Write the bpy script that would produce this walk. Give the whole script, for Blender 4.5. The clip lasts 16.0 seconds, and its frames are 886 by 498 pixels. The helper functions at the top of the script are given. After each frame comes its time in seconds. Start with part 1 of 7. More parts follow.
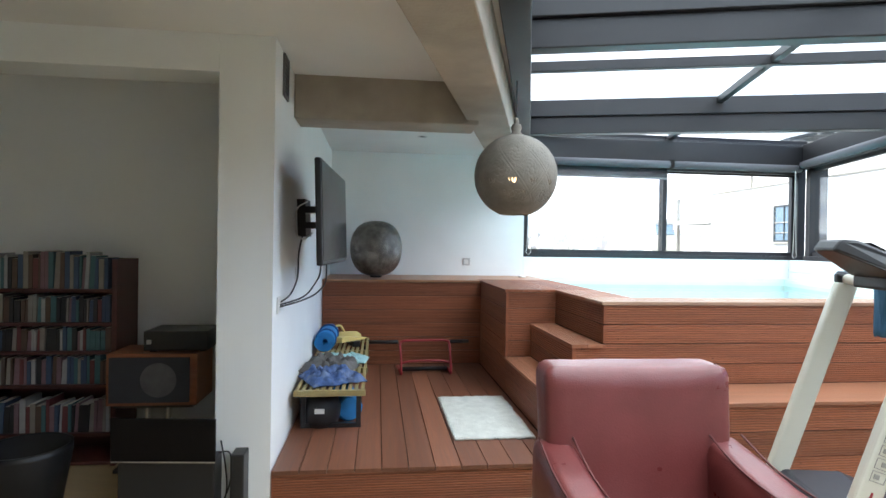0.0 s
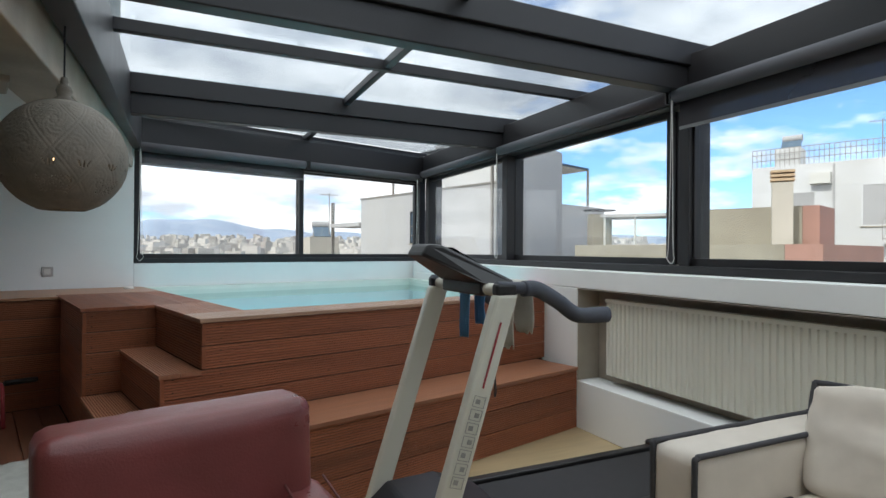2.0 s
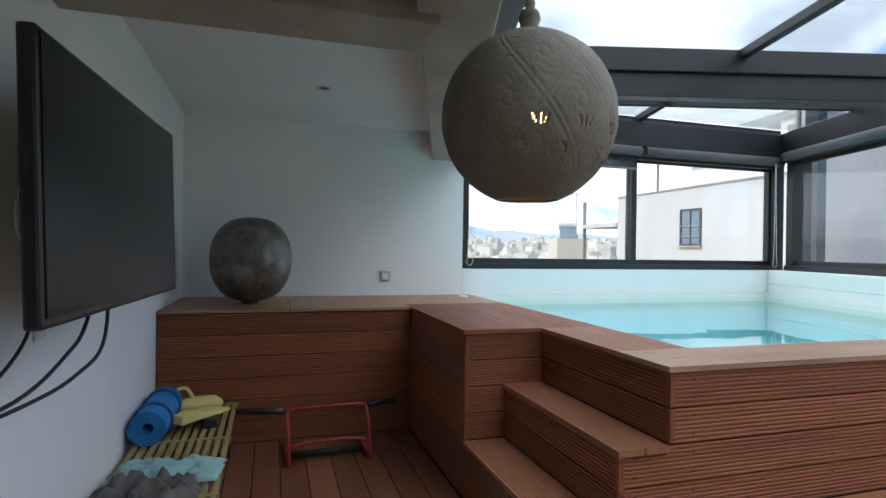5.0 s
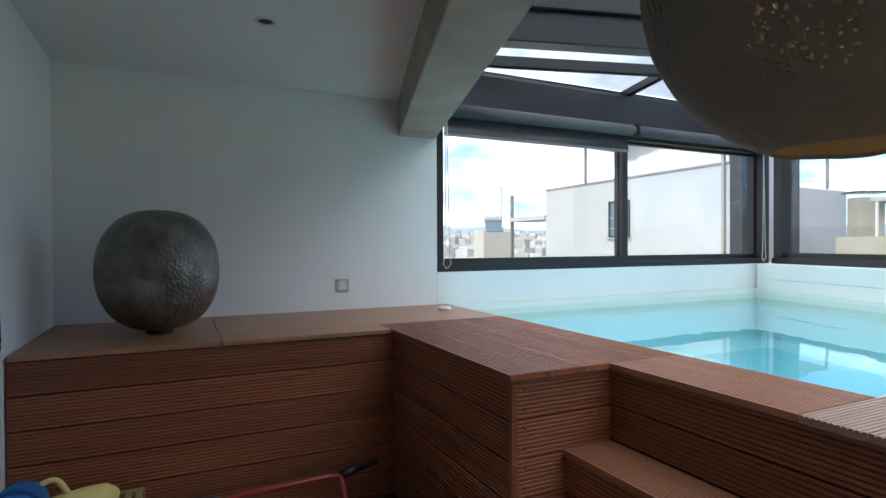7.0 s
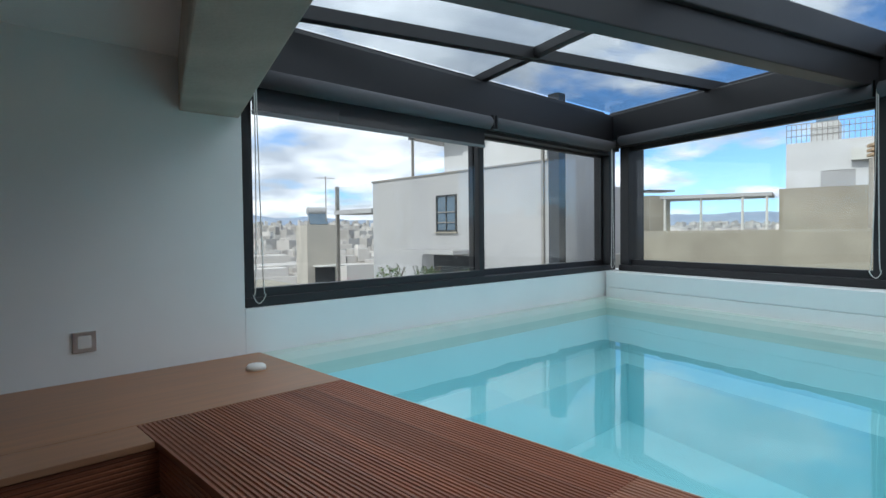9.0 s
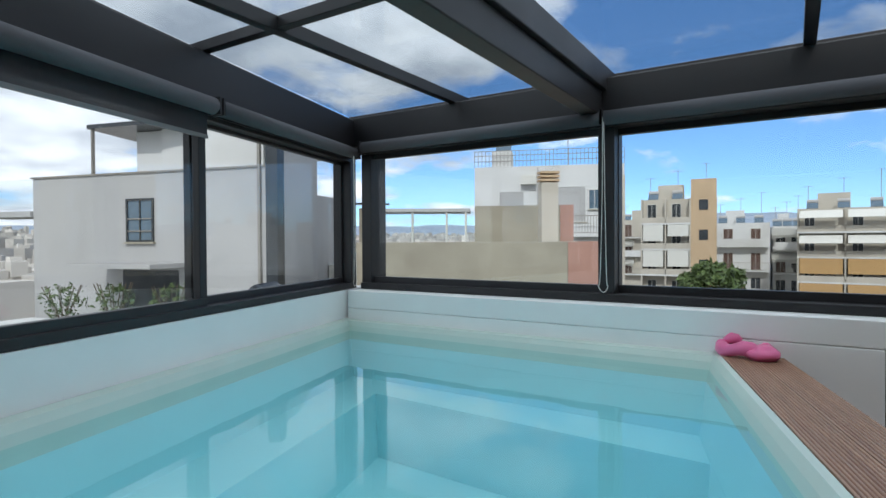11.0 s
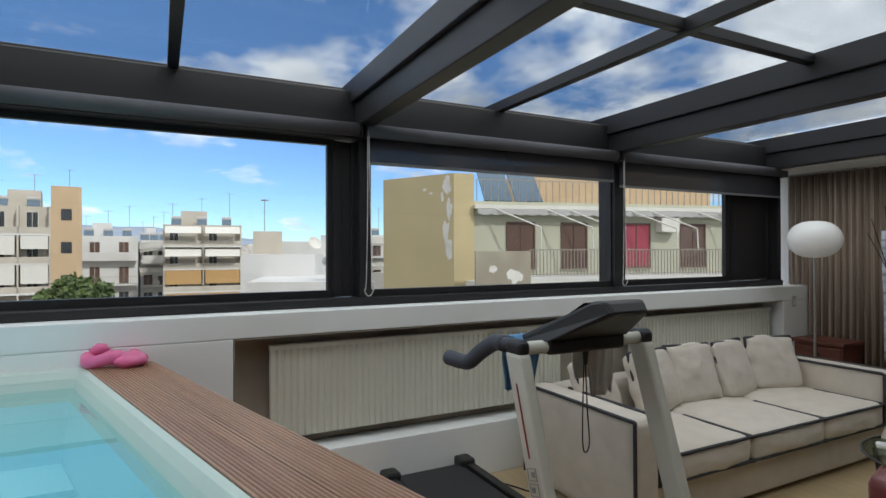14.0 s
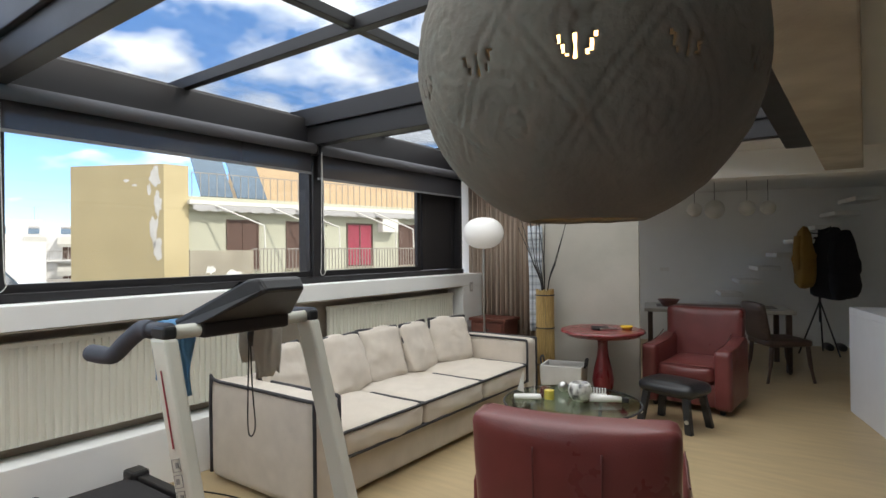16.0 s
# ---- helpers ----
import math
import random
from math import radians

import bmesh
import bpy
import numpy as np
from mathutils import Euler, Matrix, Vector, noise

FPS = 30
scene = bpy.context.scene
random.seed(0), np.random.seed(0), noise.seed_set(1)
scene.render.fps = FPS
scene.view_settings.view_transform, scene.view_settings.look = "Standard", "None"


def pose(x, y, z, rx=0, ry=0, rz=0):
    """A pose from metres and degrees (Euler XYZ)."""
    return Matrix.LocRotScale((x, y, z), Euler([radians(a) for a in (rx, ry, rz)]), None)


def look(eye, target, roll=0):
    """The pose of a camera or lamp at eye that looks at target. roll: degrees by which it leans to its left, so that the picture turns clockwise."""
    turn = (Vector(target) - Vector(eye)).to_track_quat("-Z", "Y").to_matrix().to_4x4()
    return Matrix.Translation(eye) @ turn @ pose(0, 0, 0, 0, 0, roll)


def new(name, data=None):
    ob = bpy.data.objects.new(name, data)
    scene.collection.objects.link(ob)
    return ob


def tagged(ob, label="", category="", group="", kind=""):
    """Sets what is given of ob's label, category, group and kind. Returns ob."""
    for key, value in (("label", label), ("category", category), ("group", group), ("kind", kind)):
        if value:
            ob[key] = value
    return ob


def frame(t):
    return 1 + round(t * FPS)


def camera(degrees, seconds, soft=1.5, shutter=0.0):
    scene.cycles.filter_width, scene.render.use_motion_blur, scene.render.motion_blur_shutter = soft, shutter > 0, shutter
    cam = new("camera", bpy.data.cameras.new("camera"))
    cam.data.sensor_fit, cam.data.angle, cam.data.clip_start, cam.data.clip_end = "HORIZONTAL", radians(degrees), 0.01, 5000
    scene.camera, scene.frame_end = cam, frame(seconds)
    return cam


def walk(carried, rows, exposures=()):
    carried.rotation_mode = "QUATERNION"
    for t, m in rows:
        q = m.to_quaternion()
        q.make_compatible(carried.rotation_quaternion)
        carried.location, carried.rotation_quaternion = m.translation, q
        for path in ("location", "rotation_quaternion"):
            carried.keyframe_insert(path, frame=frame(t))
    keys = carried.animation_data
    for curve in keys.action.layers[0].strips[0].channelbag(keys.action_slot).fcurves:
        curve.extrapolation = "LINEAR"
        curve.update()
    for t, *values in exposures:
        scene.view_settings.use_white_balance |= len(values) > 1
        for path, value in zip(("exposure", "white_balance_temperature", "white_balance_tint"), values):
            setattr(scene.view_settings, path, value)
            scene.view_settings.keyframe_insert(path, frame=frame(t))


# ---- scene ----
cam = camera(77.4, 16.0)
PATH = [
    (0, (0.236, -0.111, 1.354), (-0.065, 1.866, 1.341), 0.9),
    (0.5, (0.304, -0.009, 1.338), (0.351, 1.99, 1.338), 0.8),
    (1, (0.392, 0.093, 1.342), (0.83, 2.044, 1.349), 0.6),
    (1.5, (0.543, 0.208, 1.368), (1.271, 2.071, 1.375), 0.4),
    (2, (0.637, 0.346, 1.38), (1.484, 2.158, 1.386), 0.4),
    (2.5, (0.603, 0.541, 1.405), (1.457, 2.349, 1.411), 0.5),
    (3, (0.465, 0.767, 1.429), (1.294, 2.587, 1.436), 0.7),
    (3.5, (0.351, 1.001, 1.435), (1.042, 2.878, 1.441), 0.7),
    (4, (0.252, 1.228, 1.448), (0.705, 3.176, 1.45), 0.6),
    (4.5, (0.066, 1.441, 1.418), (0.287, 3.429, 1.42), 0.8),
    (5, (-0.123, 1.649, 1.401), (-0.062, 3.648, 1.402), 0.9),
    (5.2, (-0.177, 1.734, 1.382), (-0.164, 3.734, 1.387), 0.7),
    (7.5, (-0.469, 2.901, 1.437), (0.041, 4.835, 1.414), -0.0),
    (8, (-0.38, 3.167, 1.486), (0.269, 5.059, 1.461), 0.2),
    (8.2, (-0.34, 3.269, 1.54), (0.353, 5.145, 1.502), -0.1),
    (10.5, (-0.039, 4.044, 1.62), (1.496, 5.326, 1.598), -0.2),
    (11, (0.044, 4.218, 1.634), (1.732, 5.29, 1.605), -0.3),
    (11.5, (0.049, 4.333, 1.653), (1.886, 5.124, 1.618), -0.4),
    (12, (0.053, 4.341, 1.593), (2.020, 4.704, 1.594), 0.1),
    (12.5, (0.030, 4.434, 1.589), (2.028, 4.36, 1.598), 0.0),
    (13, (0.035, 4.384, 1.566), (1.997, 3.998, 1.592), -0.1),
    (13.5, (0.054, 4.293, 1.567), (1.945, 3.643, 1.593), -0.3),
    (14, (0.044, 4.216, 1.595), (1.825, 3.306, 1.606), -0.2),
    (14.5, (0.008, 4.135, 1.574), (1.645, 2.99, 1.591), -0.3),
    (15, (-0.034, 4.052, 1.548), (1.461, 2.722, 1.564), -0.3),
    (15.5, (-0.092, 3.994, 1.529), (1.269, 2.529, 1.538), -0.4),
    (16, (-0.151, 4.001, 1.5), (1.02, 2.38, 1.51), -0.6),
]
EXPOSURES = [(0.0, 2.05, 6080, 9), (0.5, 1.35, 5980, 8), (1.0, 0.55, 5880, 8), (1.6, 0.5, 6180, 10), (2.5, 0.45, 6480, 10), (3.0, 0.42, 6480, 10), (3.5, 0.45, 6430, 10), (4.5, 0.42, 6230, 9), (5.0, 0.9, 6130, 10), (7.5, 0.88, 6030, 9), (8.0, 0.58, 6030, 8),
             (10.5, 0.0, 6080, 9), (12.5, -0.1, 6230, 10), (14.0, 0.12, 6480, 11), (14.5, 0.4, 6280, 11), (16.0, 0.95, 6780, 13)]
walk(cam, [(t, look(eye, target, roll)) for t, eye, target, roll in PATH], EXPOSURES)

# ---- light ----
SUN_EL, SUN_AZ = radians(40), radians(248)
world = bpy.data.worlds.new("world")
scene.world = world
world.use_nodes = True
wn, wl = world.node_tree.nodes, world.node_tree.links
wn.clear()
w_out = wn.new("ShaderNodeOutputWorld")
w_bg = wn.new("ShaderNodeBackground")
w_sky = wn.new("ShaderNodeTexSky")
w_sky.sky_type, w_sky.sun_disc = "NISHITA", False
w_sky.sun_elevation, w_sky.sun_rotation = SUN_EL, SUN_AZ
w_sky.dust_density, w_sky.air_density, w_sky.ozone_density = 0.0, 0.85, 2.2
w_co = wn.new("ShaderNodeTexCoord")
w_sep = wn.new("ShaderNodeSeparateXYZ")
w_up = wn.new("ShaderNodeMath")
w_up.operation, w_up.inputs[1].default_value = "MAXIMUM", 0.0
w_add = wn.new("ShaderNodeMath")
w_add.operation, w_add.inputs[1].default_value = "ADD", 0.22
w_dx, w_dy = wn.new("ShaderNodeMath"), wn.new("ShaderNodeMath")
w_dx.operation = w_dy.operation = "DIVIDE"
w_comb = wn.new("ShaderNodeCombineXYZ")
w_noise = wn.new("ShaderNodeTexNoise")
w_noise.inputs["Scale"].default_value, w_noise.inputs["Detail"].default_value = 1.5, 9.0
w_noise.inputs["Roughness"].default_value = 0.55
w_ramp = wn.new("ShaderNodeValToRGB")
w_ramp.color_ramp.elements[0].position, w_ramp.color_ramp.elements[1].position = 0.50, 0.61
w_shade = wn.new("ShaderNodeTexNoise")
w_shade.inputs["Scale"].default_value, w_shade.inputs["Detail"].default_value = 2.4, 5.0
w_white = wn.new("ShaderNodeValToRGB")
w_white.color_ramp.elements[0].color = (4.4, 4.7, 5.2, 1)
w_white.color_ramp.elements[1].color = (8.8, 8.8, 8.9, 1)
w_white.color_ramp.elements[0].position, w_white.color_ramp.elements[1].position = 0.35, 0.6
w_mix = wn.new("ShaderNodeMixRGB")
wl.new(w_co.outputs["Generated"], w_sep.inputs[0])
wl.new(w_sep.outputs["Z"], w_up.inputs[0])
wl.new(w_up.outputs[0], w_add.inputs[0])
for axis, node in (("X", w_dx), ("Y", w_dy)):
    wl.new(w_sep.outputs[axis], node.inputs[0])
    wl.new(w_add.outputs[0], node.inputs[1])
    wl.new(node.outputs[0], w_comb.inputs[axis])
wl.new(w_comb.outputs[0], w_noise.inputs["Vector"])
wl.new(w_comb.outputs[0], w_shade.inputs["Vector"])
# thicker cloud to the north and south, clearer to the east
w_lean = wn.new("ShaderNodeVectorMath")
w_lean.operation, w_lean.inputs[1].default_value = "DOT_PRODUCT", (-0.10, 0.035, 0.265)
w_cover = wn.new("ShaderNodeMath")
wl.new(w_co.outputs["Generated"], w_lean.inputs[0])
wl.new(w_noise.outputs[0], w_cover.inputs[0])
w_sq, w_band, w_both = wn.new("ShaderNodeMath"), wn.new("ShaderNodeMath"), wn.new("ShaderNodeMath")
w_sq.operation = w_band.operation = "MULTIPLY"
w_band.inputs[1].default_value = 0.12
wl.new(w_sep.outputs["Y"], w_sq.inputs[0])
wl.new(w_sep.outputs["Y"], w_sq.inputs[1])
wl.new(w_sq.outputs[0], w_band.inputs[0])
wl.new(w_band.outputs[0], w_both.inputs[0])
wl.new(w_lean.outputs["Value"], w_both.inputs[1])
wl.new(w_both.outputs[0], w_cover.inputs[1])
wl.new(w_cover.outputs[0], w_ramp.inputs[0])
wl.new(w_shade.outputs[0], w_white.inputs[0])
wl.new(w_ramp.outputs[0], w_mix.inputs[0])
w_blue = wn.new("ShaderNodeMixRGB")
w_blue.blend_type, w_blue.inputs[0].default_value, w_blue.inputs[2].default_value = "MULTIPLY", 1.0, (0.76, 0.98, 1.17, 1)
w_hz = wn.new("ShaderNodeValToRGB")
w_hz.color_ramp.elements[0].color, w_hz.color_ramp.elements[1].color = (0.60, 0.79, 1.01, 1), (0.80, 1.0, 1.16, 1)
w_hz.color_ramp.elements[1].position = 0.38
wl.new(w_sep.outputs["Z"], w_hz.inputs[0])
wl.new(w_hz.outputs[0], w_blue.inputs[2])
wl.new(w_sky.outputs[0], w_blue.inputs[1])
wl.new(w_blue.outputs[0], w_mix.inputs[1])
wl.new(w_white.outputs[0], w_mix.inputs[2])
wl.new(w_mix.outputs[0], w_bg.inputs[0])
w_bg.inputs[1].default_value = 0.14
wl.new(w_bg.outputs[0], w_out.inputs[0])

sun = new("sun", bpy.data.lights.new("sun", "SUN"))
sun.data.energy, sun.data.angle, sun.data.color = 2.0, radians(3), (1.0, 0.95, 0.87)
SUN_DIR = Vector((math.sin(SUN_AZ) * math.cos(SUN_EL), math.cos(SUN_AZ) * math.cos(SUN_EL), math.sin(SUN_EL)))
sun.matrix_world = look(SUN_DIR * 60, (0, 0, 0))

# the sky's light through the glass roof
day = new("roof_daylight", bpy.data.lights.new("roof_daylight", "AREA"))
day.data.shape, day.data.size, day.data.size_y = "RECTANGLE", 3.4, 8.2
day.data.energy, day.data.color, day.data.spread = 70.0, (1.0, 0.97, 0.93), radians(165)
day.matrix_world = pose(1.95, 2.75, 2.825)

# fill lamp added to brighten the dining room, in an invented unseen opening
dday = new("dining_fill_lamp", bpy.data.lights.new("dining_fill_lamp", "AREA"))
dday.data.shape, dday.data.size, dday.data.size_y = "RECTANGLE", 1.9, 1.3
dday.data.energy, dday.data.color = 0.9, (0.95, 0.98, 1.0)
dday.matrix_world = look((3.80, -3.5, 1.6), (0.0, -5.5, 1.5))


# ---- materials ----
def mat(name, color, rough=0.6, metal=0.0, vary=0.12, scale=6.0, bump=0.0, bump_scale=80.0, spec=0.5, stretch=(1, 1, 1),
        second=None, second_scale=1.2, second_amount=0.35, per_object=0.0, island=0.0, coat=0.0, sheen=0.0):
    """A surface with grain at one scale, stains or a second tone at another, and fine relief."""
    m = bpy.data.materials.new(name)
    m.use_nodes = True
    nt = m.node_tree
    b = nt.nodes["Principled BSDF"]
    b.inputs["Roughness"].default_value, b.inputs["Metallic"].default_value = rough, metal
    b.inputs["Specular IOR Level"].default_value = spec
    b.inputs["Coat Weight"].default_value = coat
    b.inputs["Sheen Weight"].default_value = sheen
    co = nt.nodes.new("ShaderNodeTexCoord")
    mp = nt.nodes.new("ShaderNodeMapping")
    mp.inputs["Scale"].default_value = stretch
    nt.links.new(co.outputs["Object"], mp.inputs[0])
    vec = mp.outputs[0]
    if per_object:
        info = nt.nodes.new("ShaderNodeObjectInfo")
        mul = nt.nodes.new("ShaderNodeVectorMath")
        mul.operation = "MULTIPLY_ADD"
        mul.inputs[0].default_value = (1, 1, 1)
        comb = nt.nodes.new("ShaderNodeCombineXYZ")
        sc = nt.nodes.new("ShaderNodeMath")
        sc.operation, sc.inputs[1].default_value = "MULTIPLY", 37.0
        nt.links.new(info.outputs["Random"], sc.inputs[0])
        for k in range(3):
            nt.links.new(sc.outputs[0], comb.inputs[k])
        ad = nt.nodes.new("ShaderNodeVectorMath")
        nt.links.new(vec, ad.inputs[0])
        nt.links.new(comb.outputs[0], ad.inputs[1])
        nt.nodes.remove(mul)
        vec = ad.outputs[0]
    n1 = nt.nodes.new("ShaderNodeTexNoise")
    n1.inputs["Scale"].default_value, n1.inputs["Detail"].default_value = scale, 6.0
    nt.links.new(vec, n1.inputs["Vector"])
    ramp = nt.nodes.new("ShaderNodeValToRGB")
    dark = [max(0.0, v * (1 - vary)) for v in color]
    light = [min(1.0, v * (1 + vary)) for v in color]
    ramp.color_ramp.elements[0].color, ramp.color_ramp.elements[1].color = (*dark, 1), (*light, 1)
    ramp.color_ramp.elements[0].position, ramp.color_ramp.elements[1].position = 0.3, 0.7
    nt.links.new(n1.outputs[0], ramp.inputs[0])
    col = ramp.outputs[0]
    if second:
        n2 = nt.nodes.new("ShaderNodeTexNoise")
        n2.inputs["Scale"].default_value, n2.inputs["Detail"].default_value = second_scale, 5.0
        nt.links.new(vec, n2.inputs["Vector"])
        r2 = nt.nodes.new("ShaderNodeValToRGB")
        r2.color_ramp.elements[0].position, r2.color_ramp.elements[1].position = 0.48, 0.68
        r2.color_ramp.elements[1].color = (second_amount,) * 3 + (1,)
        nt.links.new(n2.outputs[0], r2.inputs[0])
        mx = nt.nodes.new("ShaderNodeMixRGB")
        nt.links.new(r2.outputs[0], mx.inputs[0])
        nt.links.new(col, mx.inputs[1])
        mx.inputs[2].default_value = (*second, 1)
        col = mx.outputs[0]
    if per_object or island:
        hs = nt.nodes.new("ShaderNodeHueSaturation")
        mr = nt.nodes.new("ShaderNodeMapRange")
        amount = per_object or island
        mr.inputs["To Min"].default_value, mr.inputs["To Max"].default_value = 1 - amount, 1 + amount
        if per_object:
            nt.links.new(info.outputs["Random"], mr.inputs[0])
        else:
            geo = nt.nodes.new("ShaderNodeNewGeometry")
            nt.links.new(geo.outputs["Random Per Island"], mr.inputs[0])
        nt.links.new(mr.outputs[0], hs.inputs["Value"])
        nt.links.new(col, hs.inputs["Color"])
        col = hs.outputs[0]
    nt.links.new(col, b.inputs["Base Color"])
    rr = nt.nodes.new("ShaderNodeMapRange")
    rr.inputs["To Min"].default_value, rr.inputs["To Max"].default_value = max(0.02, rough - 0.08), min(1, rough + 0.08)
    nt.links.new(n1.outputs[0], rr.inputs[0])
    nt.links.new(rr.outputs[0], b.inputs["Roughness"])
    if bump:
        nb = nt.nodes.new("ShaderNodeTexNoise")
        nb.inputs["Scale"].default_value, nb.inputs["Detail"].default_value = bump_scale, 4.0
        nt.links.new(vec, nb.inputs["Vector"])
        bp = nt.nodes.new("ShaderNodeBump")
        bp.inputs["Strength"].default_value, bp.inputs["Distance"].default_value = bump, 0.01
        nt.links.new(nb.outputs[0], bp.inputs["Height"])
        nt.links.new(bp.outputs[0], b.inputs["Normal"])
    return m


def glow(name, color, strength):
    m = bpy.data.materials.new(name)
    m.use_nodes = True
    b = m.node_tree.nodes["Principled BSDF"]
    b.inputs["Base Color"].default_value = (*color, 1)
    b.inputs["Emission Color"].default_value = (*color, 1)
    b.inputs["Emission Strength"].default_value = strength
    return m


def sheet_glass(name, tint, ior=1.45, rough=0.0, ripple=0.0):
    """A clear sheet: what lies behind it shows through its tint, and its gloss grows at a glancing angle."""
    m = bpy.data.materials.new(name)
    m.use_nodes = True
    nt = m.node_tree
    nt.nodes.clear()
    out = nt.nodes.new("ShaderNodeOutputMaterial")
    tr = nt.nodes.new("ShaderNodeBsdfTransparent")
    tr.inputs[0].default_value = (*tint, 1)
    gl = nt.nodes.new("ShaderNodeBsdfGlossy")
    gl.inputs["Roughness"].default_value = rough
    lw = nt.nodes.new("ShaderNodeLayerWeight")
    lw.inputs["Blend"].default_value = 0.5
    pw = nt.nodes.new("ShaderNodeMath")
    pw.operation, pw.inputs[1].default_value = "POWER", 5.0
    fr = nt.nodes.new("ShaderNodeMath")
    f0 = ((ior - 1) / (ior + 1)) ** 2
    fr.operation, fr.inputs[1].default_value, fr.inputs[2].default_value = "MULTIPLY_ADD", 1 - f0, f0
    nt.links.new(lw.outputs["Facing"], pw.inputs[0])
    nt.links.new(pw.outputs[0], fr.inputs[0])
    mx = nt.nodes.new("ShaderNodeMixShader")
    nt.links.new(fr.outputs[0], mx.inputs[0])
    nt.links.new(tr.outputs[0], mx.inputs[1])
    nt.links.new(gl.outputs[0], mx.inputs[2])
    nt.links.new(mx.outputs[0], out.inputs[0])
    if ripple:
        co = nt.nodes.new("ShaderNodeTexCoord")
        nz = nt.nodes.new("ShaderNodeTexNoise")
        nz.inputs["Scale"].default_value, nz.inputs["Detail"].default_value = 2.2, 2.0
        bp = nt.nodes.new("ShaderNodeBump")
        bp.inputs["Strength"].default_value, bp.inputs["Distance"].default_value = ripple, 0.02
        nt.links.new(co.outputs["Object"], nz.inputs["Vector"])
        nt.links.new(nz.outputs[0], bp.inputs["Height"])
        nt.links.new(bp.outputs[0], gl.inputs["Normal"])
        nt.links.new(bp.outputs[0], lw.inputs["Normal"])
    return m


M_PAINT = mat("white_paint", (0.84, 0.86, 0.85), 0.75, vary=0.03, scale=2.0, bump=0.05, bump_scale=220, second=(0.74, 0.76, 0.74), second_scale=0.9)
M_CEIL = mat("ceiling_paint", (0.76, 0.76, 0.74), 0.8, vary=0.03, scale=2.0, bump=0.04, bump_scale=200)
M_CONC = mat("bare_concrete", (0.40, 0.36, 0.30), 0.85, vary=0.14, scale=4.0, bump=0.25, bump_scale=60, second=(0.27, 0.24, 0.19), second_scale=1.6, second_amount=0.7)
M_CONCP = mat("smooth_grey_concrete", (0.44, 0.43, 0.38), 0.8, vary=0.10, scale=2.2, bump=0.15, bump_scale=40, second=(0.36, 0.35, 0.31), second_scale=0.8, second_amount=0.6)
M_FLOOR = mat("pale_floor", (0.46, 0.355, 0.205), 0.42, vary=0.10, scale=3.0, stretch=(1, 6, 1), bump=0.04, bump_scale=40, second=(0.39, 0.31, 0.185), second_scale=1.1, second_amount=0.5)
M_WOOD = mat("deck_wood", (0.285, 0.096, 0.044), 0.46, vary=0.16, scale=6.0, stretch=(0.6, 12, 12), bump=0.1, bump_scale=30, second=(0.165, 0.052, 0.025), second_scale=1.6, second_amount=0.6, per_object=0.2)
# Treads and tops: same wood, light from above put into its colour
M_WOODT = mat("toplit_deck_wood", (0.35, 0.152, 0.082), 0.42, vary=0.16, scale=6.0, stretch=(0.6, 12, 12), bump=0.1, bump_scale=30, second=(0.26, 0.115, 0.065), second_scale=1.6, second_amount=0.6, per_object=0.2)
# Same hardwood, darkened to stand for shade on the low platform
M_DECK = mat("shade_darkened_deck_wood", (0.185, 0.074, 0.040), 0.45, vary=0.2, scale=6.0, stretch=(0.6, 12, 12), bump=0.1, bump_scale=30, second=(0.14, 0.052, 0.030), second_scale=1.4, second_amount=0.6, per_object=0.2)
# Weathered rim boards, with window glare painted in as a paler tone
M_WOODR = mat("weathered_glare_rim_wood", (0.44, 0.27, 0.175), 0.38, vary=0.18, scale=6.0, stretch=(0.6, 12, 12), bump=0.1, bump_scale=30, second=(0.33, 0.18, 0.11), second_scale=2.2, second_amount=0.7, per_object=0.2)
# Groove floors: darker wood colour that paints the shade inside the grooves
M_GROOVESHADE = mat("shaded_groove_floor", (0.15, 0.055, 0.028), 0.9, vary=0.3, scale=30)
M_WOODP = mat("smooth_plywood", (0.33, 0.165, 0.085), 0.38, vary=0.18, scale=5.0, stretch=(0.6, 8, 8), second=(0.27, 0.14, 0.075), per_object=0.08)
M_GROOVE = mat("deck_underlay", (0.05, 0.03, 0.02), 0.9)
M_ALU = mat("grey_aluminium", (0.021, 0.021, 0.0235), 0.45, metal=0.15, vary=0.06, scale=3.0, bump=0.02, bump_scale=300)
M_ALUL = mat("light_blind_tube", (0.20, 0.205, 0.21), 0.5, metal=0.2, vary=0.05)
M_BLACK = mat("black_plastic", (0.013, 0.0135, 0.015), 0.42, vary=0.15, bump=0.03, bump_scale=400)
M_RUBBER = mat("grey_blue_foam", (0.055, 0.062, 0.080), 0.7, vary=0.15, bump=0.08, bump_scale=300)
M_POOL = mat("pool_liner", (0.54, 0.85, 0.90), 0.45, vary=0.05, scale=2.0, second=(0.48, 0.81, 0.86), second_scale=1.0, second_amount=0.5)
M_RIM = mat("pool_rim_cream", (0.56, 0.68, 0.62), 0.4, vary=0.03, scale=3.0)
M_LEATHER = mat("oxblood_leather", (0.155, 0.038, 0.036), 0.30, vary=0.16, scale=5.0, bump=0.12, bump_scale=160, second=(0.20, 0.065, 0.058), second_scale=2.2, second_amount=0.45)
M_SEAM = mat("dark_seam", (0.11, 0.03, 0.028), 0.6)
M_LINEN = mat("cream_linen", (0.61, 0.555, 0.48), 0.9, vary=0.07, scale=8.0, bump=0.35, bump_scale=420, second=(0.58, 0.51, 0.41), second_scale=1.5, second_amount=0.4, sheen=0.2)
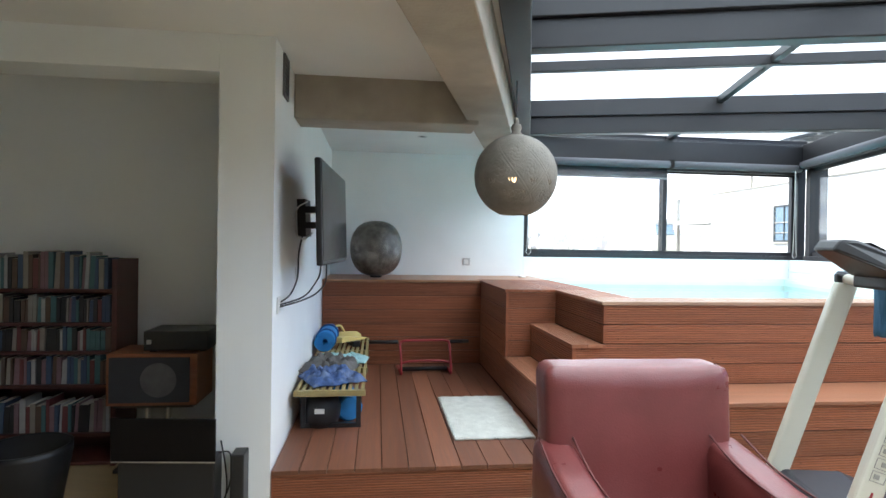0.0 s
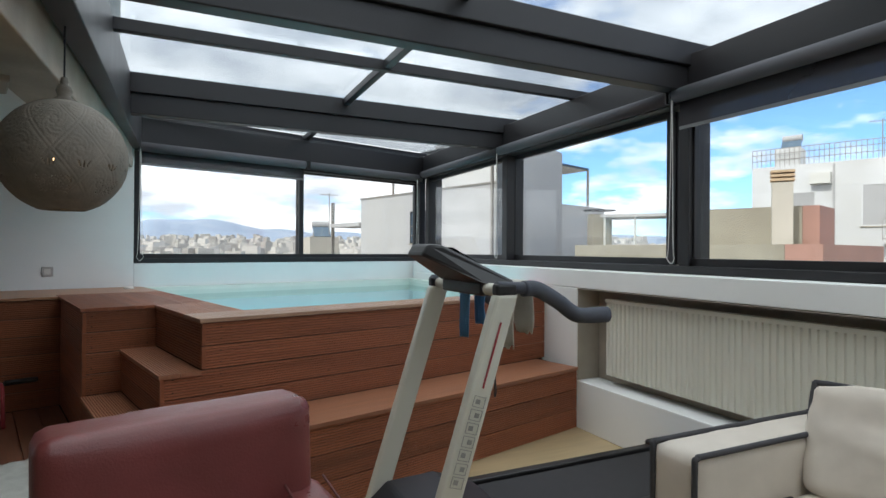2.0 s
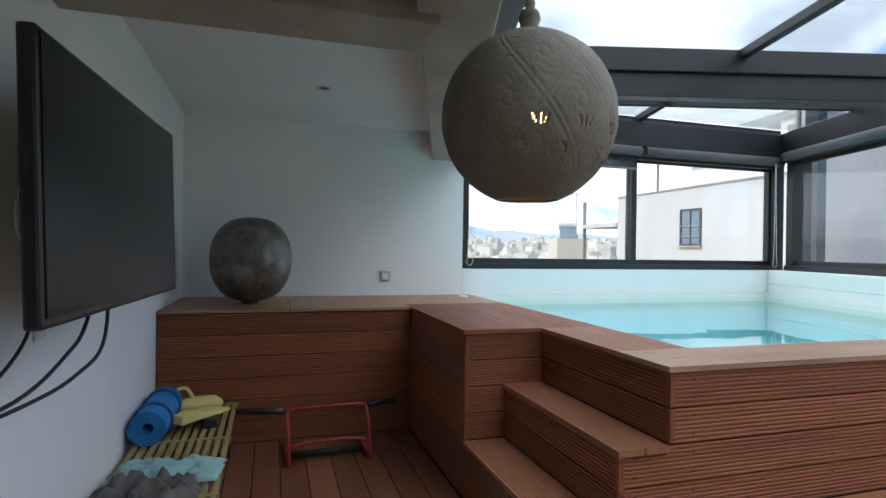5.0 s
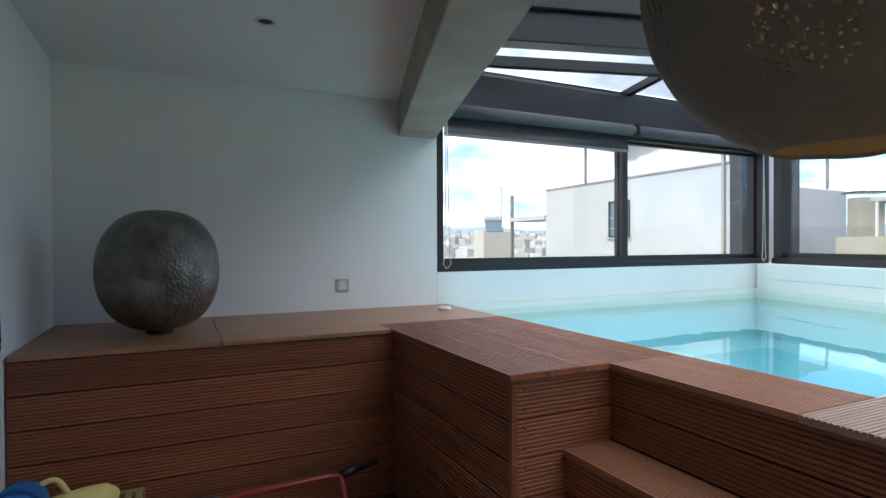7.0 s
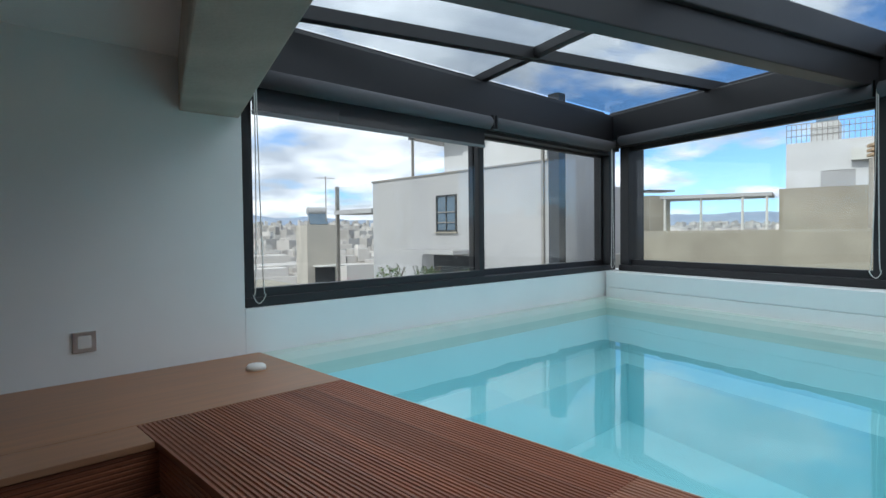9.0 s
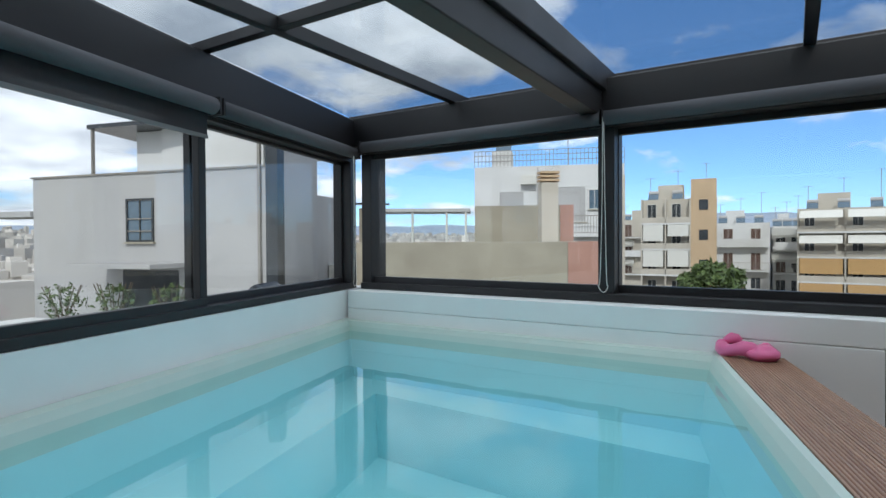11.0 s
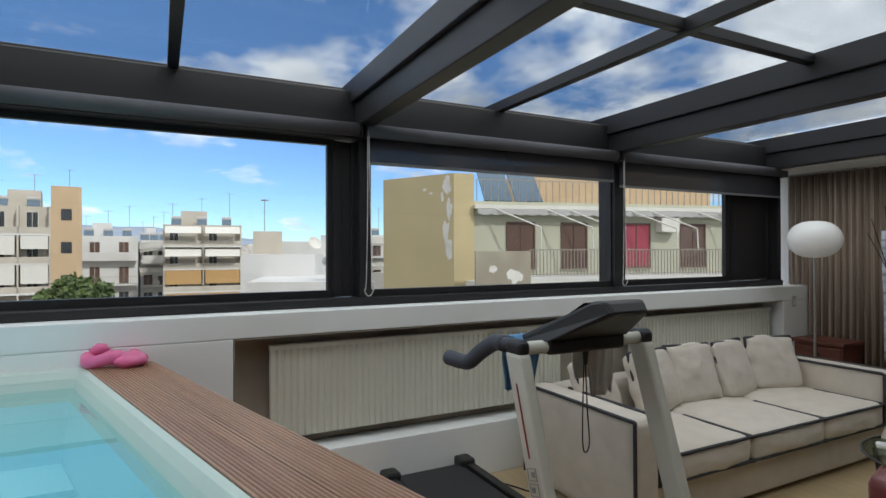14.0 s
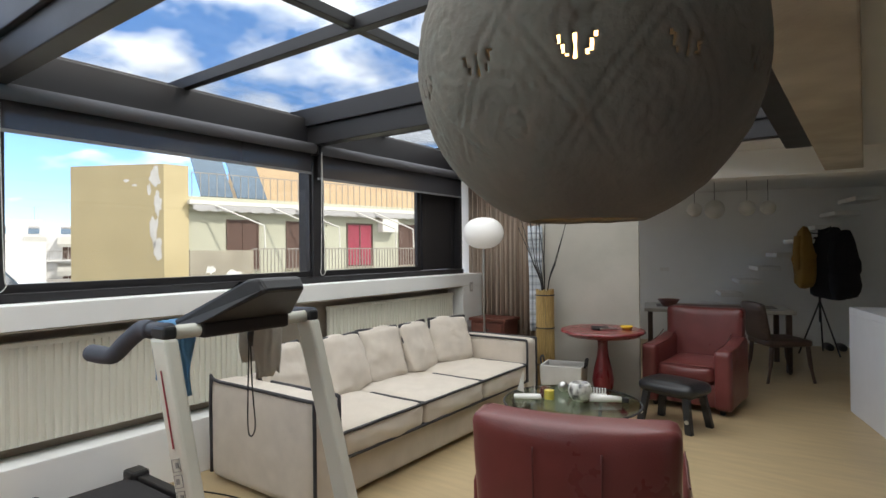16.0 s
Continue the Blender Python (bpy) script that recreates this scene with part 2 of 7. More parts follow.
M_PIPING = mat("charcoal_piping", (0.045, 0.045, 0.05), 0.85, vary=0.2, bump=0.2, bump_scale=300)
M_TMWHITE = mat("ivory_enamel", (0.60, 0.60, 0.52), 0.35, vary=0.04, scale=4.0, second=(0.52, 0.52, 0.44), second_amount=0.3)
M_RAD = mat("radiator_enamel", (0.76, 0.76, 0.67), 0.4, vary=0.03, scale=3.0)
M_GLOBE = mat("carved_plaster_globe", (0.19, 0.172, 0.140), 0.75, vary=0.18, scale=14.0, bump=0.18, bump_scale=130, second=(0.15, 0.135, 0.112), second_scale=3.0, second_amount=0.6)
M_BALL = mat("hammered_silver_ball", (0.15, 0.14, 0.12), 0.34, metal=0.8, vary=0.3, scale=14.0, bump=0.8, bump_scale=70, second=(0.34, 0.32, 0.28), second_scale=7.0, second_amount=0.6)
M_SCREEN = mat("dark_screen", (0.008, 0.007, 0.007), 0.14, vary=0.05, spec=0.10)
M_GLASS = sheet_glass("window_glass", (0.96, 0.98, 0.985), 1.45)
M_ROOFGLASS = sheet_glass("roof_glass", (0.86, 0.90, 0.92), 1.4)
M_WATER = sheet_glass("pool_water", (0.77, 0.96, 0.97), 1.28, 0.0, 0.10)
M_BLIND = mat("dark_blind_fabric", (0.095, 0.096, 0.108), 0.8, vary=0.06, bump=0.1, bump_scale=500)
M_SHEER = mat("sheer_blind_fabric", (0.030, 0.031, 0.038), 0.8, vary=0.06)
_nt = M_SHEER.node_tree
_tr, _mx = _nt.nodes.new("ShaderNodeBsdfTransparent"), _nt.nodes.new("ShaderNodeMixShader")
_mx.inputs[0].default_value = 0.15
_nt.links.new(_nt.nodes["Principled BSDF"].outputs[0], _mx.inputs[1])
_nt.links.new(_tr.outputs[0], _mx.inputs[2])
_nt.links.new(_mx.outputs[0], _nt.nodes["Material Output"].inputs[0])
M_STEEL = mat("brushed_steel", (0.55, 0.55, 0.54), 0.3, metal=0.9, vary=0.08)
M_WHITE = mat("white_plastic", (0.75, 0.75, 0.72), 0.4, vary=0.03)
M_GREYV = mat("grey_vent_slats", (0.12, 0.12, 0.12), 0.5, vary=0.08)
M_CORD = mat("pale_cord", (0.66, 0.66, 0.62), 0.7)


# ---- mesh helpers ----
def part(name, bm, material, parent=None, label="", smooth=False, m=None, bevel=0.0):
    """Links a bmesh as one mesh object, under its thing or part if there is one."""
    me = bpy.data.meshes.new(name)
    bmesh.ops.recalc_face_normals(bm, faces=bm.faces)
    bm.to_mesh(me)
    bm.free()
    me.materials.append(material)
    if smooth:
        for p in me.polygons:
            p.use_smooth = True
    ob = new(name, me)
    if parent:
        ob.parent = parent
    if m is not None:
        ob.matrix_basis = m
    if label:
        ob["label"] = label
    if bevel:
        md = ob.modifiers.new("bevel", "BEVEL")
        md.width, md.segments, md.limit_method = bevel, 2, "ANGLE"
    return ob


def thing(name, m, label, category, group="", kind=""):
    ob = new(name)
    ob.empty_display_size = 0.1
    ob.matrix_basis = m
    return tagged(ob, label, category, group, kind)


def box(bm, x0, y0, z0, x1, y1, z1, m=None):
    v = [bm.verts.new(p) for p in ((x0, y0, z0), (x1, y0, z0), (x1, y1, z0), (x0, y1, z0), (x0, y0, z1), (x1, y0, z1), (x1, y1, z1), (x0, y1, z1))]
    for f in ((0, 3, 2, 1), (4, 5, 6, 7), (0, 1, 5, 4), (1, 2, 6, 5), (2, 3, 7, 6), (3, 0, 4, 7)):
        bm.faces.new([v[i] for i in f])
    if m is not None:
        bmesh.ops.transform(bm, matrix=m, verts=v)
    return v


def one_box(*a):
    bm = bmesh.new()
    box(bm, *a)
    return bm


def prism(bm, pts, z0, z1):
    """An upright block over a plan polygon."""
    lo, hi = [bm.verts.new((x, y, z0)) for x, y in pts], [bm.verts.new((x, y, z1)) for x, y in pts]
    bm.faces.new(lo[::-1]), bm.faces.new(hi)
    for i in range(len(pts)):
        j = (i + 1) % len(pts)
        bm.faces.new((lo[i], lo[j], hi[j], hi[i]))


def tube(bm, pts, r, seg=10, caps=True):
    """A round bar along a line of points; r may be a list."""
    pts = [Vector(p) for p in pts]
    rs = r if isinstance(r, (list, tuple)) else [r] * len(pts)
    rings, side = [], None
    for i, p in enumerate(pts):
        d = (pts[min(i + 1, len(pts) - 1)] - pts[max(i - 1, 0)]).normalized()
        if side is None:
            side = d.orthogonal().normalized()
        side = (side - d * side.dot(d)).normalized()
        up = d.cross(side)
        rings.append([bm.verts.new(p + (side * math.cos(a) + up * math.sin(a)) * rs[i]) for a in (2 * math.pi * k / seg for k in range(seg))])
    for a, b in zip(rings, rings[1:]):
        for k in range(seg):
            bm.faces.new((a[k], a[(k + 1) % seg], b[(k + 1) % seg], b[k]))
    if caps:
        bm.faces.new(rings[0][::-1]), bm.faces.new(rings[-1])


def lathe(bm, prof, seg=24, m=None):
    """A turned body from (radius, height) pairs."""
    made, rings = [], []
    for r, z in prof:
        if r < 1e-5:
            rings.append([bm.verts.new((0, 0, z))])
        else:
            rings.append([bm.verts.new((r * math.cos(2 * math.pi * k / seg), r * math.sin(2 * math.pi * k / seg), z)) for k in range(seg)])
        made += rings[-1]
    for a, b in zip(rings, rings[1:]):
        for k in range(seg):
            k2 = (k + 1) % seg
            q = [a[k % len(a)], a[k2 % len(a)], b[k2 % len(b)], b[k % len(b)]]
            q = [v for i, v in enumerate(q) if v not in q[:i]]
            if len(q) > 2:
                bm.faces.new(q)
    if m is not None:
        bmesh.ops.transform(bm, matrix=m, verts=made)


def smooth_line(pts, n=6):
    """More points along a bend (Catmull-Rom)."""
    P = [Vector(p) for p in pts]
    P = [P[0] * 2 - P[1], *P, P[-1] * 2 - P[-2]]
    out = []
    for a, b, c, d in zip(P, P[1:], P[2:], P[3:]):
        for k in range(n):
            t = k / n
            out.append(0.5 * (2 * b + (c - a) * t + (2 * a - 5 * b + 4 * c - d) * t * t + (3 * b - a - 3 * c + d) * t ** 3))
    return out + [P[-2]]


def cushion(bm, x0, y0, z0, x1, y1, z1, puff=0.03, n=10, r=0.04, wrinkle=0.0, seed=0):
    """A soft upholstered block: rounded edges, faces that swell, a few creases."""
    cx, cy, cz = (x0 + x1) / 2, (y0 + y1) / 2, (z0 + z1) / 2
    hx, hy, hz = (x1 - x0) / 2, (y1 - y0) / 2, (z1 - z0) / 2
    g = bmesh.new()
    bmesh.ops.create_cube(g, size=2)
    bmesh.ops.subdivide_edges(g, edges=g.edges, cuts=n, use_grid_fill=True)
    for v in g.verts:
        p = v.co.copy()
        s = Vector((p.x * hx, p.y * hy, p.z * hz))
        core = Vector((max(-hx + r, min(hx - r, s.x)), max(-hy + r, min(hy - r, s.y)), max(-hz + r, min(hz - r, s.z))))
        d = s - core
        s = core + d.normalized() * r if d.length > 1e-6 else s
        a, b, c = p
        s += Vector((a * (1 - b * b) * (1 - c * c), b * (1 - a * a) * (1 - c * c), c * (1 - a * a) * (1 - b * b))) * puff
        if wrinkle:
            s += s.normalized() * wrinkle * (noise.noise(Vector((s.x * 5 + seed, s.y * 5, s.z * 9))) + 0.5 * noise.noise(Vector((s.x * 14, s.y * 14 + seed, s.z * 20))))
        v.co = s + Vector((cx, cy, cz))
    idx = {v: bm.verts.new(v.co) for v in g.verts}
    for f in g.faces:
        bm.faces.new([idx[v] for v in f.verts])
    g.free()


TURN_T = 15.4
T = pose(0.723, 3.523, 0, 0, 0, TURN_T)   # the plan of the pool, the deck and the inner rooms


def tp(u, v, z=0.0):
    return T @ Vector((u, v, z))


# ---- rooms ----
H, Z1, Z2, ZD = 1.012, 0.741, 0.475, 0.19      # rim, upper step, lower step, deck
CEIL = 2.40
XE = 3.44                                       # inner face of the east wall
SILL = 1.235

bm = bmesh.new()
prism(bm, [(-6.5, -9.5), (3.9, -9.5), (3.9, 8.2), (-6.5, 8.2)], -0.25, 0.0)
tagged(part("floor", bm, M_FLOOR), "pale beige wooden floor with a satin finish", "floor", kind="structure")

# north wall, along the pool's own direction: solid beside the window, low under it
bm = bmesh.new()
box(bm, -2.3, 2.95, 0, 0.262, 3.17, 2.9)
tagged(part("wall_north", bm, M_PAINT, m=T), "smooth white plastered wall behind the raised deck", "wall", kind="structure")
bm = bmesh.new()
box(bm, 0.264, 2.95, 0, 4.1, 3.17, SILL)
tagged(part("wall_north_parapet", bm, M_PAINT, m=T), "low white wall under the window beside the pool", "wall", kind="structure")
# television wall and its column front
bm = bmesh.new()
box(bm, -2.235, -0.48, 0, -1.962, 2.948, 2.9)
tagged(part("wall_television", bm, M_PAINT, m=T), "white wall stub with a square column front", "wall", kind="structure")
bm = bmesh.new()
box(bm, -5.5, -0.478, 2.21, -2.237, -0.25, 2.9)
tagged(part("wall_lintel", bm, M_PAINT, m=T), "white lintel over the book recess", "wall", kind="structure")
bm = bmesh.new()
box(bm, -5.5, 0.46, 0, -2.237, 0.6, 2.9)
box(bm, -5.64, -9.3, 0, -5.502, 0.6, 2.9)
tagged(part("wall_west", bm, M_PAINT, m=T), "plain off-white wall of the book recess", "wall", kind="structure")
# east wall with the radiator niche
bm = bmesh.new()
NY0, NY1, NZ0, NZ1 = -1.36, 3.84, 0.37, 1.095
box(bm, XE, -1.9, NZ1, 3.9, 7.3, SILL)
box(bm, XE, -1.9, 0, 3.9, NY0 - 0.002, NZ1 - 0.002)
box(bm, XE, NY1 + 0.002, 0, 3.9, 7.3, NZ1 - 0.002)
box(bm, XE, NY0, 0, 3.9, NY1, NZ0)
box(bm, XE + 0.22, NY0, NZ0 + 0.002, 3.9, NY1, NZ1 - 0.002)
tagged(part("wall_east", bm, M_PAINT, bevel=0.006), "low white wall with a long radiator niche", "wall", kind="structure")
# thin added sheets whose dark colour stands for the niche's shade
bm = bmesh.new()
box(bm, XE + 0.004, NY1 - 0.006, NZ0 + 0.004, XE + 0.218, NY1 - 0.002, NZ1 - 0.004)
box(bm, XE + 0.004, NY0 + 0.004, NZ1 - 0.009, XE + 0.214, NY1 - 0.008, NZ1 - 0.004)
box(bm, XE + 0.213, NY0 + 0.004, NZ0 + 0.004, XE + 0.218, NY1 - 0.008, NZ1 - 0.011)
tagged(part("niche_shading", bm, M_CONC), "grey-brown sheets standing for shade inside the radiator niche", "wall lining", kind="structure")
# ceiling over the inner rooms
bm = bmesh.new()
prism(bm, [(-6.5, -9.5), (0.22, -9.5), (0.22, 6.6), (-6.5, 4.6)], CEIL, CEIL + 0.3)
tagged(part("ceiling", bm, M_CEIL), "flat off-white ceiling over the inner room", "ceiling", kind="structure")
bm = bmesh.new()
prism(bm, [(0.222, -9.5), (3.9, -9.5), (3.9, -1.46), (0.222, -1.46)], CEIL + 0.02, CEIL + 0.32)
tagged(part("ceiling_south", bm, M_CEIL), "flat off-white ceiling beyond the glass roof", "ceiling", kind="structure")
# closing walls; the east one has an added unseen opening for the fill lamp
bm = bmesh.new()
box(bm, -6.6, -9.6, 0, 3.9, -9.45, 2.9)
box(bm, 3.72, -9.45, 0, 3.9, -4.6, 2.9), box(bm, 3.72, -2.4, 0, 3.9, -1.92, 2.9)
box(bm, 3.72, -4.598, 0, 3.9, -2.402, 0.9), box(bm, 3.72, -4.598, 2.3, 3.9, -2.402, 2.9)
tagged(part("wall_closing", bm, M_PAINT), "plain white wall that closes the rooms", "wall", kind="structure")
# upper storey behind the glass roof; its unseen stretch is added to block sun
bm = bmesh.new()
prism(bm, [(-6.0, -9.0), (0.06, -9.0), (0.06, 6.5), (-6.0, 4.6)], CEIL + 0.31, 5.9)
tagged(part("wall_upper_storey", bm, M_CONCP), "grey storey wall above the glass roof, extended to block the sun", "wall", kind="structure")

# concrete beams
bm = bmesh.new()
a, b, w = (-0.30, -1.75), (-0.085, 6.36), 0.265
prism(bm, [a, (a[0] + w, a[1]), (b[0] + w, b[1] + 0.06), b], 2.16, CEIL + 0.02)
tagged(part("beam_long", bm, M_CONC, bevel=0.008), "long bare concrete ceiling beam", "beam", kind="structure")
bm = bmesh.new()
box(bm, -1.96, 0.14, 2.13, -0.80, 0.42, CEIL + 0.02)
tagged(part("beam_cross", bm, M_CONC, m=T, bevel=0.008), "short bare concrete cross beam", "beam", kind="structure")
bm = bmesh.new()
box(bm, -5.5, -5.45, 2.17, -0.622, -5.15, CEIL + 0.02)
tagged(part("beam_south", bm, M_CEIL, m=T, bevel=0.008), "painted beam over the opening to the dining room", "beam", kind="structure")
bm = bmesh.new()
box(bm, -0.62, -5.43, 0, 0.36, -5.15, CEIL + 0.02)
tagged(part("wall_panel", bm, M_CONCP, m=T, bevel=0.006), "smooth bare concrete wall panel", "wall", kind="structure")
bm = bmesh.new()
box(bm, -5.5, -9.4, 0, 1.2, -9.2, 2.9)
tagged(part("wall_south", bm, M_PAINT, m=T), "grey-white back wall of the dining room", "wall", kind="structure")

# ---- glazed roof and windows ----
RZ0, RZ1 = 2.435, 2.75          # underside of the beams, underside of the glass
RW, RE = 0.20, 3.81
roof = thing("glass_roof", Matrix.Identity(4), "flat glass roof on dark grey aluminium beams", "roof", kind="structure")
BEAMS = [5.32, 3.00, 0.735, -1.42]


def n_edge(x):
    """y of the north wall's inner face at x."""
    p, q = tp(0, 2.95), tp(1, 2.95)
    return p.y + (x - p.x) * (q.y - p.y) / (q.x - p.x)


for y in BEAMS:
    bm = bmesh.new()
    box(bm, RW - 0.1, y - 0.055, RZ0, RE, y + 0.055, RZ0 + 0.16)
    box(bm, RW - 0.1, y - 0.085, RZ0 + 0.16, RE, y + 0.085, RZ1)
    part("beam", bm, M_ALU, roof, bevel=0.006)
bm = bmesh.new()
box(bm, RE - 0.20, -1.50, 2.435, RE + 0.06, n_edge(RE) + 0.05, RZ1 - 0.075)
box(bm, RE - 0.11, -1.50, RZ1 - 0.075, RE + 0.10, n_edge(RE) + 0.05, RZ1 - 0.045)
box(bm, RE + 0.06, -1.50, RZ1 - 0.045, RE + 0.12, n_edge(RE) + 0.25, RZ1 + 0.02)
part("eave_beam", bm, M_ALU, roof, bevel=0.006)
bm = bmesh.new()
prism(bm, [(RW - 0.16, -1.50), (RW + 0.03, -1.50), (RW + 0.05, n_edge(RW) + 0.02), (RW - 0.02, n_edge(RW) + 0.02)], 2.34, RZ1)
part("wall_channel", bm, M_ALU, roof, bevel=0.006)
bm = bmesh.new()
box(bm, 0.2, 2.95, 2.40, 4.05, 3.16, RZ1 - 0.09, T)
box(bm, 0.2, 2.99, RZ1 - 0.09, 4.05, 3.22, RZ1 - 0.065, T)
box(bm, 0.2, 3.17, RZ1 - 0.065, 4.05, 3.22, RZ1 + 0.02, T)
part("north_beam", bm, M_ALU, roof, bevel=0.006)
# bars between the beams, and the panes
edges = [None] + BEAMS
for i, (hi, lo) in enumerate(zip(edges, edges[1:])):
    xm = 1.95
    top_w, top_e = (n_edge(RW + 0.3), n_edge(RE) + 0.16) if hi is None else (hi - 0.085, hi - 0.085)
    low = lo + 0.085
    mid = (6.40, 4.15, 1.88, -0.2)[i]
    bm = bmesh.new()
    box(bm, RW, mid - 0.03, RZ1 - 0.075, RE + 0.05, mid + 0.03, RZ1)
    part("purlin", bm, M_ALU, roof, bevel=0.004)
    bm = bmesh.new()
    box(bm, xm - 0.028, low, RZ1 - 0.06, xm + 0.028, n_edge(xm) + 0.2 if hi is None else top_w, RZ1 - 0.002)
    part("glazing_bar", bm, M_ALU, roof, bevel=0.004)
    bm = bmesh.new()
    prism(bm, [(RW - 0.1, low - 0.08), (RE + 0.1, low - 0.08), (RE + 0.1, top_e + 0.08), (RW - 0.1, (top_w if hi is not None else n_edge(RW - 0.1) + 0.16) + 0.08)], RZ1 + 0.022, RZ1 + 0.03)
    pane = part("pane", bm, M_ROOFGLASS, roof)
    pane.visible_shadow = False


def sash(parent, m, w, h, fr=0.055, depth=0.045, name="sash"):
    """A sliding sash in its own plane: x along, z up."""
    bm = bmesh.new()
    box(bm, 0, 0, 0, w, depth, fr), box(bm, 0, 0, h - fr, w, depth, h), box(bm, 0, 0, fr, fr, depth, h - fr), box(bm, w - fr, 0, fr, w, depth, h - fr)
    s = part(name, bm, M_ALU, parent, m=m, bevel=0.003)
    g = part("pane", one_box(fr - 0.005, depth / 2 - 0.003, fr - 0.005, w - fr + 0.005, depth / 2 + 0.003, h - fr + 0.005), M_GLASS, s)
    g.visible_shadow = False
    return s


WZ0, WZ1 = SILL, 2.40
win_n = tagged(thing("window_north", T, "wide sliding window in dark grey aluminium", "window", kind="structure"))
bm = bmesh.new()
box(bm, 0.266, 2.955, WZ0 + 0.002, 3.86, 3.12, WZ0 + 0.05), box(bm, 0.266, 2.955, WZ1 - 0.1, 3.86, 3.12, WZ1)
box(bm, 0.266, 2.955, WZ0 + 0.05, 0.30, 3.12, WZ1 - 0.1), box(bm, 3.76, 2.955, WZ0 + 0.05, 3.86, 3.12, WZ1 - 0.1)
part("window_frame", bm, M_ALU, win_n, bevel=0.004)
sash(win_n, pose(0.268, 2.97, WZ0 + 0.04), 1.775, 1.06)
sash(win_n, pose(1.99, 3.03, WZ0 + 0.04), 1.80, 1.06)

win_e = tagged(thing("window_east", Matrix.Identity(4), "long run of sliding windows in dark grey aluminium", "window", kind="structure"))
E0, E1 = -1.62, 7.30
bm = bmesh.new()
box(bm, 3.60, E0, WZ0 + 0.002, 3.84, E1, WZ0 + 0.055), box(bm, 3.60, E0, 2.36, 3.84, E1, 2.45)
for y0, y1 in ((E0, E0 + 0.05), (0.60, 0.72), (2.94, 3.02), (5.19, 5.29), (7.20, E1)):
    box(bm, 3.62, y0, WZ0 + 0.055, 3.82, y1, 2.36)
part("window_frame", bm, M_ALU, win_e, bevel=0.004)
for y0, y1, x in ((5.25, 7.26, 3.70), (3.16, 5.24, 3.76), (0.68, 2.98, 3.70), (-0.92, 0.66, 3.76)):
    sash(win_e, pose(x, y0, WZ0 + 0.05, 0, 0, 90), y1 - y0, 1.09)
for y0, y1 in ((2.99, 3.18), (-1.57, -0.94)):
    bm = bmesh.new()
    box(bm, 3.70, y0, WZ0 + 0.06, 3.745, y0 + 0.06, 2.35), box(bm, 3.70, y1 - 0.06, WZ0 + 0.06, 3.745, y1, 2.35)
    box(bm, 3.71, y0 + 0.06, WZ0 + 0.06, 3.735, y1 - 0.06, 2.35)
    part("parked_sash", bm, M_ALU, win_e, bevel=0.004)

# ---- pool, steps and deck ----
pool = thing("plunge_pool", T, "raised plunge pool with a pale aqua lining", "pool", kind="structure")


def east_u(v):
    """u at which the east wall's face is met, for a given v."""
    a = radians(TURN_T)
    return (XE - 0.723 + v * math.sin(a)) / math.cos(a)


WATER = 0.925
ring_o = [(0.33, 0.29), (east_u(0.29), 0.29), (east_u(2.95), 2.948), (0.33, 2.948)]
ring_i = [(0.355, 0.315), (east_u(0.315) - 0.06, 0.315), (east_u(2.95) - 0.09, 2.88), (0.355, 2.88)]
bm = bmesh.new()
levels = [(ring_o, H - 0.006), (ring_i, H - 0.012), ([(u + du * 0.02, v + dv * 0.02) for (u, v), (du, dv) in zip(ring_i, ((1, 1), (-1, 1), (-1, -1), (1, -1)))], H - 0.045),
          ([(u + du * 0.05, v + dv * 0.05) for (u, v), (du, dv) in zip(ring_i, ((1, 1), (-1, 1), (-1, -1), (1, -1)))], WATER - 0.06)]
prev = None
for pts, z in levels:
    cur = [bm.verts.new((u, v, z)) for u, v in pts]
    if prev:
        for k in range(4):
            bm.faces.new((prev[k], prev[(k + 1) % 4], cur[(k + 1) % 4], cur[k]))
    prev = cur
part("rim", bm, M_RIM, pool, "cream moulded rim")
bm = bmesh.new()
inner = levels[-1][0]
seat_in = [(u + du * 0.38, v + dv * 0.38) for (u, v), (du, dv) in zip(inner, ((0.1, 0.1), (-1, 0.1), (-1, -1), (0.1, -1)))]
levels = [(inner, WATER - 0.06), ([(u + du * 0.04, v + dv * 0.04) for (u, v), (du, dv) in zip(inner, ((1, 1), (-1, 1), (-1, -1), (1, -1)))], 0.58), (seat_in, 0.56),
          ([(u + du * 0.03, v + dv * 0.03) for (u, v), (du, dv) in zip(seat_in, ((1, 1), (-1, 1), (-1, -1), (1, -1)))], 0.12)]
prev = None
for pts, z in levels:
    cur = [bm.verts.new((u, v, z)) for u, v in pts]
    if prev:
        for k in range(4):
            bm.faces.new((prev[k], prev[(k + 1) % 4], cur[(k + 1) % 4], cur[k]))
    prev = cur
bm.faces.new(prev)
part("basin", bm, M_POOL, pool, "pale aqua basin with a seat ledge")
bm = bmesh.new()
w = [bm.verts.new((u + du * 0.03, v + dv * 0.03, WATER)) for (u, v), (du, dv) in zip(ring_i, ((1, 1), (-1, 1), (-1, -1), (1, -1)))]
bm.faces.new(w)
water = part("water", bm, M_WATER, pool, "still clear water")
water.visible_shadow = False


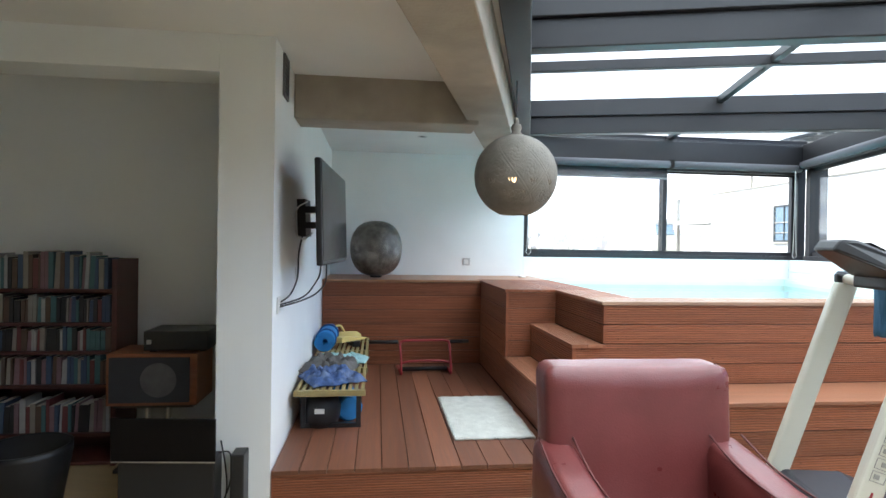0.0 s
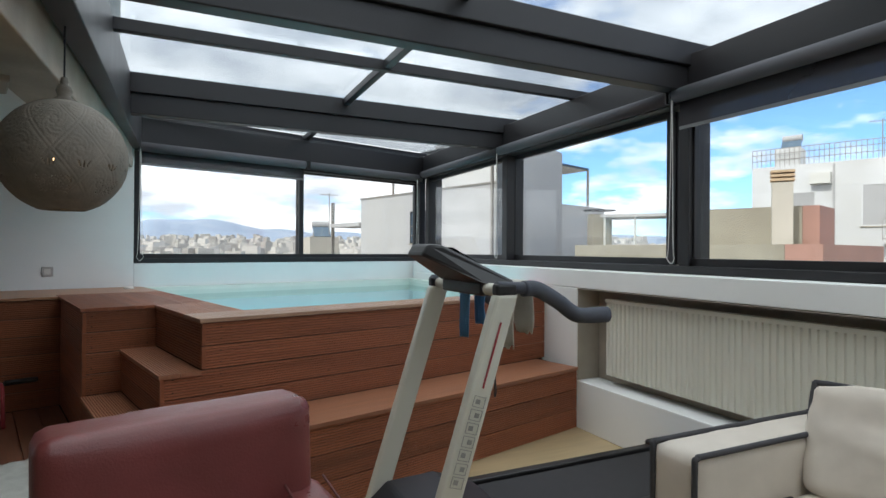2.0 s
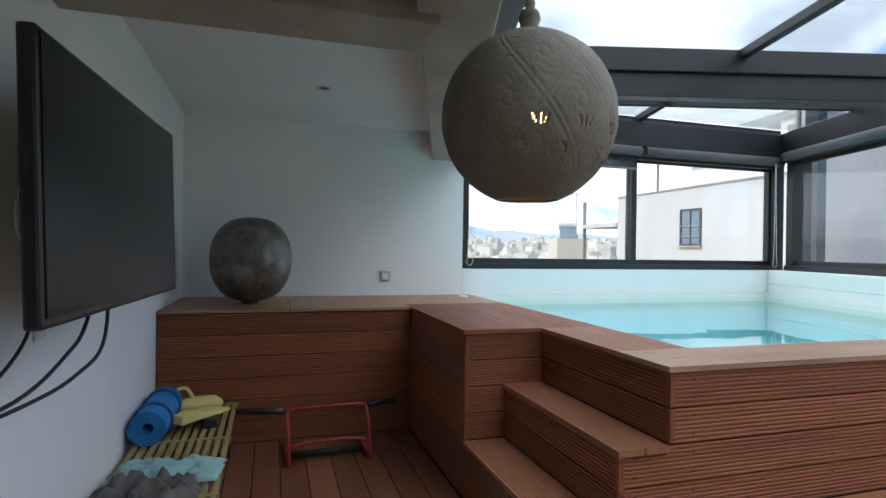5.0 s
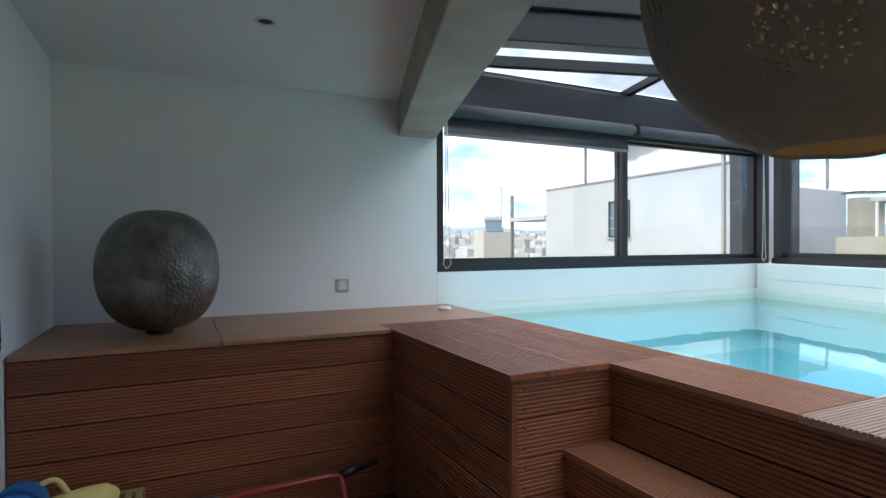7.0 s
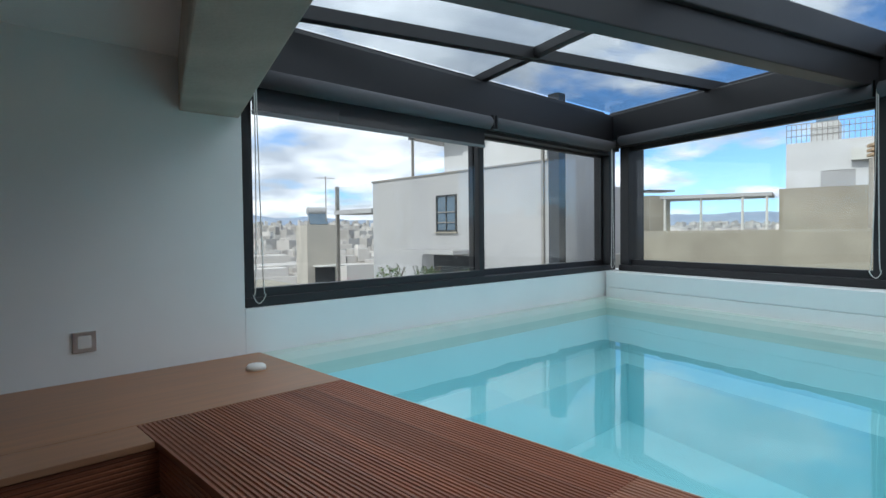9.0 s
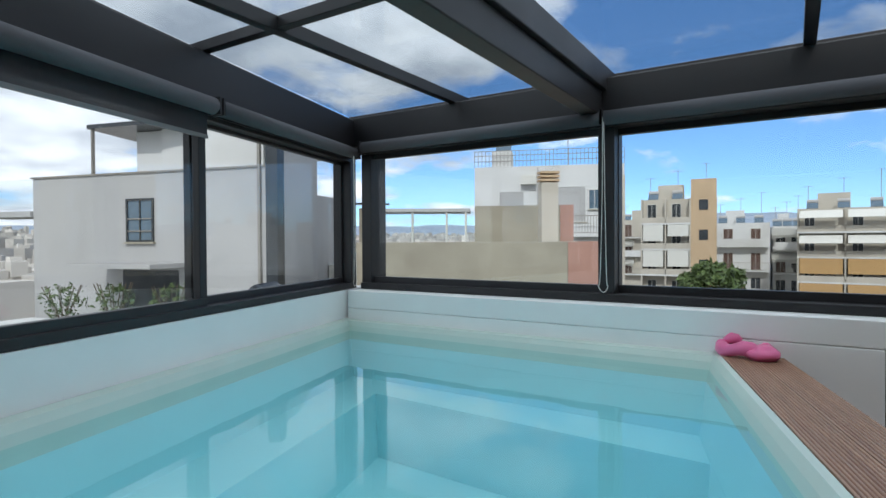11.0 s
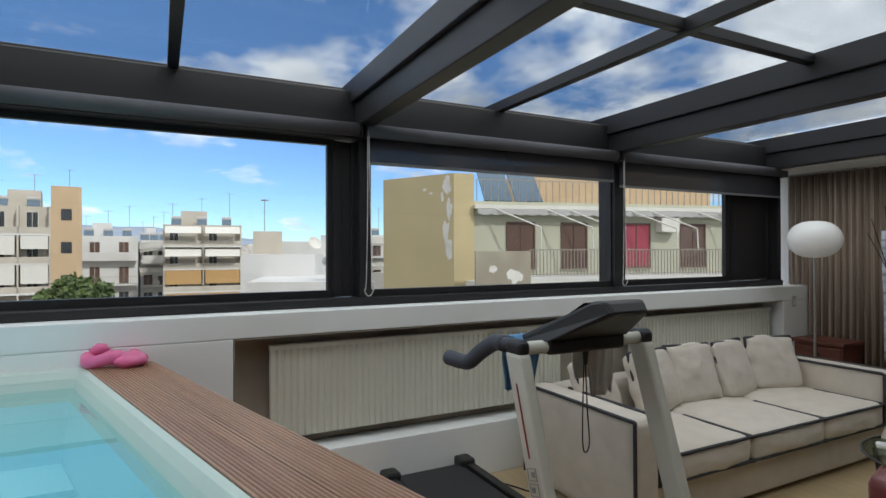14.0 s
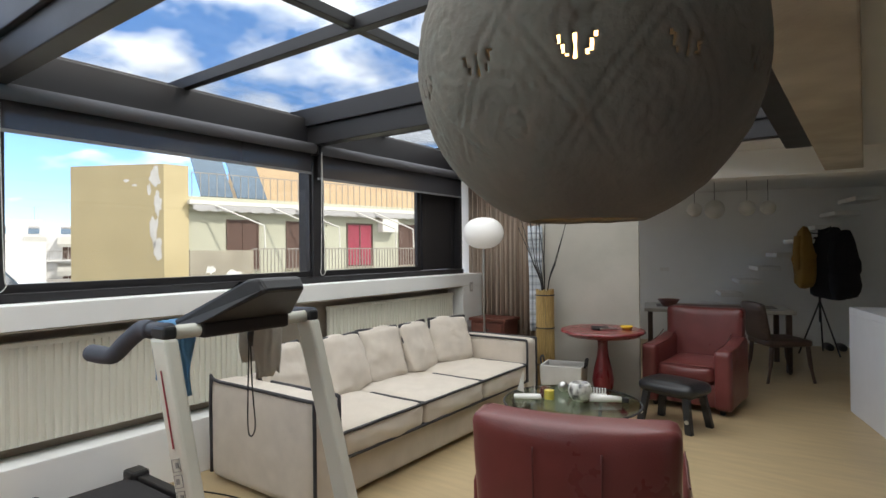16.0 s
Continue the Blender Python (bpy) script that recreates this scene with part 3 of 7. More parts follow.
def grooved(length, width, thick=0.021, pitch=0.0135, depth=0.0035, plain=False, wood=None):
    """A decking board: x along, y across, grooves in the upper face, z = 0 at that face."""
    me = bpy.data.meshes.new("board")
    n = 0 if plain else max(2, int((width - 0.012) / pitch))
    p = (width - 0.012) / max(1, n)
    prof = [(0.001, -thick), (0.001, -0.0012), (0.002, 0.0)]
    for k in range(n):
        y = 0.006 + k * p
        prof += [(y + p * 0.20, 0.0), (y + p * 0.36, -depth), (y + p * 0.60, -depth), (y + p * 0.76, 0.0)]
    prof += [(width - 0.002, 0.0), (width - 0.001, -0.0012), (width - 0.001, -thick)]
    verts = [(0, y, z) for y, z in prof] + [(length, y, z) for y, z in prof]
    c = len(prof)
    faces = [(i, i + 1, c + i + 1, c + i) for i in range(c - 1)]
    faces += [(c - 1, 0, c, 2 * c - 1), tuple(range(c))[::-1], tuple(range(c, 2 * c))]
    me.from_pydata(verts, [], faces)
    me.materials.append(wood or M_WOOD)
    me.materials.append(M_GROOVESHADE)
    for k in range(n):
        me.polygons[4 + 4 * k].material_index = 1
    return me


def put_board(me, parent, m, name="board"):
    ob = new(name, me)
    ob.parent = parent
    ob.matrix_basis = m
    return ob


GAP = 0.0055
UP = Matrix.Identity(4)


def face_boards(parent, p0, direction, length, z0, z1, rows, jitter=0.0):
    """Boards laid level on an upright face. p0: the foot's start; direction: degrees in plan; the face looks to the right of it."""
    h = (z1 - z0) / rows
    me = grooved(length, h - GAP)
    for k in range(rows):
        put_board(me, parent, pose(p0[0], p0[1], z0 + k * h + GAP / 2, 90, 0, direction))


def top_boards(parent, u0, v0, u1, v1, z, along, rows, plain=False, wood=None, gap=0.003):
    """Boards laid flat at height z."""
    if along == "u":
        w = (v1 - v0) / rows
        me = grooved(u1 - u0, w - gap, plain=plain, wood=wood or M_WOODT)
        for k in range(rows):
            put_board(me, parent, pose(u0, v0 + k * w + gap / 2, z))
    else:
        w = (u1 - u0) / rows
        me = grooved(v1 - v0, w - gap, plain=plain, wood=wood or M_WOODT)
        for k in range(rows):
            put_board(me, parent, pose(u0 + k * w + w - gap / 2, v0, z, 0, 0, 90))


SCREW = bpy.data.meshes.new("screw")
_b = bmesh.new()
bmesh.ops.create_cone(_b, cap_ends=True, segments=8, radius1=0.0045, radius2=0.0038, depth=0.002)
_b.to_mesh(SCREW)
_b.free()
SCREW.materials.append(M_GROOVE)


def screws(parent, p0, direction, z0, z1, rows, stations):
    """Two dark screw heads on each board at each station along an upright face."""
    h = (z1 - z0) / rows
    m = pose(p0[0], p0[1], z0, 90, 0, direction)
    for s in stations:
        for k in range(rows):
            for f in (0.26, 0.76):
                put_board(SCREW, parent, m @ Matrix.Translation((s, (k + f) * h, 0.001)), "screw")


B = 0.021
steps = thing("pool_steps", T, "reddish hardwood decking boards cladding the pool and its steps", "steps", kind="structure")
bm = bmesh.new()
BU0, BU1, BV0, BV1 = -0.41, -0.20, 0.95, 2.04
EF = east_u(-0.42)
box(bm, -0.195 + B, B + 0.002, 0, 0.30, 0.95, Z1 - B)
prism(bm, [(BU0 + B, -0.42 + B), (east_u(-0.42) - 0.01, -0.42 + B), (east_u(0) - 0.01, 0.02), (BU0 + B, 0.02)], 0, Z2 - B)
box(bm, BU0 + B, -0.3, 0, -0.18, 0.96, Z2 - B - 0.002)
prism(bm, [(0 + B, 0 + B), (east_u(0) - 0.01, 0 + B), (east_u(0.29) - 0.01, 0.288), (0 + B, 0.288)], 0, H - B)
box(bm, 0 + B, 0.28, 0, 0.328, 0.96, H - B - 0.002)
box(bm, BU0 + B, 0.95 + B, 0, 0.326, 2.945, H - B - 0.001)
box(bm, -1.955, 2.03 + B, 0, BU0 + 0.03, 2.944, H - B - 0.003)
part("core", bm, M_GROOVE, steps)
# upright faces
face_boards(steps, (0.0, 0.0), 0, east_u(0) - 0.005, Z1, H - B - 0.001, 2)
face_boards(steps, (-0.20, 0.0), 0, east_u(0) + 0.195, Z2, Z1 - 0.001, 2)
face_boards(steps, (BU0, -0.42), 0, east_u(-0.42) - BU0 - 0.005, 0.0, Z2 - B - 0.001, 3)
face_boards(steps, (0.0, 0.95), -90, 0.95, Z1, H - B - 0.001, 2)
face_boards(steps, (-0.20, 0.95), -90, 0.95, Z2, Z1 - B - 0.001, 2)
face_boards(steps, (BU0, 0.95), -90, 1.37, ZD, Z2 - B - 0.001, 2)
face_boards(steps, (BU0, 0.95), 0, 0.41, Z2, H - B - 0.001, 4)
face_boards(steps, (BU0, 2.04), -90, 1.09, ZD, H - B - 0.001, 6)
face_boards(steps, (-1.955, 2.03), 0, 1.545, ZD, H - B - 0.001, 6)
for s0, z0, z1, p0, st in ((0, Z1, H - B, (0.0, 0.0), (0.10, 0.75, 1.40, 2.05, 2.7)), (0, Z2, Z1, (-0.20, 0.0), (0.06, 0.30, 0.95, 1.60, 2.25, 2.85))):
    screws(steps, p0, 0, z0, z1, 2, st)
screws(steps, (BU0, -0.42), 0, 0.0, Z2 - B, 3, (0.06, 0.75, 1.45, 2.15, 2.85))
screws(steps, (BU0, 0.95), 0, Z2, H - B, 4, (0.05, 0.36))
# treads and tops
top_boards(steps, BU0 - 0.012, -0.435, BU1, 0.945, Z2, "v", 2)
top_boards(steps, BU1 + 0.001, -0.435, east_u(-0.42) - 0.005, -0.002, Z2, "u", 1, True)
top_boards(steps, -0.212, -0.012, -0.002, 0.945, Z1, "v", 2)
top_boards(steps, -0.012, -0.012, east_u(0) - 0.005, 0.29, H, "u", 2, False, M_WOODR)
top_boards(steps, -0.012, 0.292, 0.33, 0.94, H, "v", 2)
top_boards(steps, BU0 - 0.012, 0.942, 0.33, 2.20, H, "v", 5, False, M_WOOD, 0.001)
for u0, u1 in ((-1.955, -1.20), (-1.196, 0.33)):
    part("cover_panel", one_box(u0, 2.018 if u1 < 0 else 2.204, H - B + 0.001, u1, 2.944, H), M_WOODP, steps, "smooth plywood cover panel", bevel=0.002)
part("cover_panel", one_box(-1.196, 2.018, H - B + 0.001, BU0 - 0.014, 2.202, H), M_WOODP, steps, bevel=0.002)

deck = thing("deck_platform", T, "low platform of reddish hardwood decking boards", "deck", kind="structure")
part("core", one_box(-1.955, -0.46, 0.0, BU0 - 0.002, 2.028, ZD - B - 0.001), M_GROOVE, deck)
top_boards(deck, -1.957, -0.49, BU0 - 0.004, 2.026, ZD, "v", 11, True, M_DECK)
face_boards(deck, (-1.957, -0.48), 0, 1.957 + BU0 - 0.002, 0.0, ZD - B - 0.001, 1)

# ---- roller blinds ----
def blind(m, width, drop, label, group="roller blinds", chain=0.0):
    """x along the roll, z = 0 at the roll's axis, hanging down."""
    b = thing("roller_blind", m, label, "blind", group)
    bm = bmesh.new()
    tube(bm, [(0.02, 0, 0), (width - 0.02, 0, 0)], 0.046, 16)
    part("roll", bm, M_BLIND, b, smooth=True)
    bm = bmesh.new()
    box(bm, 0.0, -0.04, -0.045, 0.012, 0.04, 0.05), box(bm, width - 0.012, -0.04, -0.045, width, 0.04, 0.05)
    box(bm, 0.0, 0.034, -0.045, width, 0.042, 0.05)
    part("bracket", bm, M_ALU, b)
    if drop:
        part("cloth", one_box(0.03, 0.031, -drop, width - 0.03, 0.033, 0.0), M_SHEER, b)
        part("bottom_bar", one_box(0.03, 0.024, -drop - 0.02, width - 0.03, 0.038, -drop), M_ALUL, b)
    if chain is None:
        return b
    bm = bmesh.new()
    tube(bm, smooth_line([(0.015, -0.03, 0.0), (0.012, -0.032, -0.5), (0.0, -0.035, -1.0), (-0.012, -0.035, -1.06), (0.02, -0.03, -1.10), (0.05, -0.035, -1.06), (0.04, -0.035, -1.0), (0.03, -0.032, -0.5), (0.022, -0.03, 0.0)], 5), 0.0028, 6)
    part("chain", bm, M_CORD, b, "pale bead chain loop", smooth=True, m=pose(chain, 0, 0))
    return b


def east_m(y):
    return pose(3.55, y, 2.405, 0, 0, -90)


blind(east_m(7.24), 2.00, 0.0, "rolled-up dark roller blind over a window", chain=None)
blind(east_m(5.25), 2.22, 0.0, "rolled-up dark roller blind over a window")
blind(east_m(3.01), 2.26, 0.20, "dark roller blind lowered a little over a window")
blind(east_m(0.73), 2.30, 0.24, "dark roller blind lowered a little over a window")
blind(T @ pose(0.28, 2.90, 2.365), 1.76, 0.155, "dark roller blind lowered a little over a window")
blind(T @ pose(2.06, 2.90, 2.365), 1.70, 0.0, "rolled-up dark roller blind over a window", chain=1.57)

# ---- radiators ----
def radiator(y0, y1):
    r = thing("radiator", pose(3.535, y1, 0.45, 0, 0, -90), "long cream steel panel radiator in the wall niche", "radiator", "radiators in the niche")
    n = int((y1 - y0) / 0.042)
    p = (y1 - y0) / n
    verts, faces = [], []
    for k in range(n):
        for dx, dy in ((0.0, 0.012), (p * 0.12, 0.0), (p * 0.52, 0.0), (p * 0.64, 0.012)):
            verts += [(k * p + dx, dy, 0.0), (k * p + dx, dy, 0.56)]
    verts += [(y1 - y0, 0.012, 0.0), (y1 - y0, 0.012, 0.56)]
    faces = [(2 * i, 2 * i + 2, 2 * i + 3, 2 * i + 1) for i in range(len(verts) // 2 - 1)]
    me = bpy.data.meshes.new("front")
    me.from_pydata(verts, [], faces)
    bm = bmesh.new()
    bm.from_mesh(me)
    part("front_panel", bm, M_RAD, r)
    part("body", one_box(0, 0.013, -0.005, y1 - y0, 0.045, 0.565), M_RAD, r, bevel=0.004)
    bm = bmesh.new()
    box(bm, -0.004, -0.004, 0.545, y1 - y0 + 0.004, 0.05, 0.572)
    for k in range(int((y1 - y0) / 0.05)):
        box(bm, k * 0.05, 0.004, 0.5725, k * 0.05 + 0.03, 0.042, 0.575)
    part("grille", bm, M_RAD, r)
    bm = bmesh.new()
    tube(bm, [(y1 - y0, 0.03, 0.03), (y1 - y0 + 0.05, 0.03, 0.03), (y1 - y0 + 0.05, 0.03, -0.07)], 0.011, 8)
    tube(bm, [(y1 - y0 + 0.05, 0.03, 0.03), (y1 - y0 + 0.05, -0.03, 0.03)], 0.016, 10)
    part("valve", bm, M_STEEL, r, "steel radiator valve")
    return r


radiator(1.38, 3.62)
radiator(-1.30, 0.62)

# ---- pendant globe and ball ----
PX, PY, PZ, PR = 0.16, 3.21, 1.773, 0.245
pend = thing("pendant_lamp", pose(PX, PY, PZ), "large carved grey-brown globe pendant with a lit bulb", "lamp")
bm = bmesh.new()
bmesh.ops.create_uvsphere(bm, u_segments=340, v_segments=220, radius=PR)
kill = []


def carving(c):
    """A trellis of double lines with a whorl in each cell."""
    th, ph = math.atan2(c.y, c.x), math.acos(max(-1, min(1, c.z / c.length)))
    fx, fy = (4 * th + 3 * ph) / math.pi, (4 * th - 3 * ph) / math.pi
    fx, fy = fx - round(fx), fy - round(fy)
    trel = min(0.5 - abs(fx), 0.5 - abs(fy))
    rad, ang = math.hypot(fx, fy), math.atan2(fy, fx)
    return th, ph, trel, math.cos(8 * ang + 7 * math.sin(9 * rad)) * (1 if rad < 0.42 else 0), rad


for v in bm.verts:
    th, ph, trel, scroll, rad = carving(v.co)
    edge = min(1.0, max(0.0, (ph - 0.45) / 0.25)) * min(1.0, max(0.0, (2.35 - ph) / 0.2))
    line = max(0.0, 1 - abs(trel - 0.05) / 0.03) + max(0.0, 1 - abs(rad - 0.12) / 0.03)
    rel = -0.0026 * line + 0.0006 * scroll
    v.co *= 1 + (edge * rel + 0.0009 * noise.noise(v.co * 60) + 0.0012 * noise.noise(v.co * 22)) / PR
rng = random.Random(4)
for f in bm.faces:
    c = f.calc_center_median()
    th, ph, trel, scroll, rad = carving(c)
    dx = (math.degrees(th) + 93 + 14.5) % 29 - 14.5
    low = abs(math.degrees(th) % 60 - 30) < 16
    if ph > 2.78 or ph < 0.14:
        kill.append(f)
    elif low and math.sin(th) < -0.3 and 2.0 < ph < 2.34 and scroll > -0.3 and rng.random() < 0.22:
        kill.append(f)
    elif any(abs(dx - k * (3.4 + 22 * (1.80 - ph))) < 0.6 and abs(ph - 1.785 + 0.012 * abs(k)) < 0.050 for k in (-1, 0, 1)):
        kill.append(f)
bmesh.ops.delete(bm, geom=kill, context="FACES")
shade = part("shade", bm, M_GLOBE, pend, "carved and pierced plaster globe", smooth=True)
sol = shade.modifiers.new("thickness", "SOLIDIFY")
sol.thickness, sol.offset = 0.006, -1
bm = bmesh.new()
lathe(bm, [(0.0, 0.345), (0.012, 0.345), (0.016, 0.325), (0.012, 0.315), (0.026, 0.305), (0.032, 0.285), (0.024, 0.262), (0.04, 0.248), (0.045, 0.236), (0.0, 0.236)], 20)
part("finial", bm, M_GLOBE, pend, "turned finial", smooth=True)
bm = bmesh.new()
tube(bm, [(0, 0, 0.34), (0, 0, 0.87)], 0.004, 6)
part("cord", bm, M_BLACK, pend, "black cord")
bm = bmesh.new()
bmesh.ops.create_uvsphere(bm, u_segments=20, v_segments=14, radius=0.055)
part("bulb", bm, glow("lit_bulb", (1.0, 0.62, 0.26), 3.2), pend, "lit warm bulb", smooth=True, m=pose(0, 0, 0.02))

ballm = tp(-1.45, 2.42, H)
ball = thing("ball_lamp", Matrix.Translation(ballm), "hammered dull silver ball on a wooden deck", "lamp")
bm = bmesh.new()
prof = []
for k in range(33):
    a = -math.pi / 2 + math.pi * k / 32
    prof.append((0.268 * max(0.0, math.cos(a)) ** 0.78, 0.300 + 0.285 * math.copysign(abs(math.sin(a)) ** 0.95, a)))
lathe(bm, prof, 48)
part("globe", bm, M_BALL, ball, smooth=True)
bm = bmesh.new()
lathe(bm, [(0.0, 0.0), (0.06, 0.0), (0.06, 0.035), (0.0, 0.035)], 24)
part("foot", bm, M_BLACK, ball)

# ---- television ----
tv = thing("television", T @ pose(-1.70, 0.145, 1.525, -2, 0, 86.5), "flat black television on an arm from the white wall", "television")
bm = bmesh.new()
box(bm, -0.52, 0.0, -0.29, 0.55, 0.035, 0.29)
part("casing", bm, M_BLACK, tv, bevel=0.008)
part("screen", one_box(-0.505, -0.003, -0.268, 0.535, 0.0005, 0.277), M_SCREEN, tv, "dark glossy screen")
bm = bmesh.new()
box(bm, -0.30, 0.036, -0.17, 0.30, 0.06, 0.17)
part("back_cover", bm, M_BLACK, tv, bevel=0.01)
bm = bmesh.new()
box(bm, 0.02, 0.061, -0.12, 0.20, 0.10, 0.12), box(bm, 0.06, 0.10, 0.03, 0.16, 0.20, 0.07), box(bm, 0.06, 0.10, -0.07, 0.16, 0.20, -0.03)
box(bm, 0.08, 0.20, -0.12, 0.26, 0.252, 0.12)
part("wall_arm", bm, M_BLACK, tv, "black steel wall arm")
cab = thing("cable", T, "black and white cables hanging from the television", "cable")
for k, (c, pts) in enumerate(((M_BLACK, [(-1.80, 0.30, 1.42), (-1.78, 0.10, 1.2), (-1.80, 0.0, 1.12), (-1.85, -0.15, 1.05), (-1.955, -0.33, 1.02)]),
                              (M_BLACK, [(-1.78, 0.28, 1.42), (-1.75, 0.15, 1.15), (-1.78, 0.02, 1.07), (-1.85, -0.12, 1.03), (-1.955, -0.34, 1.01)]),
                              (M_BLACK, [(-1.90, 0.25, 1.46), (-1.93, 0.22, 1.3), (-1.92, 0.10, 1.15), (-1.93, -0.1, 1.06), (-1.955, -0.32, 1.03)]),
                              (M_CORD, [(-1.88, 0.22, 1.62), (-1.93, 0.10, 1.56), (-1.93, 0.08, 1.42), (-1.90, 0.2, 1.38), (-1.86, 0.3, 1.42)]))):
    bm = bmesh.new()
    tube(bm, smooth_line(pts, 6), 0.005, 8)
    part("lead", bm, c, cab, smooth=True)


def plate(name, m, w, h, label, category, inner=True):
    o = thing(name, m, label, category)
    part("plate", one_box(-w / 2, -0.008, -h / 2, w / 2, 0.0, h / 2), M_STEEL if inner else M_WHITE, o, bevel=0.002)
    part("button", one_box(-w * 0.28, -0.011, -h * 0.3, w * 0.28, -0.0081, h * 0.3), M_WHITE, o)
    return o


plate("wall_socket", T @ pose(-0.415, 2.949, 1.17), 0.085, 0.085, "steel-framed wall socket above the deck", "socket")
plate("wall_socket", T @ pose(-1.961, -0.33, 1.02, 0, 0, 90), 0.085, 0.09, "white wall socket under the television", "socket", False)
plate("light_switch", T @ pose(-1.961, 0.30, 1.16, 0, 0, 90), 0.08, 0.08, "white switch under the television", "switch", False)
plate("light_switch", pose(XE - 0.001, -1.53, 1.08, 0, 0, -90), 0.06, 0.11, "steel light switch on the low wall", "switch")
vent = thing("wall_vent", T @ pose(-1.961, -0.20, 2.275, 0, 0, 90), "narrow dark grey vent grille high on the white wall", "vent")
bm = bmesh.new()
box(bm, -0.075, -0.012, -0.115, 0.075, 0.0, -0.10), box(bm, -0.075, -0.012, 0.10, 0.075, 0.0, 0.115)
box(bm, -0.075, -0.012, -0.10, -0.06, 0.0, 0.10), box(bm, 0.06, -0.012, -0.10, 0.075, 0.0, 0.10)
part("frame", bm, M_GREYV, vent)
part("backing", one_box(-0.06, -0.003, -0.10, 0.06, -0.001, 0.10), M_BLACK, vent)
for k in range(8):
    part("slat", one_box(-0.06, -0.010, -0.0015, 0.06, 0.0, 0.0015), M_GREYV, vent, m=pose(0, -0.003, -0.088 + k * 0.025, 35, 0, 0))
cap = thing("pool_button", T @ pose(0.16, 2.62, H), "round white air button on the pool deck", "button")
bm = bmesh.new()
lathe(bm, [(0, 0), (0.042, 0), (0.042, 0.012), (0.034, 0.022), (0.0, 0.024)], 24)
part("cap", bm, M_WHITE, cap, smooth=True)
spot = thing("downlight", Matrix.Translation(tp(-1.02, 1.95, CEIL)), "small recessed steel downlight in the ceiling", "lamp")
bm = bmesh.new()
lathe(bm, [(0.03, -0.001), (0.03, -0.004), (0.045, -0.004), (0.047, 0.0)], 24)
part("ring", bm, M_STEEL, spot)
bm = bmesh.new()
lathe(bm, [(0.0, -0.002), (0.03, -0.002)], 24)
part("lens", bm, M_BLACK, spot)

# ---- slatted bench with sports things ----
M_BENCH = mat("olive_varnished_slats", (0.30, 0.24, 0.10), 0.5, vary=0.2, scale=10, stretch=(1, 8, 8), per_object=0.1)
BZ = 0.455
bench = thing("slatted_bench", T @ pose(-1.93, 0.05, ZD), "low slatted olive-brown bench on black steel legs", "bench")
bh = BZ - ZD
for k in range(11):
    part("slat", one_box(0.005 + k * 0.04, 0.03, bh - 0.03, 0.027 + k * 0.04, 1.90, bh), M_BENCH, bench, bevel=0.003)
for y in (0.0, 0.62, 1.28, 1.90):
    part("rail", one_box(0.0, y, bh - 0.035, 0.435, y + 0.03, bh + 0.001), M_BENCH, bench, bevel=0.003)
for y in (0.12, 1.72):
    bm = bmesh.new()
    box(bm, 0.03, y, 0.0, 0.06, y + 0.03, bh - 0.036), box(bm, 0.375, y, 0.0, 0.405, y + 0.03, bh - 0.036), box(bm, 0.06, y, 0.0, 0.375, y + 0.03, 0.028)
    part("leg_frame", bm, M_BLACK, bench, "black steel leg frame")


def cloth(name, m, w, d, h, color, label, category, seed, folds=7.0):
    """A crumpled cloth that lies in folds."""
    g = bmesh.new()
    n = 30
    rows = []
    for i in range(n + 1):
        row = []
        for j in range(n + 1):
            x, y = (i / n - 0.5), (j / n - 0.5)
            z = h * (0.55 + 0.6 * noise.noise(Vector((x * folds + seed, y * folds * 0.7, seed))) + 0.3 * noise.noise(Vector((x * folds * 2.6, y * folds * 2.2, seed + 5))))
            edge = max(abs(x), abs(y)) * 2
            z *= max(0.05, 1 - edge ** 4)
            wob = 0.10 * noise.noise(Vector((x * 4 + seed, y * 4, 2)))
            row.append(g.verts.new(((x + wob * (abs(y) + 0.3)) * w, (y + wob) * d, max(0.004, z))))
        rows.append(row)
    for i in range(n):
        for j in range(n):
            g.faces.new((rows[i][j], rows[i + 1][j], rows[i + 1][j + 1], rows[i][j + 1]))
    base = thing(name, m, label, category)
    c = part("fabric", g, color, base, smooth=True)
    s = c.modifiers.new("thickness", "SOLIDIFY")
    s.thickness, s.offset = 0.006, 0
    return base


M_TEAL = mat("pale_teal_towel", (0.36, 0.58, 0.60), 0.95, vary=0.12, bump=0.6, bump_scale=500, second=(0.28, 0.50, 0.54), second_scale=9)
M_BLUEPAT = mat("blue_patterned_cloth", (0.06, 0.11, 0.26), 0.9, vary=0.4, scale=30, bump=0.3, bump_scale=300, second=(0.22, 0.28, 0.40), second_scale=16, second_amount=0.6)
M_GREYCL = mat("grey_cloth", (0.12, 0.115, 0.11), 0.9, vary=0.2, scale=12, bump=0.3, bump_scale=300)
M_MAT = mat("blue_foam_mat", (0.03, 0.22, 0.55), 0.75, vary=0.08, bump=0.2, bump_scale=200)
M_MATB = mat("blue_foam_mat_dark", (0.02, 0.10, 0.30), 0.75, vary=0.08)
M_YELLOW = mat("yellow_black_fins", (0.72, 0.58, 0.22), 0.6, vary=0.1)
cloth("towel", T @ pose(-1.71, 0.93, BZ + 0.004, 0, 0, -8), 0.42, 0.22, 0.065, M_TEAL, "pale teal towel crumpled on the bench", "towel", 3)
cloth("cloth", T @ pose(-1.72, 0.33, BZ + 0.004, 0, 0, 24), 0.36, 0.34, 0.10, M_BLUEPAT, "blue patterned cloth heaped on the bench", "cloth", 8)
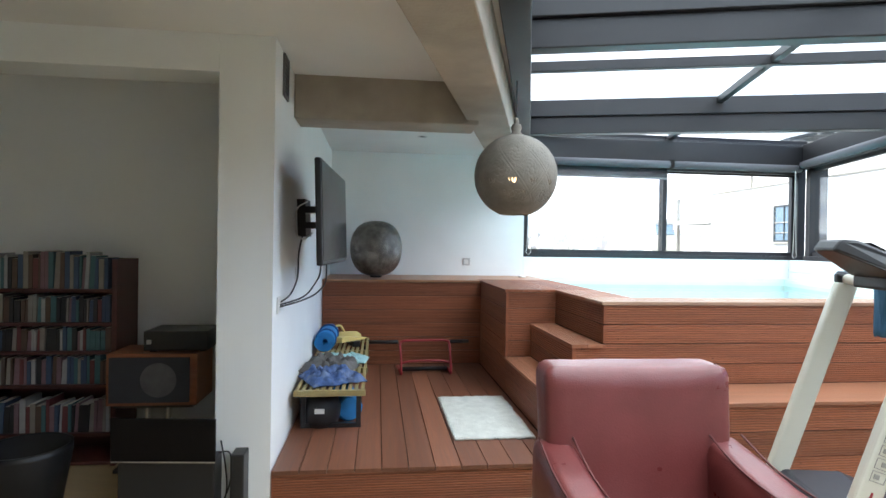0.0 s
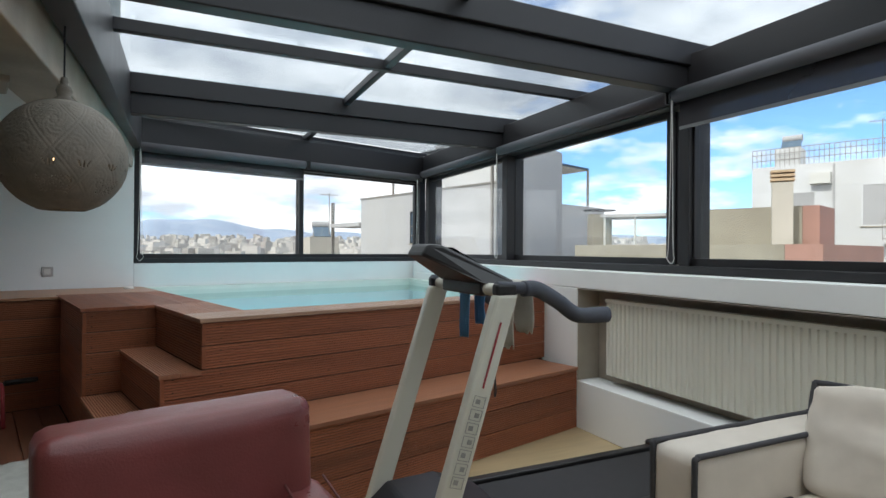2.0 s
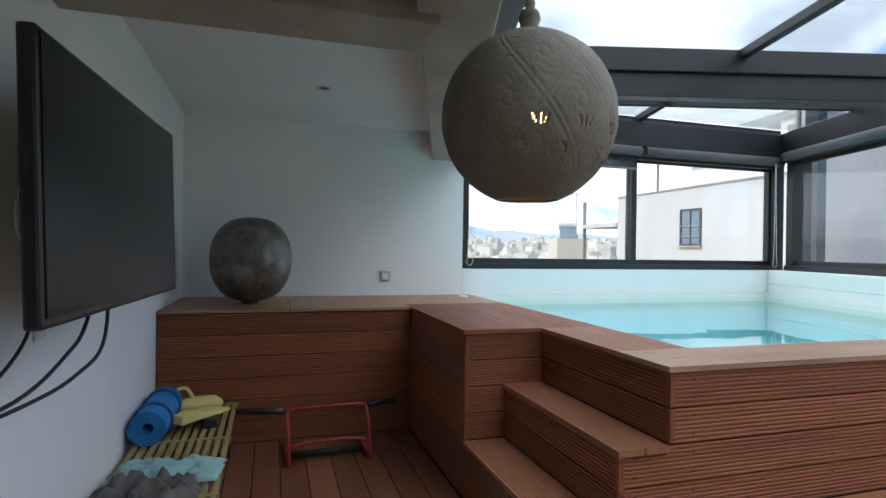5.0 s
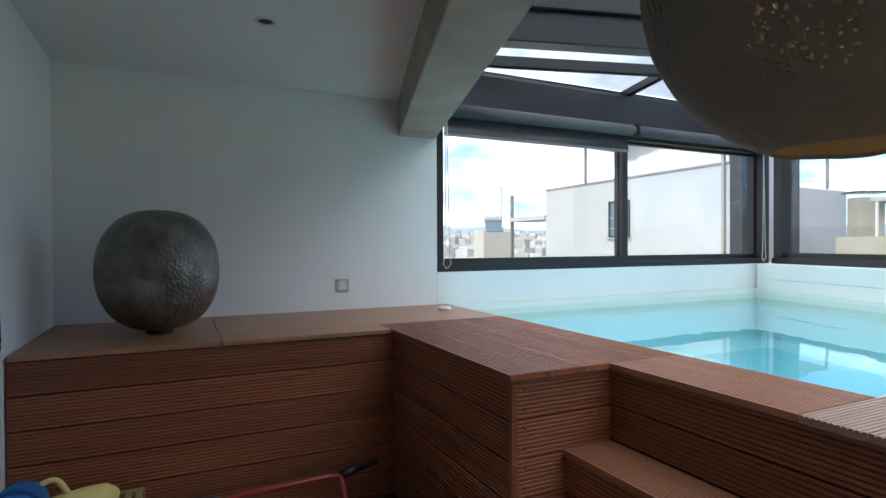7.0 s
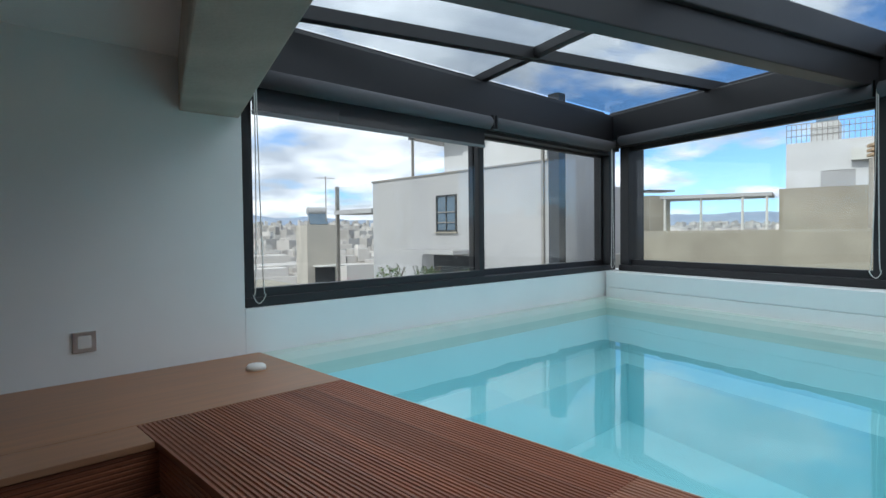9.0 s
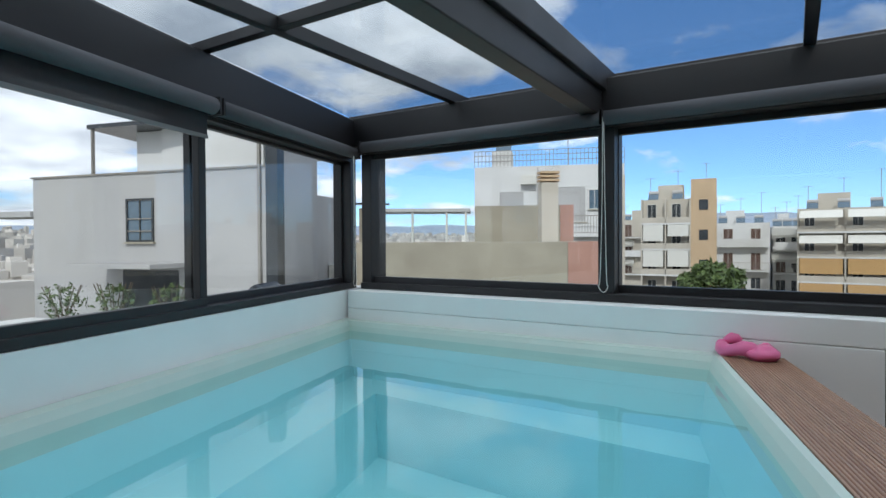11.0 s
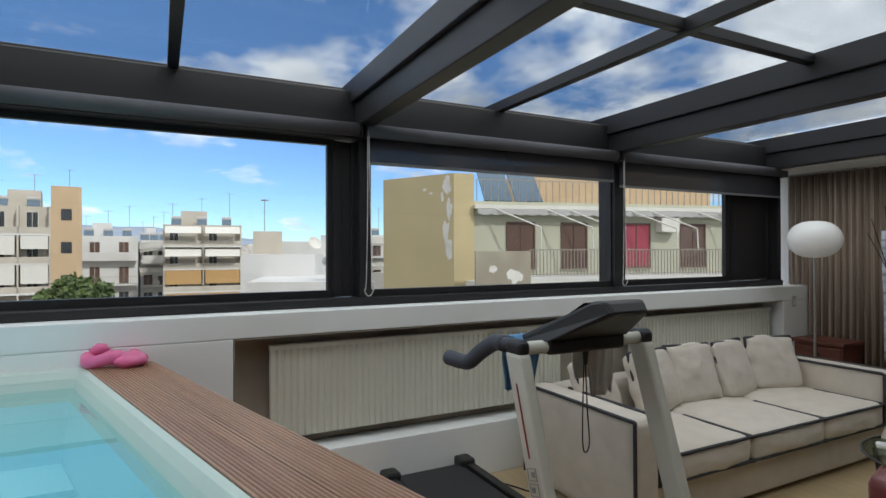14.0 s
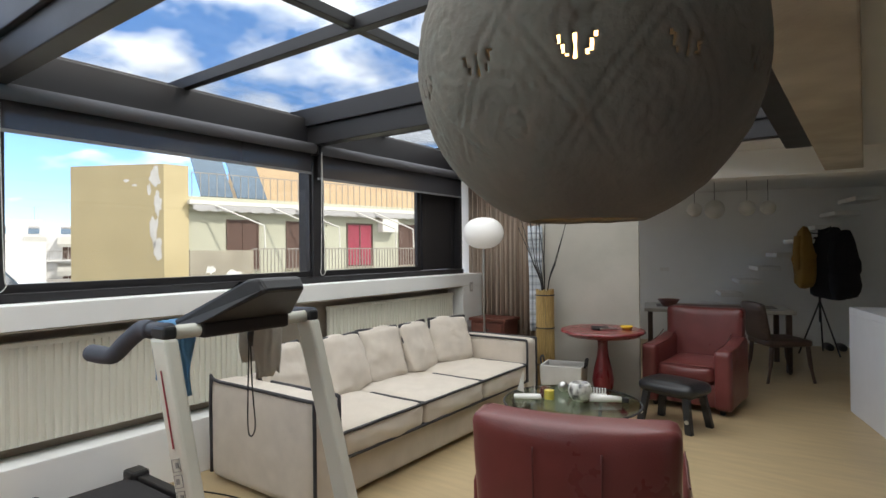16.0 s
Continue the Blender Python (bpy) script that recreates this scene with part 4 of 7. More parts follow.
cloth("sports_bag", T @ pose(-1.76, 0.63, BZ + 0.004, 0, 0, -12), 0.36, 0.30, 0.13, M_GREYCL, "soft grey bag slumped on the bench", "bag", 15)
roll = thing("yoga_mat", T @ pose(-1.862, 1.30, BZ, 0, 0, 90), "rolled bright blue foam exercise mat", "mat")
bm = bmesh.new()
prof = []
for k in range(150):
    a = k / 149 * math.pi * 2 * 5
    r = 0.025 + 0.058 * k / 149
    prof.append((r * math.cos(a), r * math.sin(a) + 0.084))
for (y0, z0), (y1, z1) in zip(prof, prof[1:]):
    bm.faces.new([bm.verts.new(p) for p in ((0, y0, z0), (0.5, y0, z0), (0.5, y1, z1), (0, y1, z1))])
bmesh.ops.remove_doubles(bm, verts=bm.verts, dist=1e-5)
rm = part("roll", bm, M_MAT, roll, smooth=True)
sm = rm.modifiers.new("thickness", "SOLIDIFY")
sm.thickness, sm.offset = 0.008, 0
for x in (0.12, 0.38):
    bm = bmesh.new()
    tube(bm, [(x, 0, 0.084), (x + 0.02, 0, 0.084)], 0.091, 32)
    part("strap", bm, M_MATB, roll, "dark blue strap")
roll2 = thing("yoga_mat", T @ pose(-1.60, 0.28, ZD, 0, 0, 100), "rolled blue exercise mat under the bench", "mat")
bm = bmesh.new()
tube(bm, [(0, 0, 0.085), (0.02, 0, 0.085), (0.55, 0, 0.085)], [0.07, 0.085, 0.085], 28)
part("roll", bm, M_MAT, roll2, smooth=False)
hb = thing("helmet", T @ pose(-1.78, 0.26, ZD), "dark round helmet under the bench", "helmet")
bm = bmesh.new()
lathe(bm, [(0.0, 0.22), (0.05, 0.215), (0.10, 0.18), (0.125, 0.12), (0.12, 0.05), (0.10, 0.0), (0.085, 0.0), (0.10, 0.06), (0.10, 0.12), (0.0, 0.19)], 28)
part("shell", bm, M_BLACK, hb, smooth=True)
part("badge", one_box(-0.03, -0.128, 0.10, 0.03, -0.12, 0.13), M_WHITE, hb)
fins = thing("swim_fins", T @ pose(-1.66, 1.56, BZ, 0, 0, 75) @ Matrix.Scale(0.8, 4), "pair of yellow and black swimming fins on the bench", "fins")
for k, (dx, yaw) in enumerate(((0, -20), (0.13, 25))):
    bm = bmesh.new()
    ring = [(-0.20, 0.04, 0.06), (-0.08, 0.05, 0.06), (0.02, 0.07, 0.03), (0.14, 0.09, 0.02), (0.20, 0.08, 0.015)]
    lo = [[bm.verts.new((x, s * w0, zz)) for s in (-1, 1) for zz in (0.0, z)] for x, w0, z in ring]
    for a, b in zip(lo, lo[1:]):
        for i, j in ((0, 1), (1, 3), (3, 2), (2, 0)):
            bm.faces.new((a[i], a[j], b[j], b[i]))
    bm.faces.new([lo[0][i] for i in (0, 1, 3, 2)]), bm.faces.new([lo[-1][i] for i in (0, 2, 3, 1)])
    part("fin", bm, M_YELLOW if k == 0 else M_BLACK, fins, m=pose(dx, 0, 0.0 if k else 0.062, 0, 0, yaw), bevel=0.008)
shoe = thing("water_shoe", T @ pose(-1.70, 1.84, BZ, 0, 0, 20), "pale yellow rubber water shoe on the bench", "shoe")
bm = bmesh.new()
cushion(bm, -0.12, -0.045, 0.0, 0.12, 0.045, 0.075, 0.01, 8, 0.035)
part("upper", bm, M_YELLOW, shoe, smooth=True)
bm = bmesh.new()
tube(bm, smooth_line([(-0.10, 0.0, 0.07), (-0.12, 0.0, 0.13), (-0.07, 0.0, 0.14), (-0.03, 0, 0.075)], 5), 0.011, 8)
part("heel_loop", bm, M_YELLOW, shoe, smooth=True)

M_RUG = mat("white_cotton_rug", (0.62, 0.63, 0.58), 0.95, vary=0.10, scale=18, bump=0.9, bump_scale=160, second=(0.52, 0.53, 0.48), second_scale=6)
rug = thing("rug", T @ pose(-0.965, -0.12, ZD + 0.002), "small off-white woven cotton rug on the deck", "rug")
bm = bmesh.new()
n = 26
rows = [[bm.verts.new((0.50 * i / n + 0.012 * noise.noise(Vector((i, j * 0.5, 3))), 0.92 * j / n + 0.014 * noise.noise(Vector((i * 0.5, j, 7))), 0.012 + 0.006 * noise.noise(Vector((i * 0.9, j * 0.9, 0))))) for j in range(n + 1)] for i in range(n + 1)]
for i in range(n):
    for j in range(n):
        bm.faces.new((rows[i][j], rows[i + 1][j], rows[i + 1][j + 1], rows[i][j + 1]))
rg = part("weave", bm, M_RUG, rug, smooth=True)
sr = rg.modifiers.new("thickness", "SOLIDIFY")
sr.thickness, sr.offset = 0.012, -1

M_RED = mat("red_enamel", (0.30, 0.028, 0.038), 0.35, vary=0.08)
bar = thing("pushup_frame", T @ pose(-1.21, 1.55, ZD, 0, 0, 3), "red steel exercise frame with black grips on the deck", "exercise frame")
bm = bmesh.new()
tube(bm, smooth_line([(0.0, 0, 0.016), (0.0, 0.04, 0.16), (0.0, 0.12, 0.265), (0.05, 0.12, 0.29)], 6) + [Vector((0.40, 0.12, 0.29))] + smooth_line([(0.42, 0.12, 0.285), (0.45, 0.12, 0.265), (0.45, 0.04, 0.16), (0.45, 0, 0.016)], 6), 0.011, 10)
part("hoop", bm, M_RED, bar, smooth=True)
bm = bmesh.new()
tube(bm, [(0, 0, 0.016), (0.0, 0.32, 0.016)], 0.014, 10), tube(bm, [(0.45, 0, 0.016), (0.45, 0.32, 0.016)], 0.014, 10)
tube(bm, smooth_line([(0.0, 0.03, 0.10), (0.1, 0.03, 0.12), (0.35, 0.03, 0.12), (0.45, 0.03, 0.10)], 5), 0.010, 8)
part("foot_bar", bm, M_RED, bar, smooth=True)
bm = bmesh.new()
tube(bm, [(-0.28, 0.30, 0.25), (-0.02, 0.16, 0.27)], 0.018, 10), tube(bm, [(0.47, 0.16, 0.27), (0.66, 0.28, 0.25)], 0.018, 10)
tube(bm, [(0.02, 0.10, 0.035), (0.43, 0.10, 0.035)], 0.02, 10)
part("grip", bm, M_BLACK, bar, "black foam grips", smooth=True)

M_PINK = mat("pink_vinyl", (0.78, 0.16, 0.36), 0.3, vary=0.08, spec=0.6)
fl = thing("pool_float", T @ pose(2.86, 0.17, H + 0.002, 0, 0, 20) @ Matrix.Scale(1.2, 4), "deflated pink inflatable pool toy on the deck boards", "pool toy")
for k, (r0, r1, sx, z, dx) in enumerate(((0.085, 0.030, 1.2, 0.03, 0.0), (0.05, 0.027, 1.0, 0.055, 0.08))):
    bm = bmesh.new()
    pts = [Vector((sx * r0 * math.cos(a) + dx, r0 * math.sin(a), z + 0.012 * math.sin(3 * a))) for a in (2 * math.pi * i / 20 for i in range(21))]
    tube(bm, pts, [r1 * (1 + 0.15 * math.sin(i * 1.7)) for i in range(21)], 12, False)
    part("ring" if k == 0 else "neck", bm, M_PINK, fl, smooth=True)
bm = bmesh.new()
cushion(bm, -0.17, -0.06, 0.0, -0.06, 0.05, 0.055, 0.012, 8, 0.026, 0.01, 4)
part("tail", bm, M_PINK, fl, "slack pink end", smooth=True)
bm = bmesh.new()
lathe(bm, [(0.0, 0.012), (0.008, 0.012), (0.010, 0.0), (0.0, 0.0)], 10, pose(0.10, -0.055, 0.07, 60, 0, 0))
part("valve", bm, M_WHITE, fl, "white valve", smooth=True)

# ---- treadmill ----
M_MARK = mat("grey_print", (0.28, 0.28, 0.26), 0.6, vary=0.1)
tm = thing("treadmill", pose(0, 0, 0), "ivory and black folding treadmill on the pale floor", "treadmill")
Y0, Y1 = 2.34, 2.95
M_BELT = mat("running_belt", (0.020, 0.020, 0.023), 0.7, vary=0.12, scale=20, bump=0.2, bump_scale=500)
part("belt", one_box(1.95, Y0 + 0.06, 0.10, 3.35, Y1 - 0.06, 0.165), M_BELT, tm, "worn black running belt", bevel=0.02)
for y in (Y0 - 0.005, Y1 - 0.055):
    part("side_rail", one_box(1.9, y, 0.05, 3.36, y + 0.06, 0.125), M_TMWHITE, tm, bevel=0.006)
    part("foot_rail", one_box(1.9, y, 0.127, 3.36, y + 0.06, 0.178), M_BLACK, tm, "black foot rail", bevel=0.008)
for y in (Y0 - 0.02, Y1 - 0.09):
    bm = bmesh.new()
    box(bm, 3.27, y, 0.03, 3.40, y + 0.11, 0.205)
    part("end_cap", bm, M_BLACK, tm, bevel=0.02)
bm = bmesh.new()
pr = [(1.42, 0.03), (1.42, 0.13), (1.55, 0.24), (1.80, 0.25), (2.02, 0.17), (2.02, 0.03)]
lo, hi = [bm.verts.new((x, Y0 + 0.0, z)) for x, z in pr], [bm.verts.new((x, Y1 - 0.0, z)) for x, z in pr]
bm.faces.new(lo), bm.faces.new(hi[::-1])
for i in range(len(pr)):
    bm.faces.new((lo[i], hi[i], hi[(i + 1) % len(pr)], lo[(i + 1) % len(pr)]))
part("motor_cover", bm, mat("dark_grey_cover", (0.018, 0.020, 0.027), 0.4, vary=0.08), tm, bevel=0.015)
for y, side in ((Y0 - 0.055, -1), (Y1 - 0.005, 1)):
    bm = bmesh.new()
    a, b = Vector((1.47, y, 0.03)), Vector((1.84, y, 1.20))
    w = 0.052
    q = [bm.verts.new((p.x + dx, p.y + dy, p.z)) for p in (a, b) for dx, dy in ((-w, 0), (w, 0), (w, 0.055), (-w, 0.055))]
    for f in ((0, 1, 2, 3), (4, 7, 6, 5), (0, 4, 5, 1), (1, 5, 6, 2), (2, 6, 7, 3), (3, 7, 4, 0)):
        bm.faces.new([q[i] for i in f])
    post = part("post", bm, M_TMWHITE, tm, "ivory enamelled upright post", bevel=0.012)
    # red stripe and a row of plain outlined shapes on the post's outer side
    yo = y - 0.002 if side < 0 else y + 0.057
    d = (b - a) / 1.17
    nrm = Vector((d.z, 0, -d.x)).normalized()

    def strip(h0, h1, off, wid):
        p0, p1 = a + d * h0, a + d * h1
        bmx = bmesh.new()
        vs = []
        for p in (p0, p1):
            for s in (-wid, wid):
                for yy in (yo, yo + 0.002 * side):
                    c = p + nrm * (off + s)
                    vs.append(bmx.verts.new((c.x, yy, c.z)))
        bmesh.ops.convex_hull(bmx, input=vs)
        return bmx

    part("stripe", strip(0.80, 1.06, 0.0, 0.004), M_RED, post, "thin red stripe")
    part("stripe", strip(0.20, 0.38, 0.0, 0.004), M_RED, post, "thin red stripe")
    for k in range(7):
        h0 = 0.42 + k * 0.051
        for e0, e1, off, wid in ((0.0, 0.002, 0.0, 0.026), (0.040, 0.042, 0.0, 0.026), (0.0, 0.042, -0.026, 0.001), (0.0, 0.042, 0.026, 0.001), (0.012, 0.030, 0.006 if k % 2 else -0.006, 0.010)):
            part("mark", strip(h0 + e0, h0 + e1, off, wid), M_MARK, post)
    # handle
    yc = y + 0.027
    bm = bmesh.new()
    tube(bm, [(1.80, yc, 1.232), (1.98, yc, 1.222)], [0.024, 0.026], 14)
    part("handle_tube", bm, M_RUBBER, tm, smooth=True)
    bm = bmesh.new()
    tube(bm, smooth_line([(1.93, yc, 1.222), (2.0, yc, 1.218), (2.10, yc + 0.01 * side, 1.165), (2.17, yc + 0.02 * side, 1.115), (2.22, yc + 0.025 * side, 1.10), (2.35, yc + 0.035 * side, 1.10)], 5), [0.034] * 22 + [0.036] * 4, 14)
    part("grip", bm, M_RUBBER, tm, "grey-blue foam handle grip", smooth=True)
    part("joint", one_box(1.79, y + 0.002, 1.195, 1.89, y + 0.053, 1.245), M_BLACK, tm, bevel=0.012)
bm = bmesh.new()
pl = [(1.565, 1.36, 0.09), (1.60, 1.41, 0.10), (1.66, 1.405, 0.11), (1.99, 1.235, 0.23), (1.98, 1.205, 0.24), (1.80, 1.240, 0.22)]
ym = (Y0 + Y1) / 2
lo, hi = [bm.verts.new((x, ym - w, z)) for x, z, w in pl], [bm.verts.new((x, ym + w, z)) for x, z, w in pl]
bm.faces.new(lo), bm.faces.new(hi[::-1])
for i in range(len(pl)):
    bm.faces.new((lo[i], hi[i], hi[(i + 1) % len(pl)], lo[(i + 1) % len(pl)]))
cons = part("console", bm, M_BLACK, tm, "black console", bevel=0.014)
part("display", one_box(-0.10, -0.10, 0.0, 0.11, 0.10, 0.003), M_SCREEN, cons, m=pose(1.80, (Y0 + Y1) / 2, 1.345, 0, 28.5, 0))
bm = bmesh.new()
tube(bm, [(1.835, Y0 - 0.03, 1.215), (1.835, Y1 + 0.03, 1.215)], 0.027, 14)
part("cross_bar", bm, M_TMWHITE, tm, "ivory cross bar", smooth=True)
part("console_mount", one_box(1.80, (Y0 + Y1) / 2 - 0.20, 1.183, 1.90, (Y0 + Y1) / 2 + 0.20, 1.246), M_BLACK, tm, bevel=0.012)
bm = bmesh.new()
tube(bm, [(1.92, 2.55, 1.19), (1.93, 2.55, 1.15), (1.93, 2.55, 1.10)], [0.012, 0.014, 0.010], 8)
tube(bm, smooth_line([(1.93, 2.55, 1.10), (1.925, 2.545, 0.9), (1.93, 2.53, 0.75), (1.935, 2.55, 0.71), (1.94, 2.56, 0.78), (1.935, 2.555, 1.10)], 6), 0.003, 6)
part("safety_cord", bm, M_BLACK, tm, "black safety cord", smooth=True)


def hanging(name, m, w, h, color, label, seed, gap=0.05):
    """A cloth hung over a bar: two leaves with folds."""
    o = thing(name, m, label, "towel")
    bm = bmesh.new()
    n, k = 14, 22
    rows = []
    for j in range(k + 1):
        t = j / k
        row = []
        for i in range(n + 1):
            x = (i / n - 0.5) * w * (1 - 0.25 * abs(t - 0.5) * 2)
            s = (t - 0.5) * 2
            y = gap * max(-1, min(1, s * 5)) + 0.018 * noise.noise(Vector((i * 0.5 + seed, t * 3, seed)))
            z = 0.012 - max(0, abs(s) - 0.12) * h * (1.0 if s > 0 else 0.8) - 0.03 * noise.noise(Vector((i * 0.3, seed, 1))) * abs(s)
            row.append(bm.verts.new((x + 0.02 * noise.noise(Vector((t * 4, i * 0.2, seed))), y, z)))
        rows.append(row)
    for a, b in zip(rows, rows[1:]):
        for i in range(n):
            bm.faces.new((a[i], a[i + 1], b[i + 1], b[i]))
    c = part("fabric", bm, color, o, smooth=True)
    s = c.modifiers.new("thickness", "SOLIDIFY")
    s.thickness = 0.005
    return o


M_TOWEL = mat("blue_towel", (0.10, 0.26, 0.46), 0.95, vary=0.15, bump=0.5, bump_scale=400)
M_TOWELG = mat("grey_towel", (0.56, 0.55, 0.50), 0.95, vary=0.10, bump=0.5, bump_scale=400)
hanging("towel", pose(1.982, 2.86, 1.232, 0, 0, 90), 0.12, 0.34, M_TOWEL, "blue towel hung over the treadmill bar", 2, 0.05)
hanging("towel", pose(1.985, 2.46, 1.240, 0, 0, 90), 0.17, 0.34, M_TOWELG, "grey towel hung over the treadmill bar", 9, 0.05)
cord = thing("power_cable", Matrix.Identity(4), "black power cable on the floor by the treadmill", "cable")
bm = bmesh.new()
tube(bm, smooth_line([(2.1, 2.26, 0.006), (2.35, 2.18, 0.006), (2.5, 2.05, 0.006), (2.9, 2.0, 0.006), (3.35, 2.2, 0.006), (3.43, 2.6, 0.006)], 6), 0.005, 8)
part("lead", bm, M_BLACK, cord, smooth=True)
part("plug", one_box(2.46, 2.02, 0.0, 2.54, 2.08, 0.03), M_BLACK, cord, bevel=0.006)

# ---- sofa ----
sofa = thing("sofa", pose(2.26, 0.53, 0), "long cream linen sofa with charcoal piping", "sofa")
L, D, AH = 2.78, 1.02, 0.66           # along y, depth along x; local origin: front middle


def soft(name, parent, dims, mat_, puff=0.02, r=0.03, n=12, wr=0.0, seed=0, label="", m=None):
    bm = bmesh.new()
    cushion(bm, *dims, puff, n, r, wr, seed)
    return part(name, bm, mat_, parent, label, smooth=True, m=m)


def piping(parent, pts, r=0.011):
    bm = bmesh.new()
    tube(bm, pts, r, 8)
    return part("piping", bm, M_PIPING, parent, "charcoal piping", smooth=True)


base = soft("base", sofa, (0.03, -L / 2 + 0.02, 0.035, D - 0.05, L / 2 - 0.02, 0.27), M_LINEN, 0.004, 0.02)
piping(base, [(0.026, -L / 2 + 0.2, 0.262), (0.026, L / 2 - 0.2, 0.262)], 0.009)
for s in (-1, 1):
    y0, y1 = sorted((s * L / 2, s * (L / 2 - 0.20)))
    arm = soft("arm", sofa, (0.0, y0, 0.03, D, y1, AH), M_LINEN, 0.006, 0.03, 14, 0.004, s)
    ye = s * L / 2
    yi = s * (L / 2 - 0.20)
    piping(arm, smooth_line([(-0.002, ye - s * 0.008, 0.04), (-0.002, ye - s * 0.006, AH - 0.06), (0.004, ye - s * 0.006, AH - 0.004), (0.10, ye - s * 0.004, AH), (D - 0.10, ye - s * 0.004, AH), (D, ye - s * 0.006, AH - 0.02), (D, ye - s * 0.006, 0.05)], 5))
    piping(arm, smooth_line([(-0.002, yi + s * 0.004, 0.28), (-0.002, yi + s * 0.004, AH - 0.05), (0.01, yi + s * 0.004, AH - 0.004), (0.10, yi + s * 0.004, AH), (D - 0.25, yi + s * 0.004, AH)], 5))
soft("back", sofa, (D - 0.22, -L / 2 + 0.19, 0.05, D - 0.01, L / 2 - 0.19, 0.66), M_LINEN, 0.006, 0.04)
SW = (L - 0.42) / 3
for k in range(3):
    y0 = -L / 2 + 0.21 + k * SW
    c = soft("seat_cushion", sofa, (-0.015, y0 + 0.004, 0.272, D - 0.24, y0 + SW - 0.004, 0.445), M_LINEN, 0.022, 0.035, 18, 0.014, k * 3)
    for z in (0.435, 0.285):
        piping(c, smooth_line([(0.5, y0 + 0.006, z), (0.03, y0 + 0.006, z), (-0.012, y0 + 0.05, z), (-0.022, y0 + SW / 2, z + 0.005), (-0.012, y0 + SW - 0.05, z), (0.03, y0 + SW - 0.006, z), (0.5, y0 + SW - 0.006, z)], 5), 0.010)
CW = (L - 0.42) / 5.0
for k in range(5):
    yc = -L / 2 + 0.21 + (k + 0.5) * CW + (0.02, 0.0, 0.02, -0.02, 0.02)[k]
    mm = pose(D - 0.36 + (0.02 * ((k * 7) % 3 - 1)), yc, 0.452, 0, 20, (-18, 9, -8, 6, 20)[k])
    cu = soft("back_cushion", sofa, (-0.05, -CW / 2 + 0.02, 0.0, 0.05, CW / 2 - 0.02, 0.41), M_LINEN, 0.026, 0.022, 18, 0.020, k * 5 + 2, "", mm)
    hw = CW / 2 - 0.012
    loop = [(-0.012, -hw + 0.02, 0.02), (-0.012, -hw, 0.22), (-0.02, -hw + 0.006, 0.40), (-0.02, -hw + 0.03, 0.422), (-0.02, 0.0, 0.418), (-0.02, hw - 0.03, 0.422), (-0.02, hw - 0.006, 0.40), (-0.012, hw, 0.22), (-0.012, hw - 0.02, 0.02)]
    piping(cu, smooth_line(loop, 5), 0.012)

# ---- armchairs ----
def armchair(m, label):
    """Club chair: x across, the front at -y."""
    c = thing("armchair", m, label, "armchair", "red leather armchairs")
    soft("base", c, (-0.37, -0.36, 0.06, 0.37, 0.34, 0.27), M_LEATHER, 0.004, 0.02)
    s = soft("seat", c, (-0.245, -0.40, 0.272, 0.245, 0.24, 0.43), M_LEATHER, 0.028, 0.045, 14, 0.004, 1)
    piping_l(s, [(-0.235, -0.38, 0.425), (0.0, -0.405, 0.432), (0.235, -0.38, 0.425)])
    for sx in (-1, 1):
        x0, x1 = sorted((sx * 0.25, sx * 0.40))
        bm = bmesh.new()
        cushion(bm, x0, -0.41, 0.05, x1, 0.30, 0.585, 0.006, 14, 0.035, 0.003, sx)
        for v in bm.verts:
            if v.co.z > 0.3:
                v.co.z += 0.06 * max(0.0, (v.co.y + 0.1) / 0.4) * (v.co.z - 0.3) / 0.28
        a = part("arm", bm, M_LEATHER, c, smooth=True)
        piping_l(a, [(sx * 0.262, -0.40, 0.58), (sx * 0.262, 0.0, 0.60), (sx * 0.262, 0.22, 0.66)])
        piping_l(a, [(sx * 0.388, -0.40, 0.58), (sx * 0.388, 0.0, 0.60), (sx * 0.388, 0.22, 0.66)])
    bm = bmesh.new()
    cushion(bm, -0.36, 0.18, 0.20, 0.36, 0.36, 0.895, 0.012, 18, 0.038, 0.003, 4)
    for v in bm.verts:
        x, y, z = v.co
        v.co.y += 0.10 * max(0, (z - 0.3)) + 0.05 * (1 - (x / 0.345) ** 2) * (1 if y > 0.27 else 0.35)
        v.co.z += 0.016 * (x / 0.345) ** 2 * max(0, (z - 0.5) / 0.4)
        v.co.x *= 1 - 0.11 * max(0.0, 0.88 - z)
        if y < 0.27 and abs(x) < 0.07 and 0.5 < z < 0.72:
            v.co.y += 0.008 * math.sin(x * 160) * (1 - abs(z - 0.6) / 0.12)
    b = part("backrest", bm, M_LEATHER, c, smooth=True)
    for sx in (-0.115, 0.115):
        piping_l(b, [(sx, 0.424, 0.26), (sx, 0.448, 0.5), (sx, 0.471, 0.72), (sx, 0.474, 0.83)], 0.004)
    for x in (-0.3, 0.3):
        for y in (-0.3, 0.27):
            bm = bmesh.new()
            tube(bm, [(x, y, 0.0), (x, y, 0.06)], [0.022, 0.03], 10)
            part("foot", bm, M_BLACK, c)
    return c


def piping_l(parent, pts, r=0.004):
    bm = bmesh.new()
    tube(bm, smooth_line(pts, 5), r, 6)
    return part("seam", bm, M_SEAM, parent, smooth=True)


armchair(pose(0.72, 1.805, 0.0, 0, 0, 14), "oxblood leather armchair seen beside the treadmill")
armchair(pose(1.02, -1.85, 0, 0, 0, 176), "oxblood leather armchair behind a black stool")

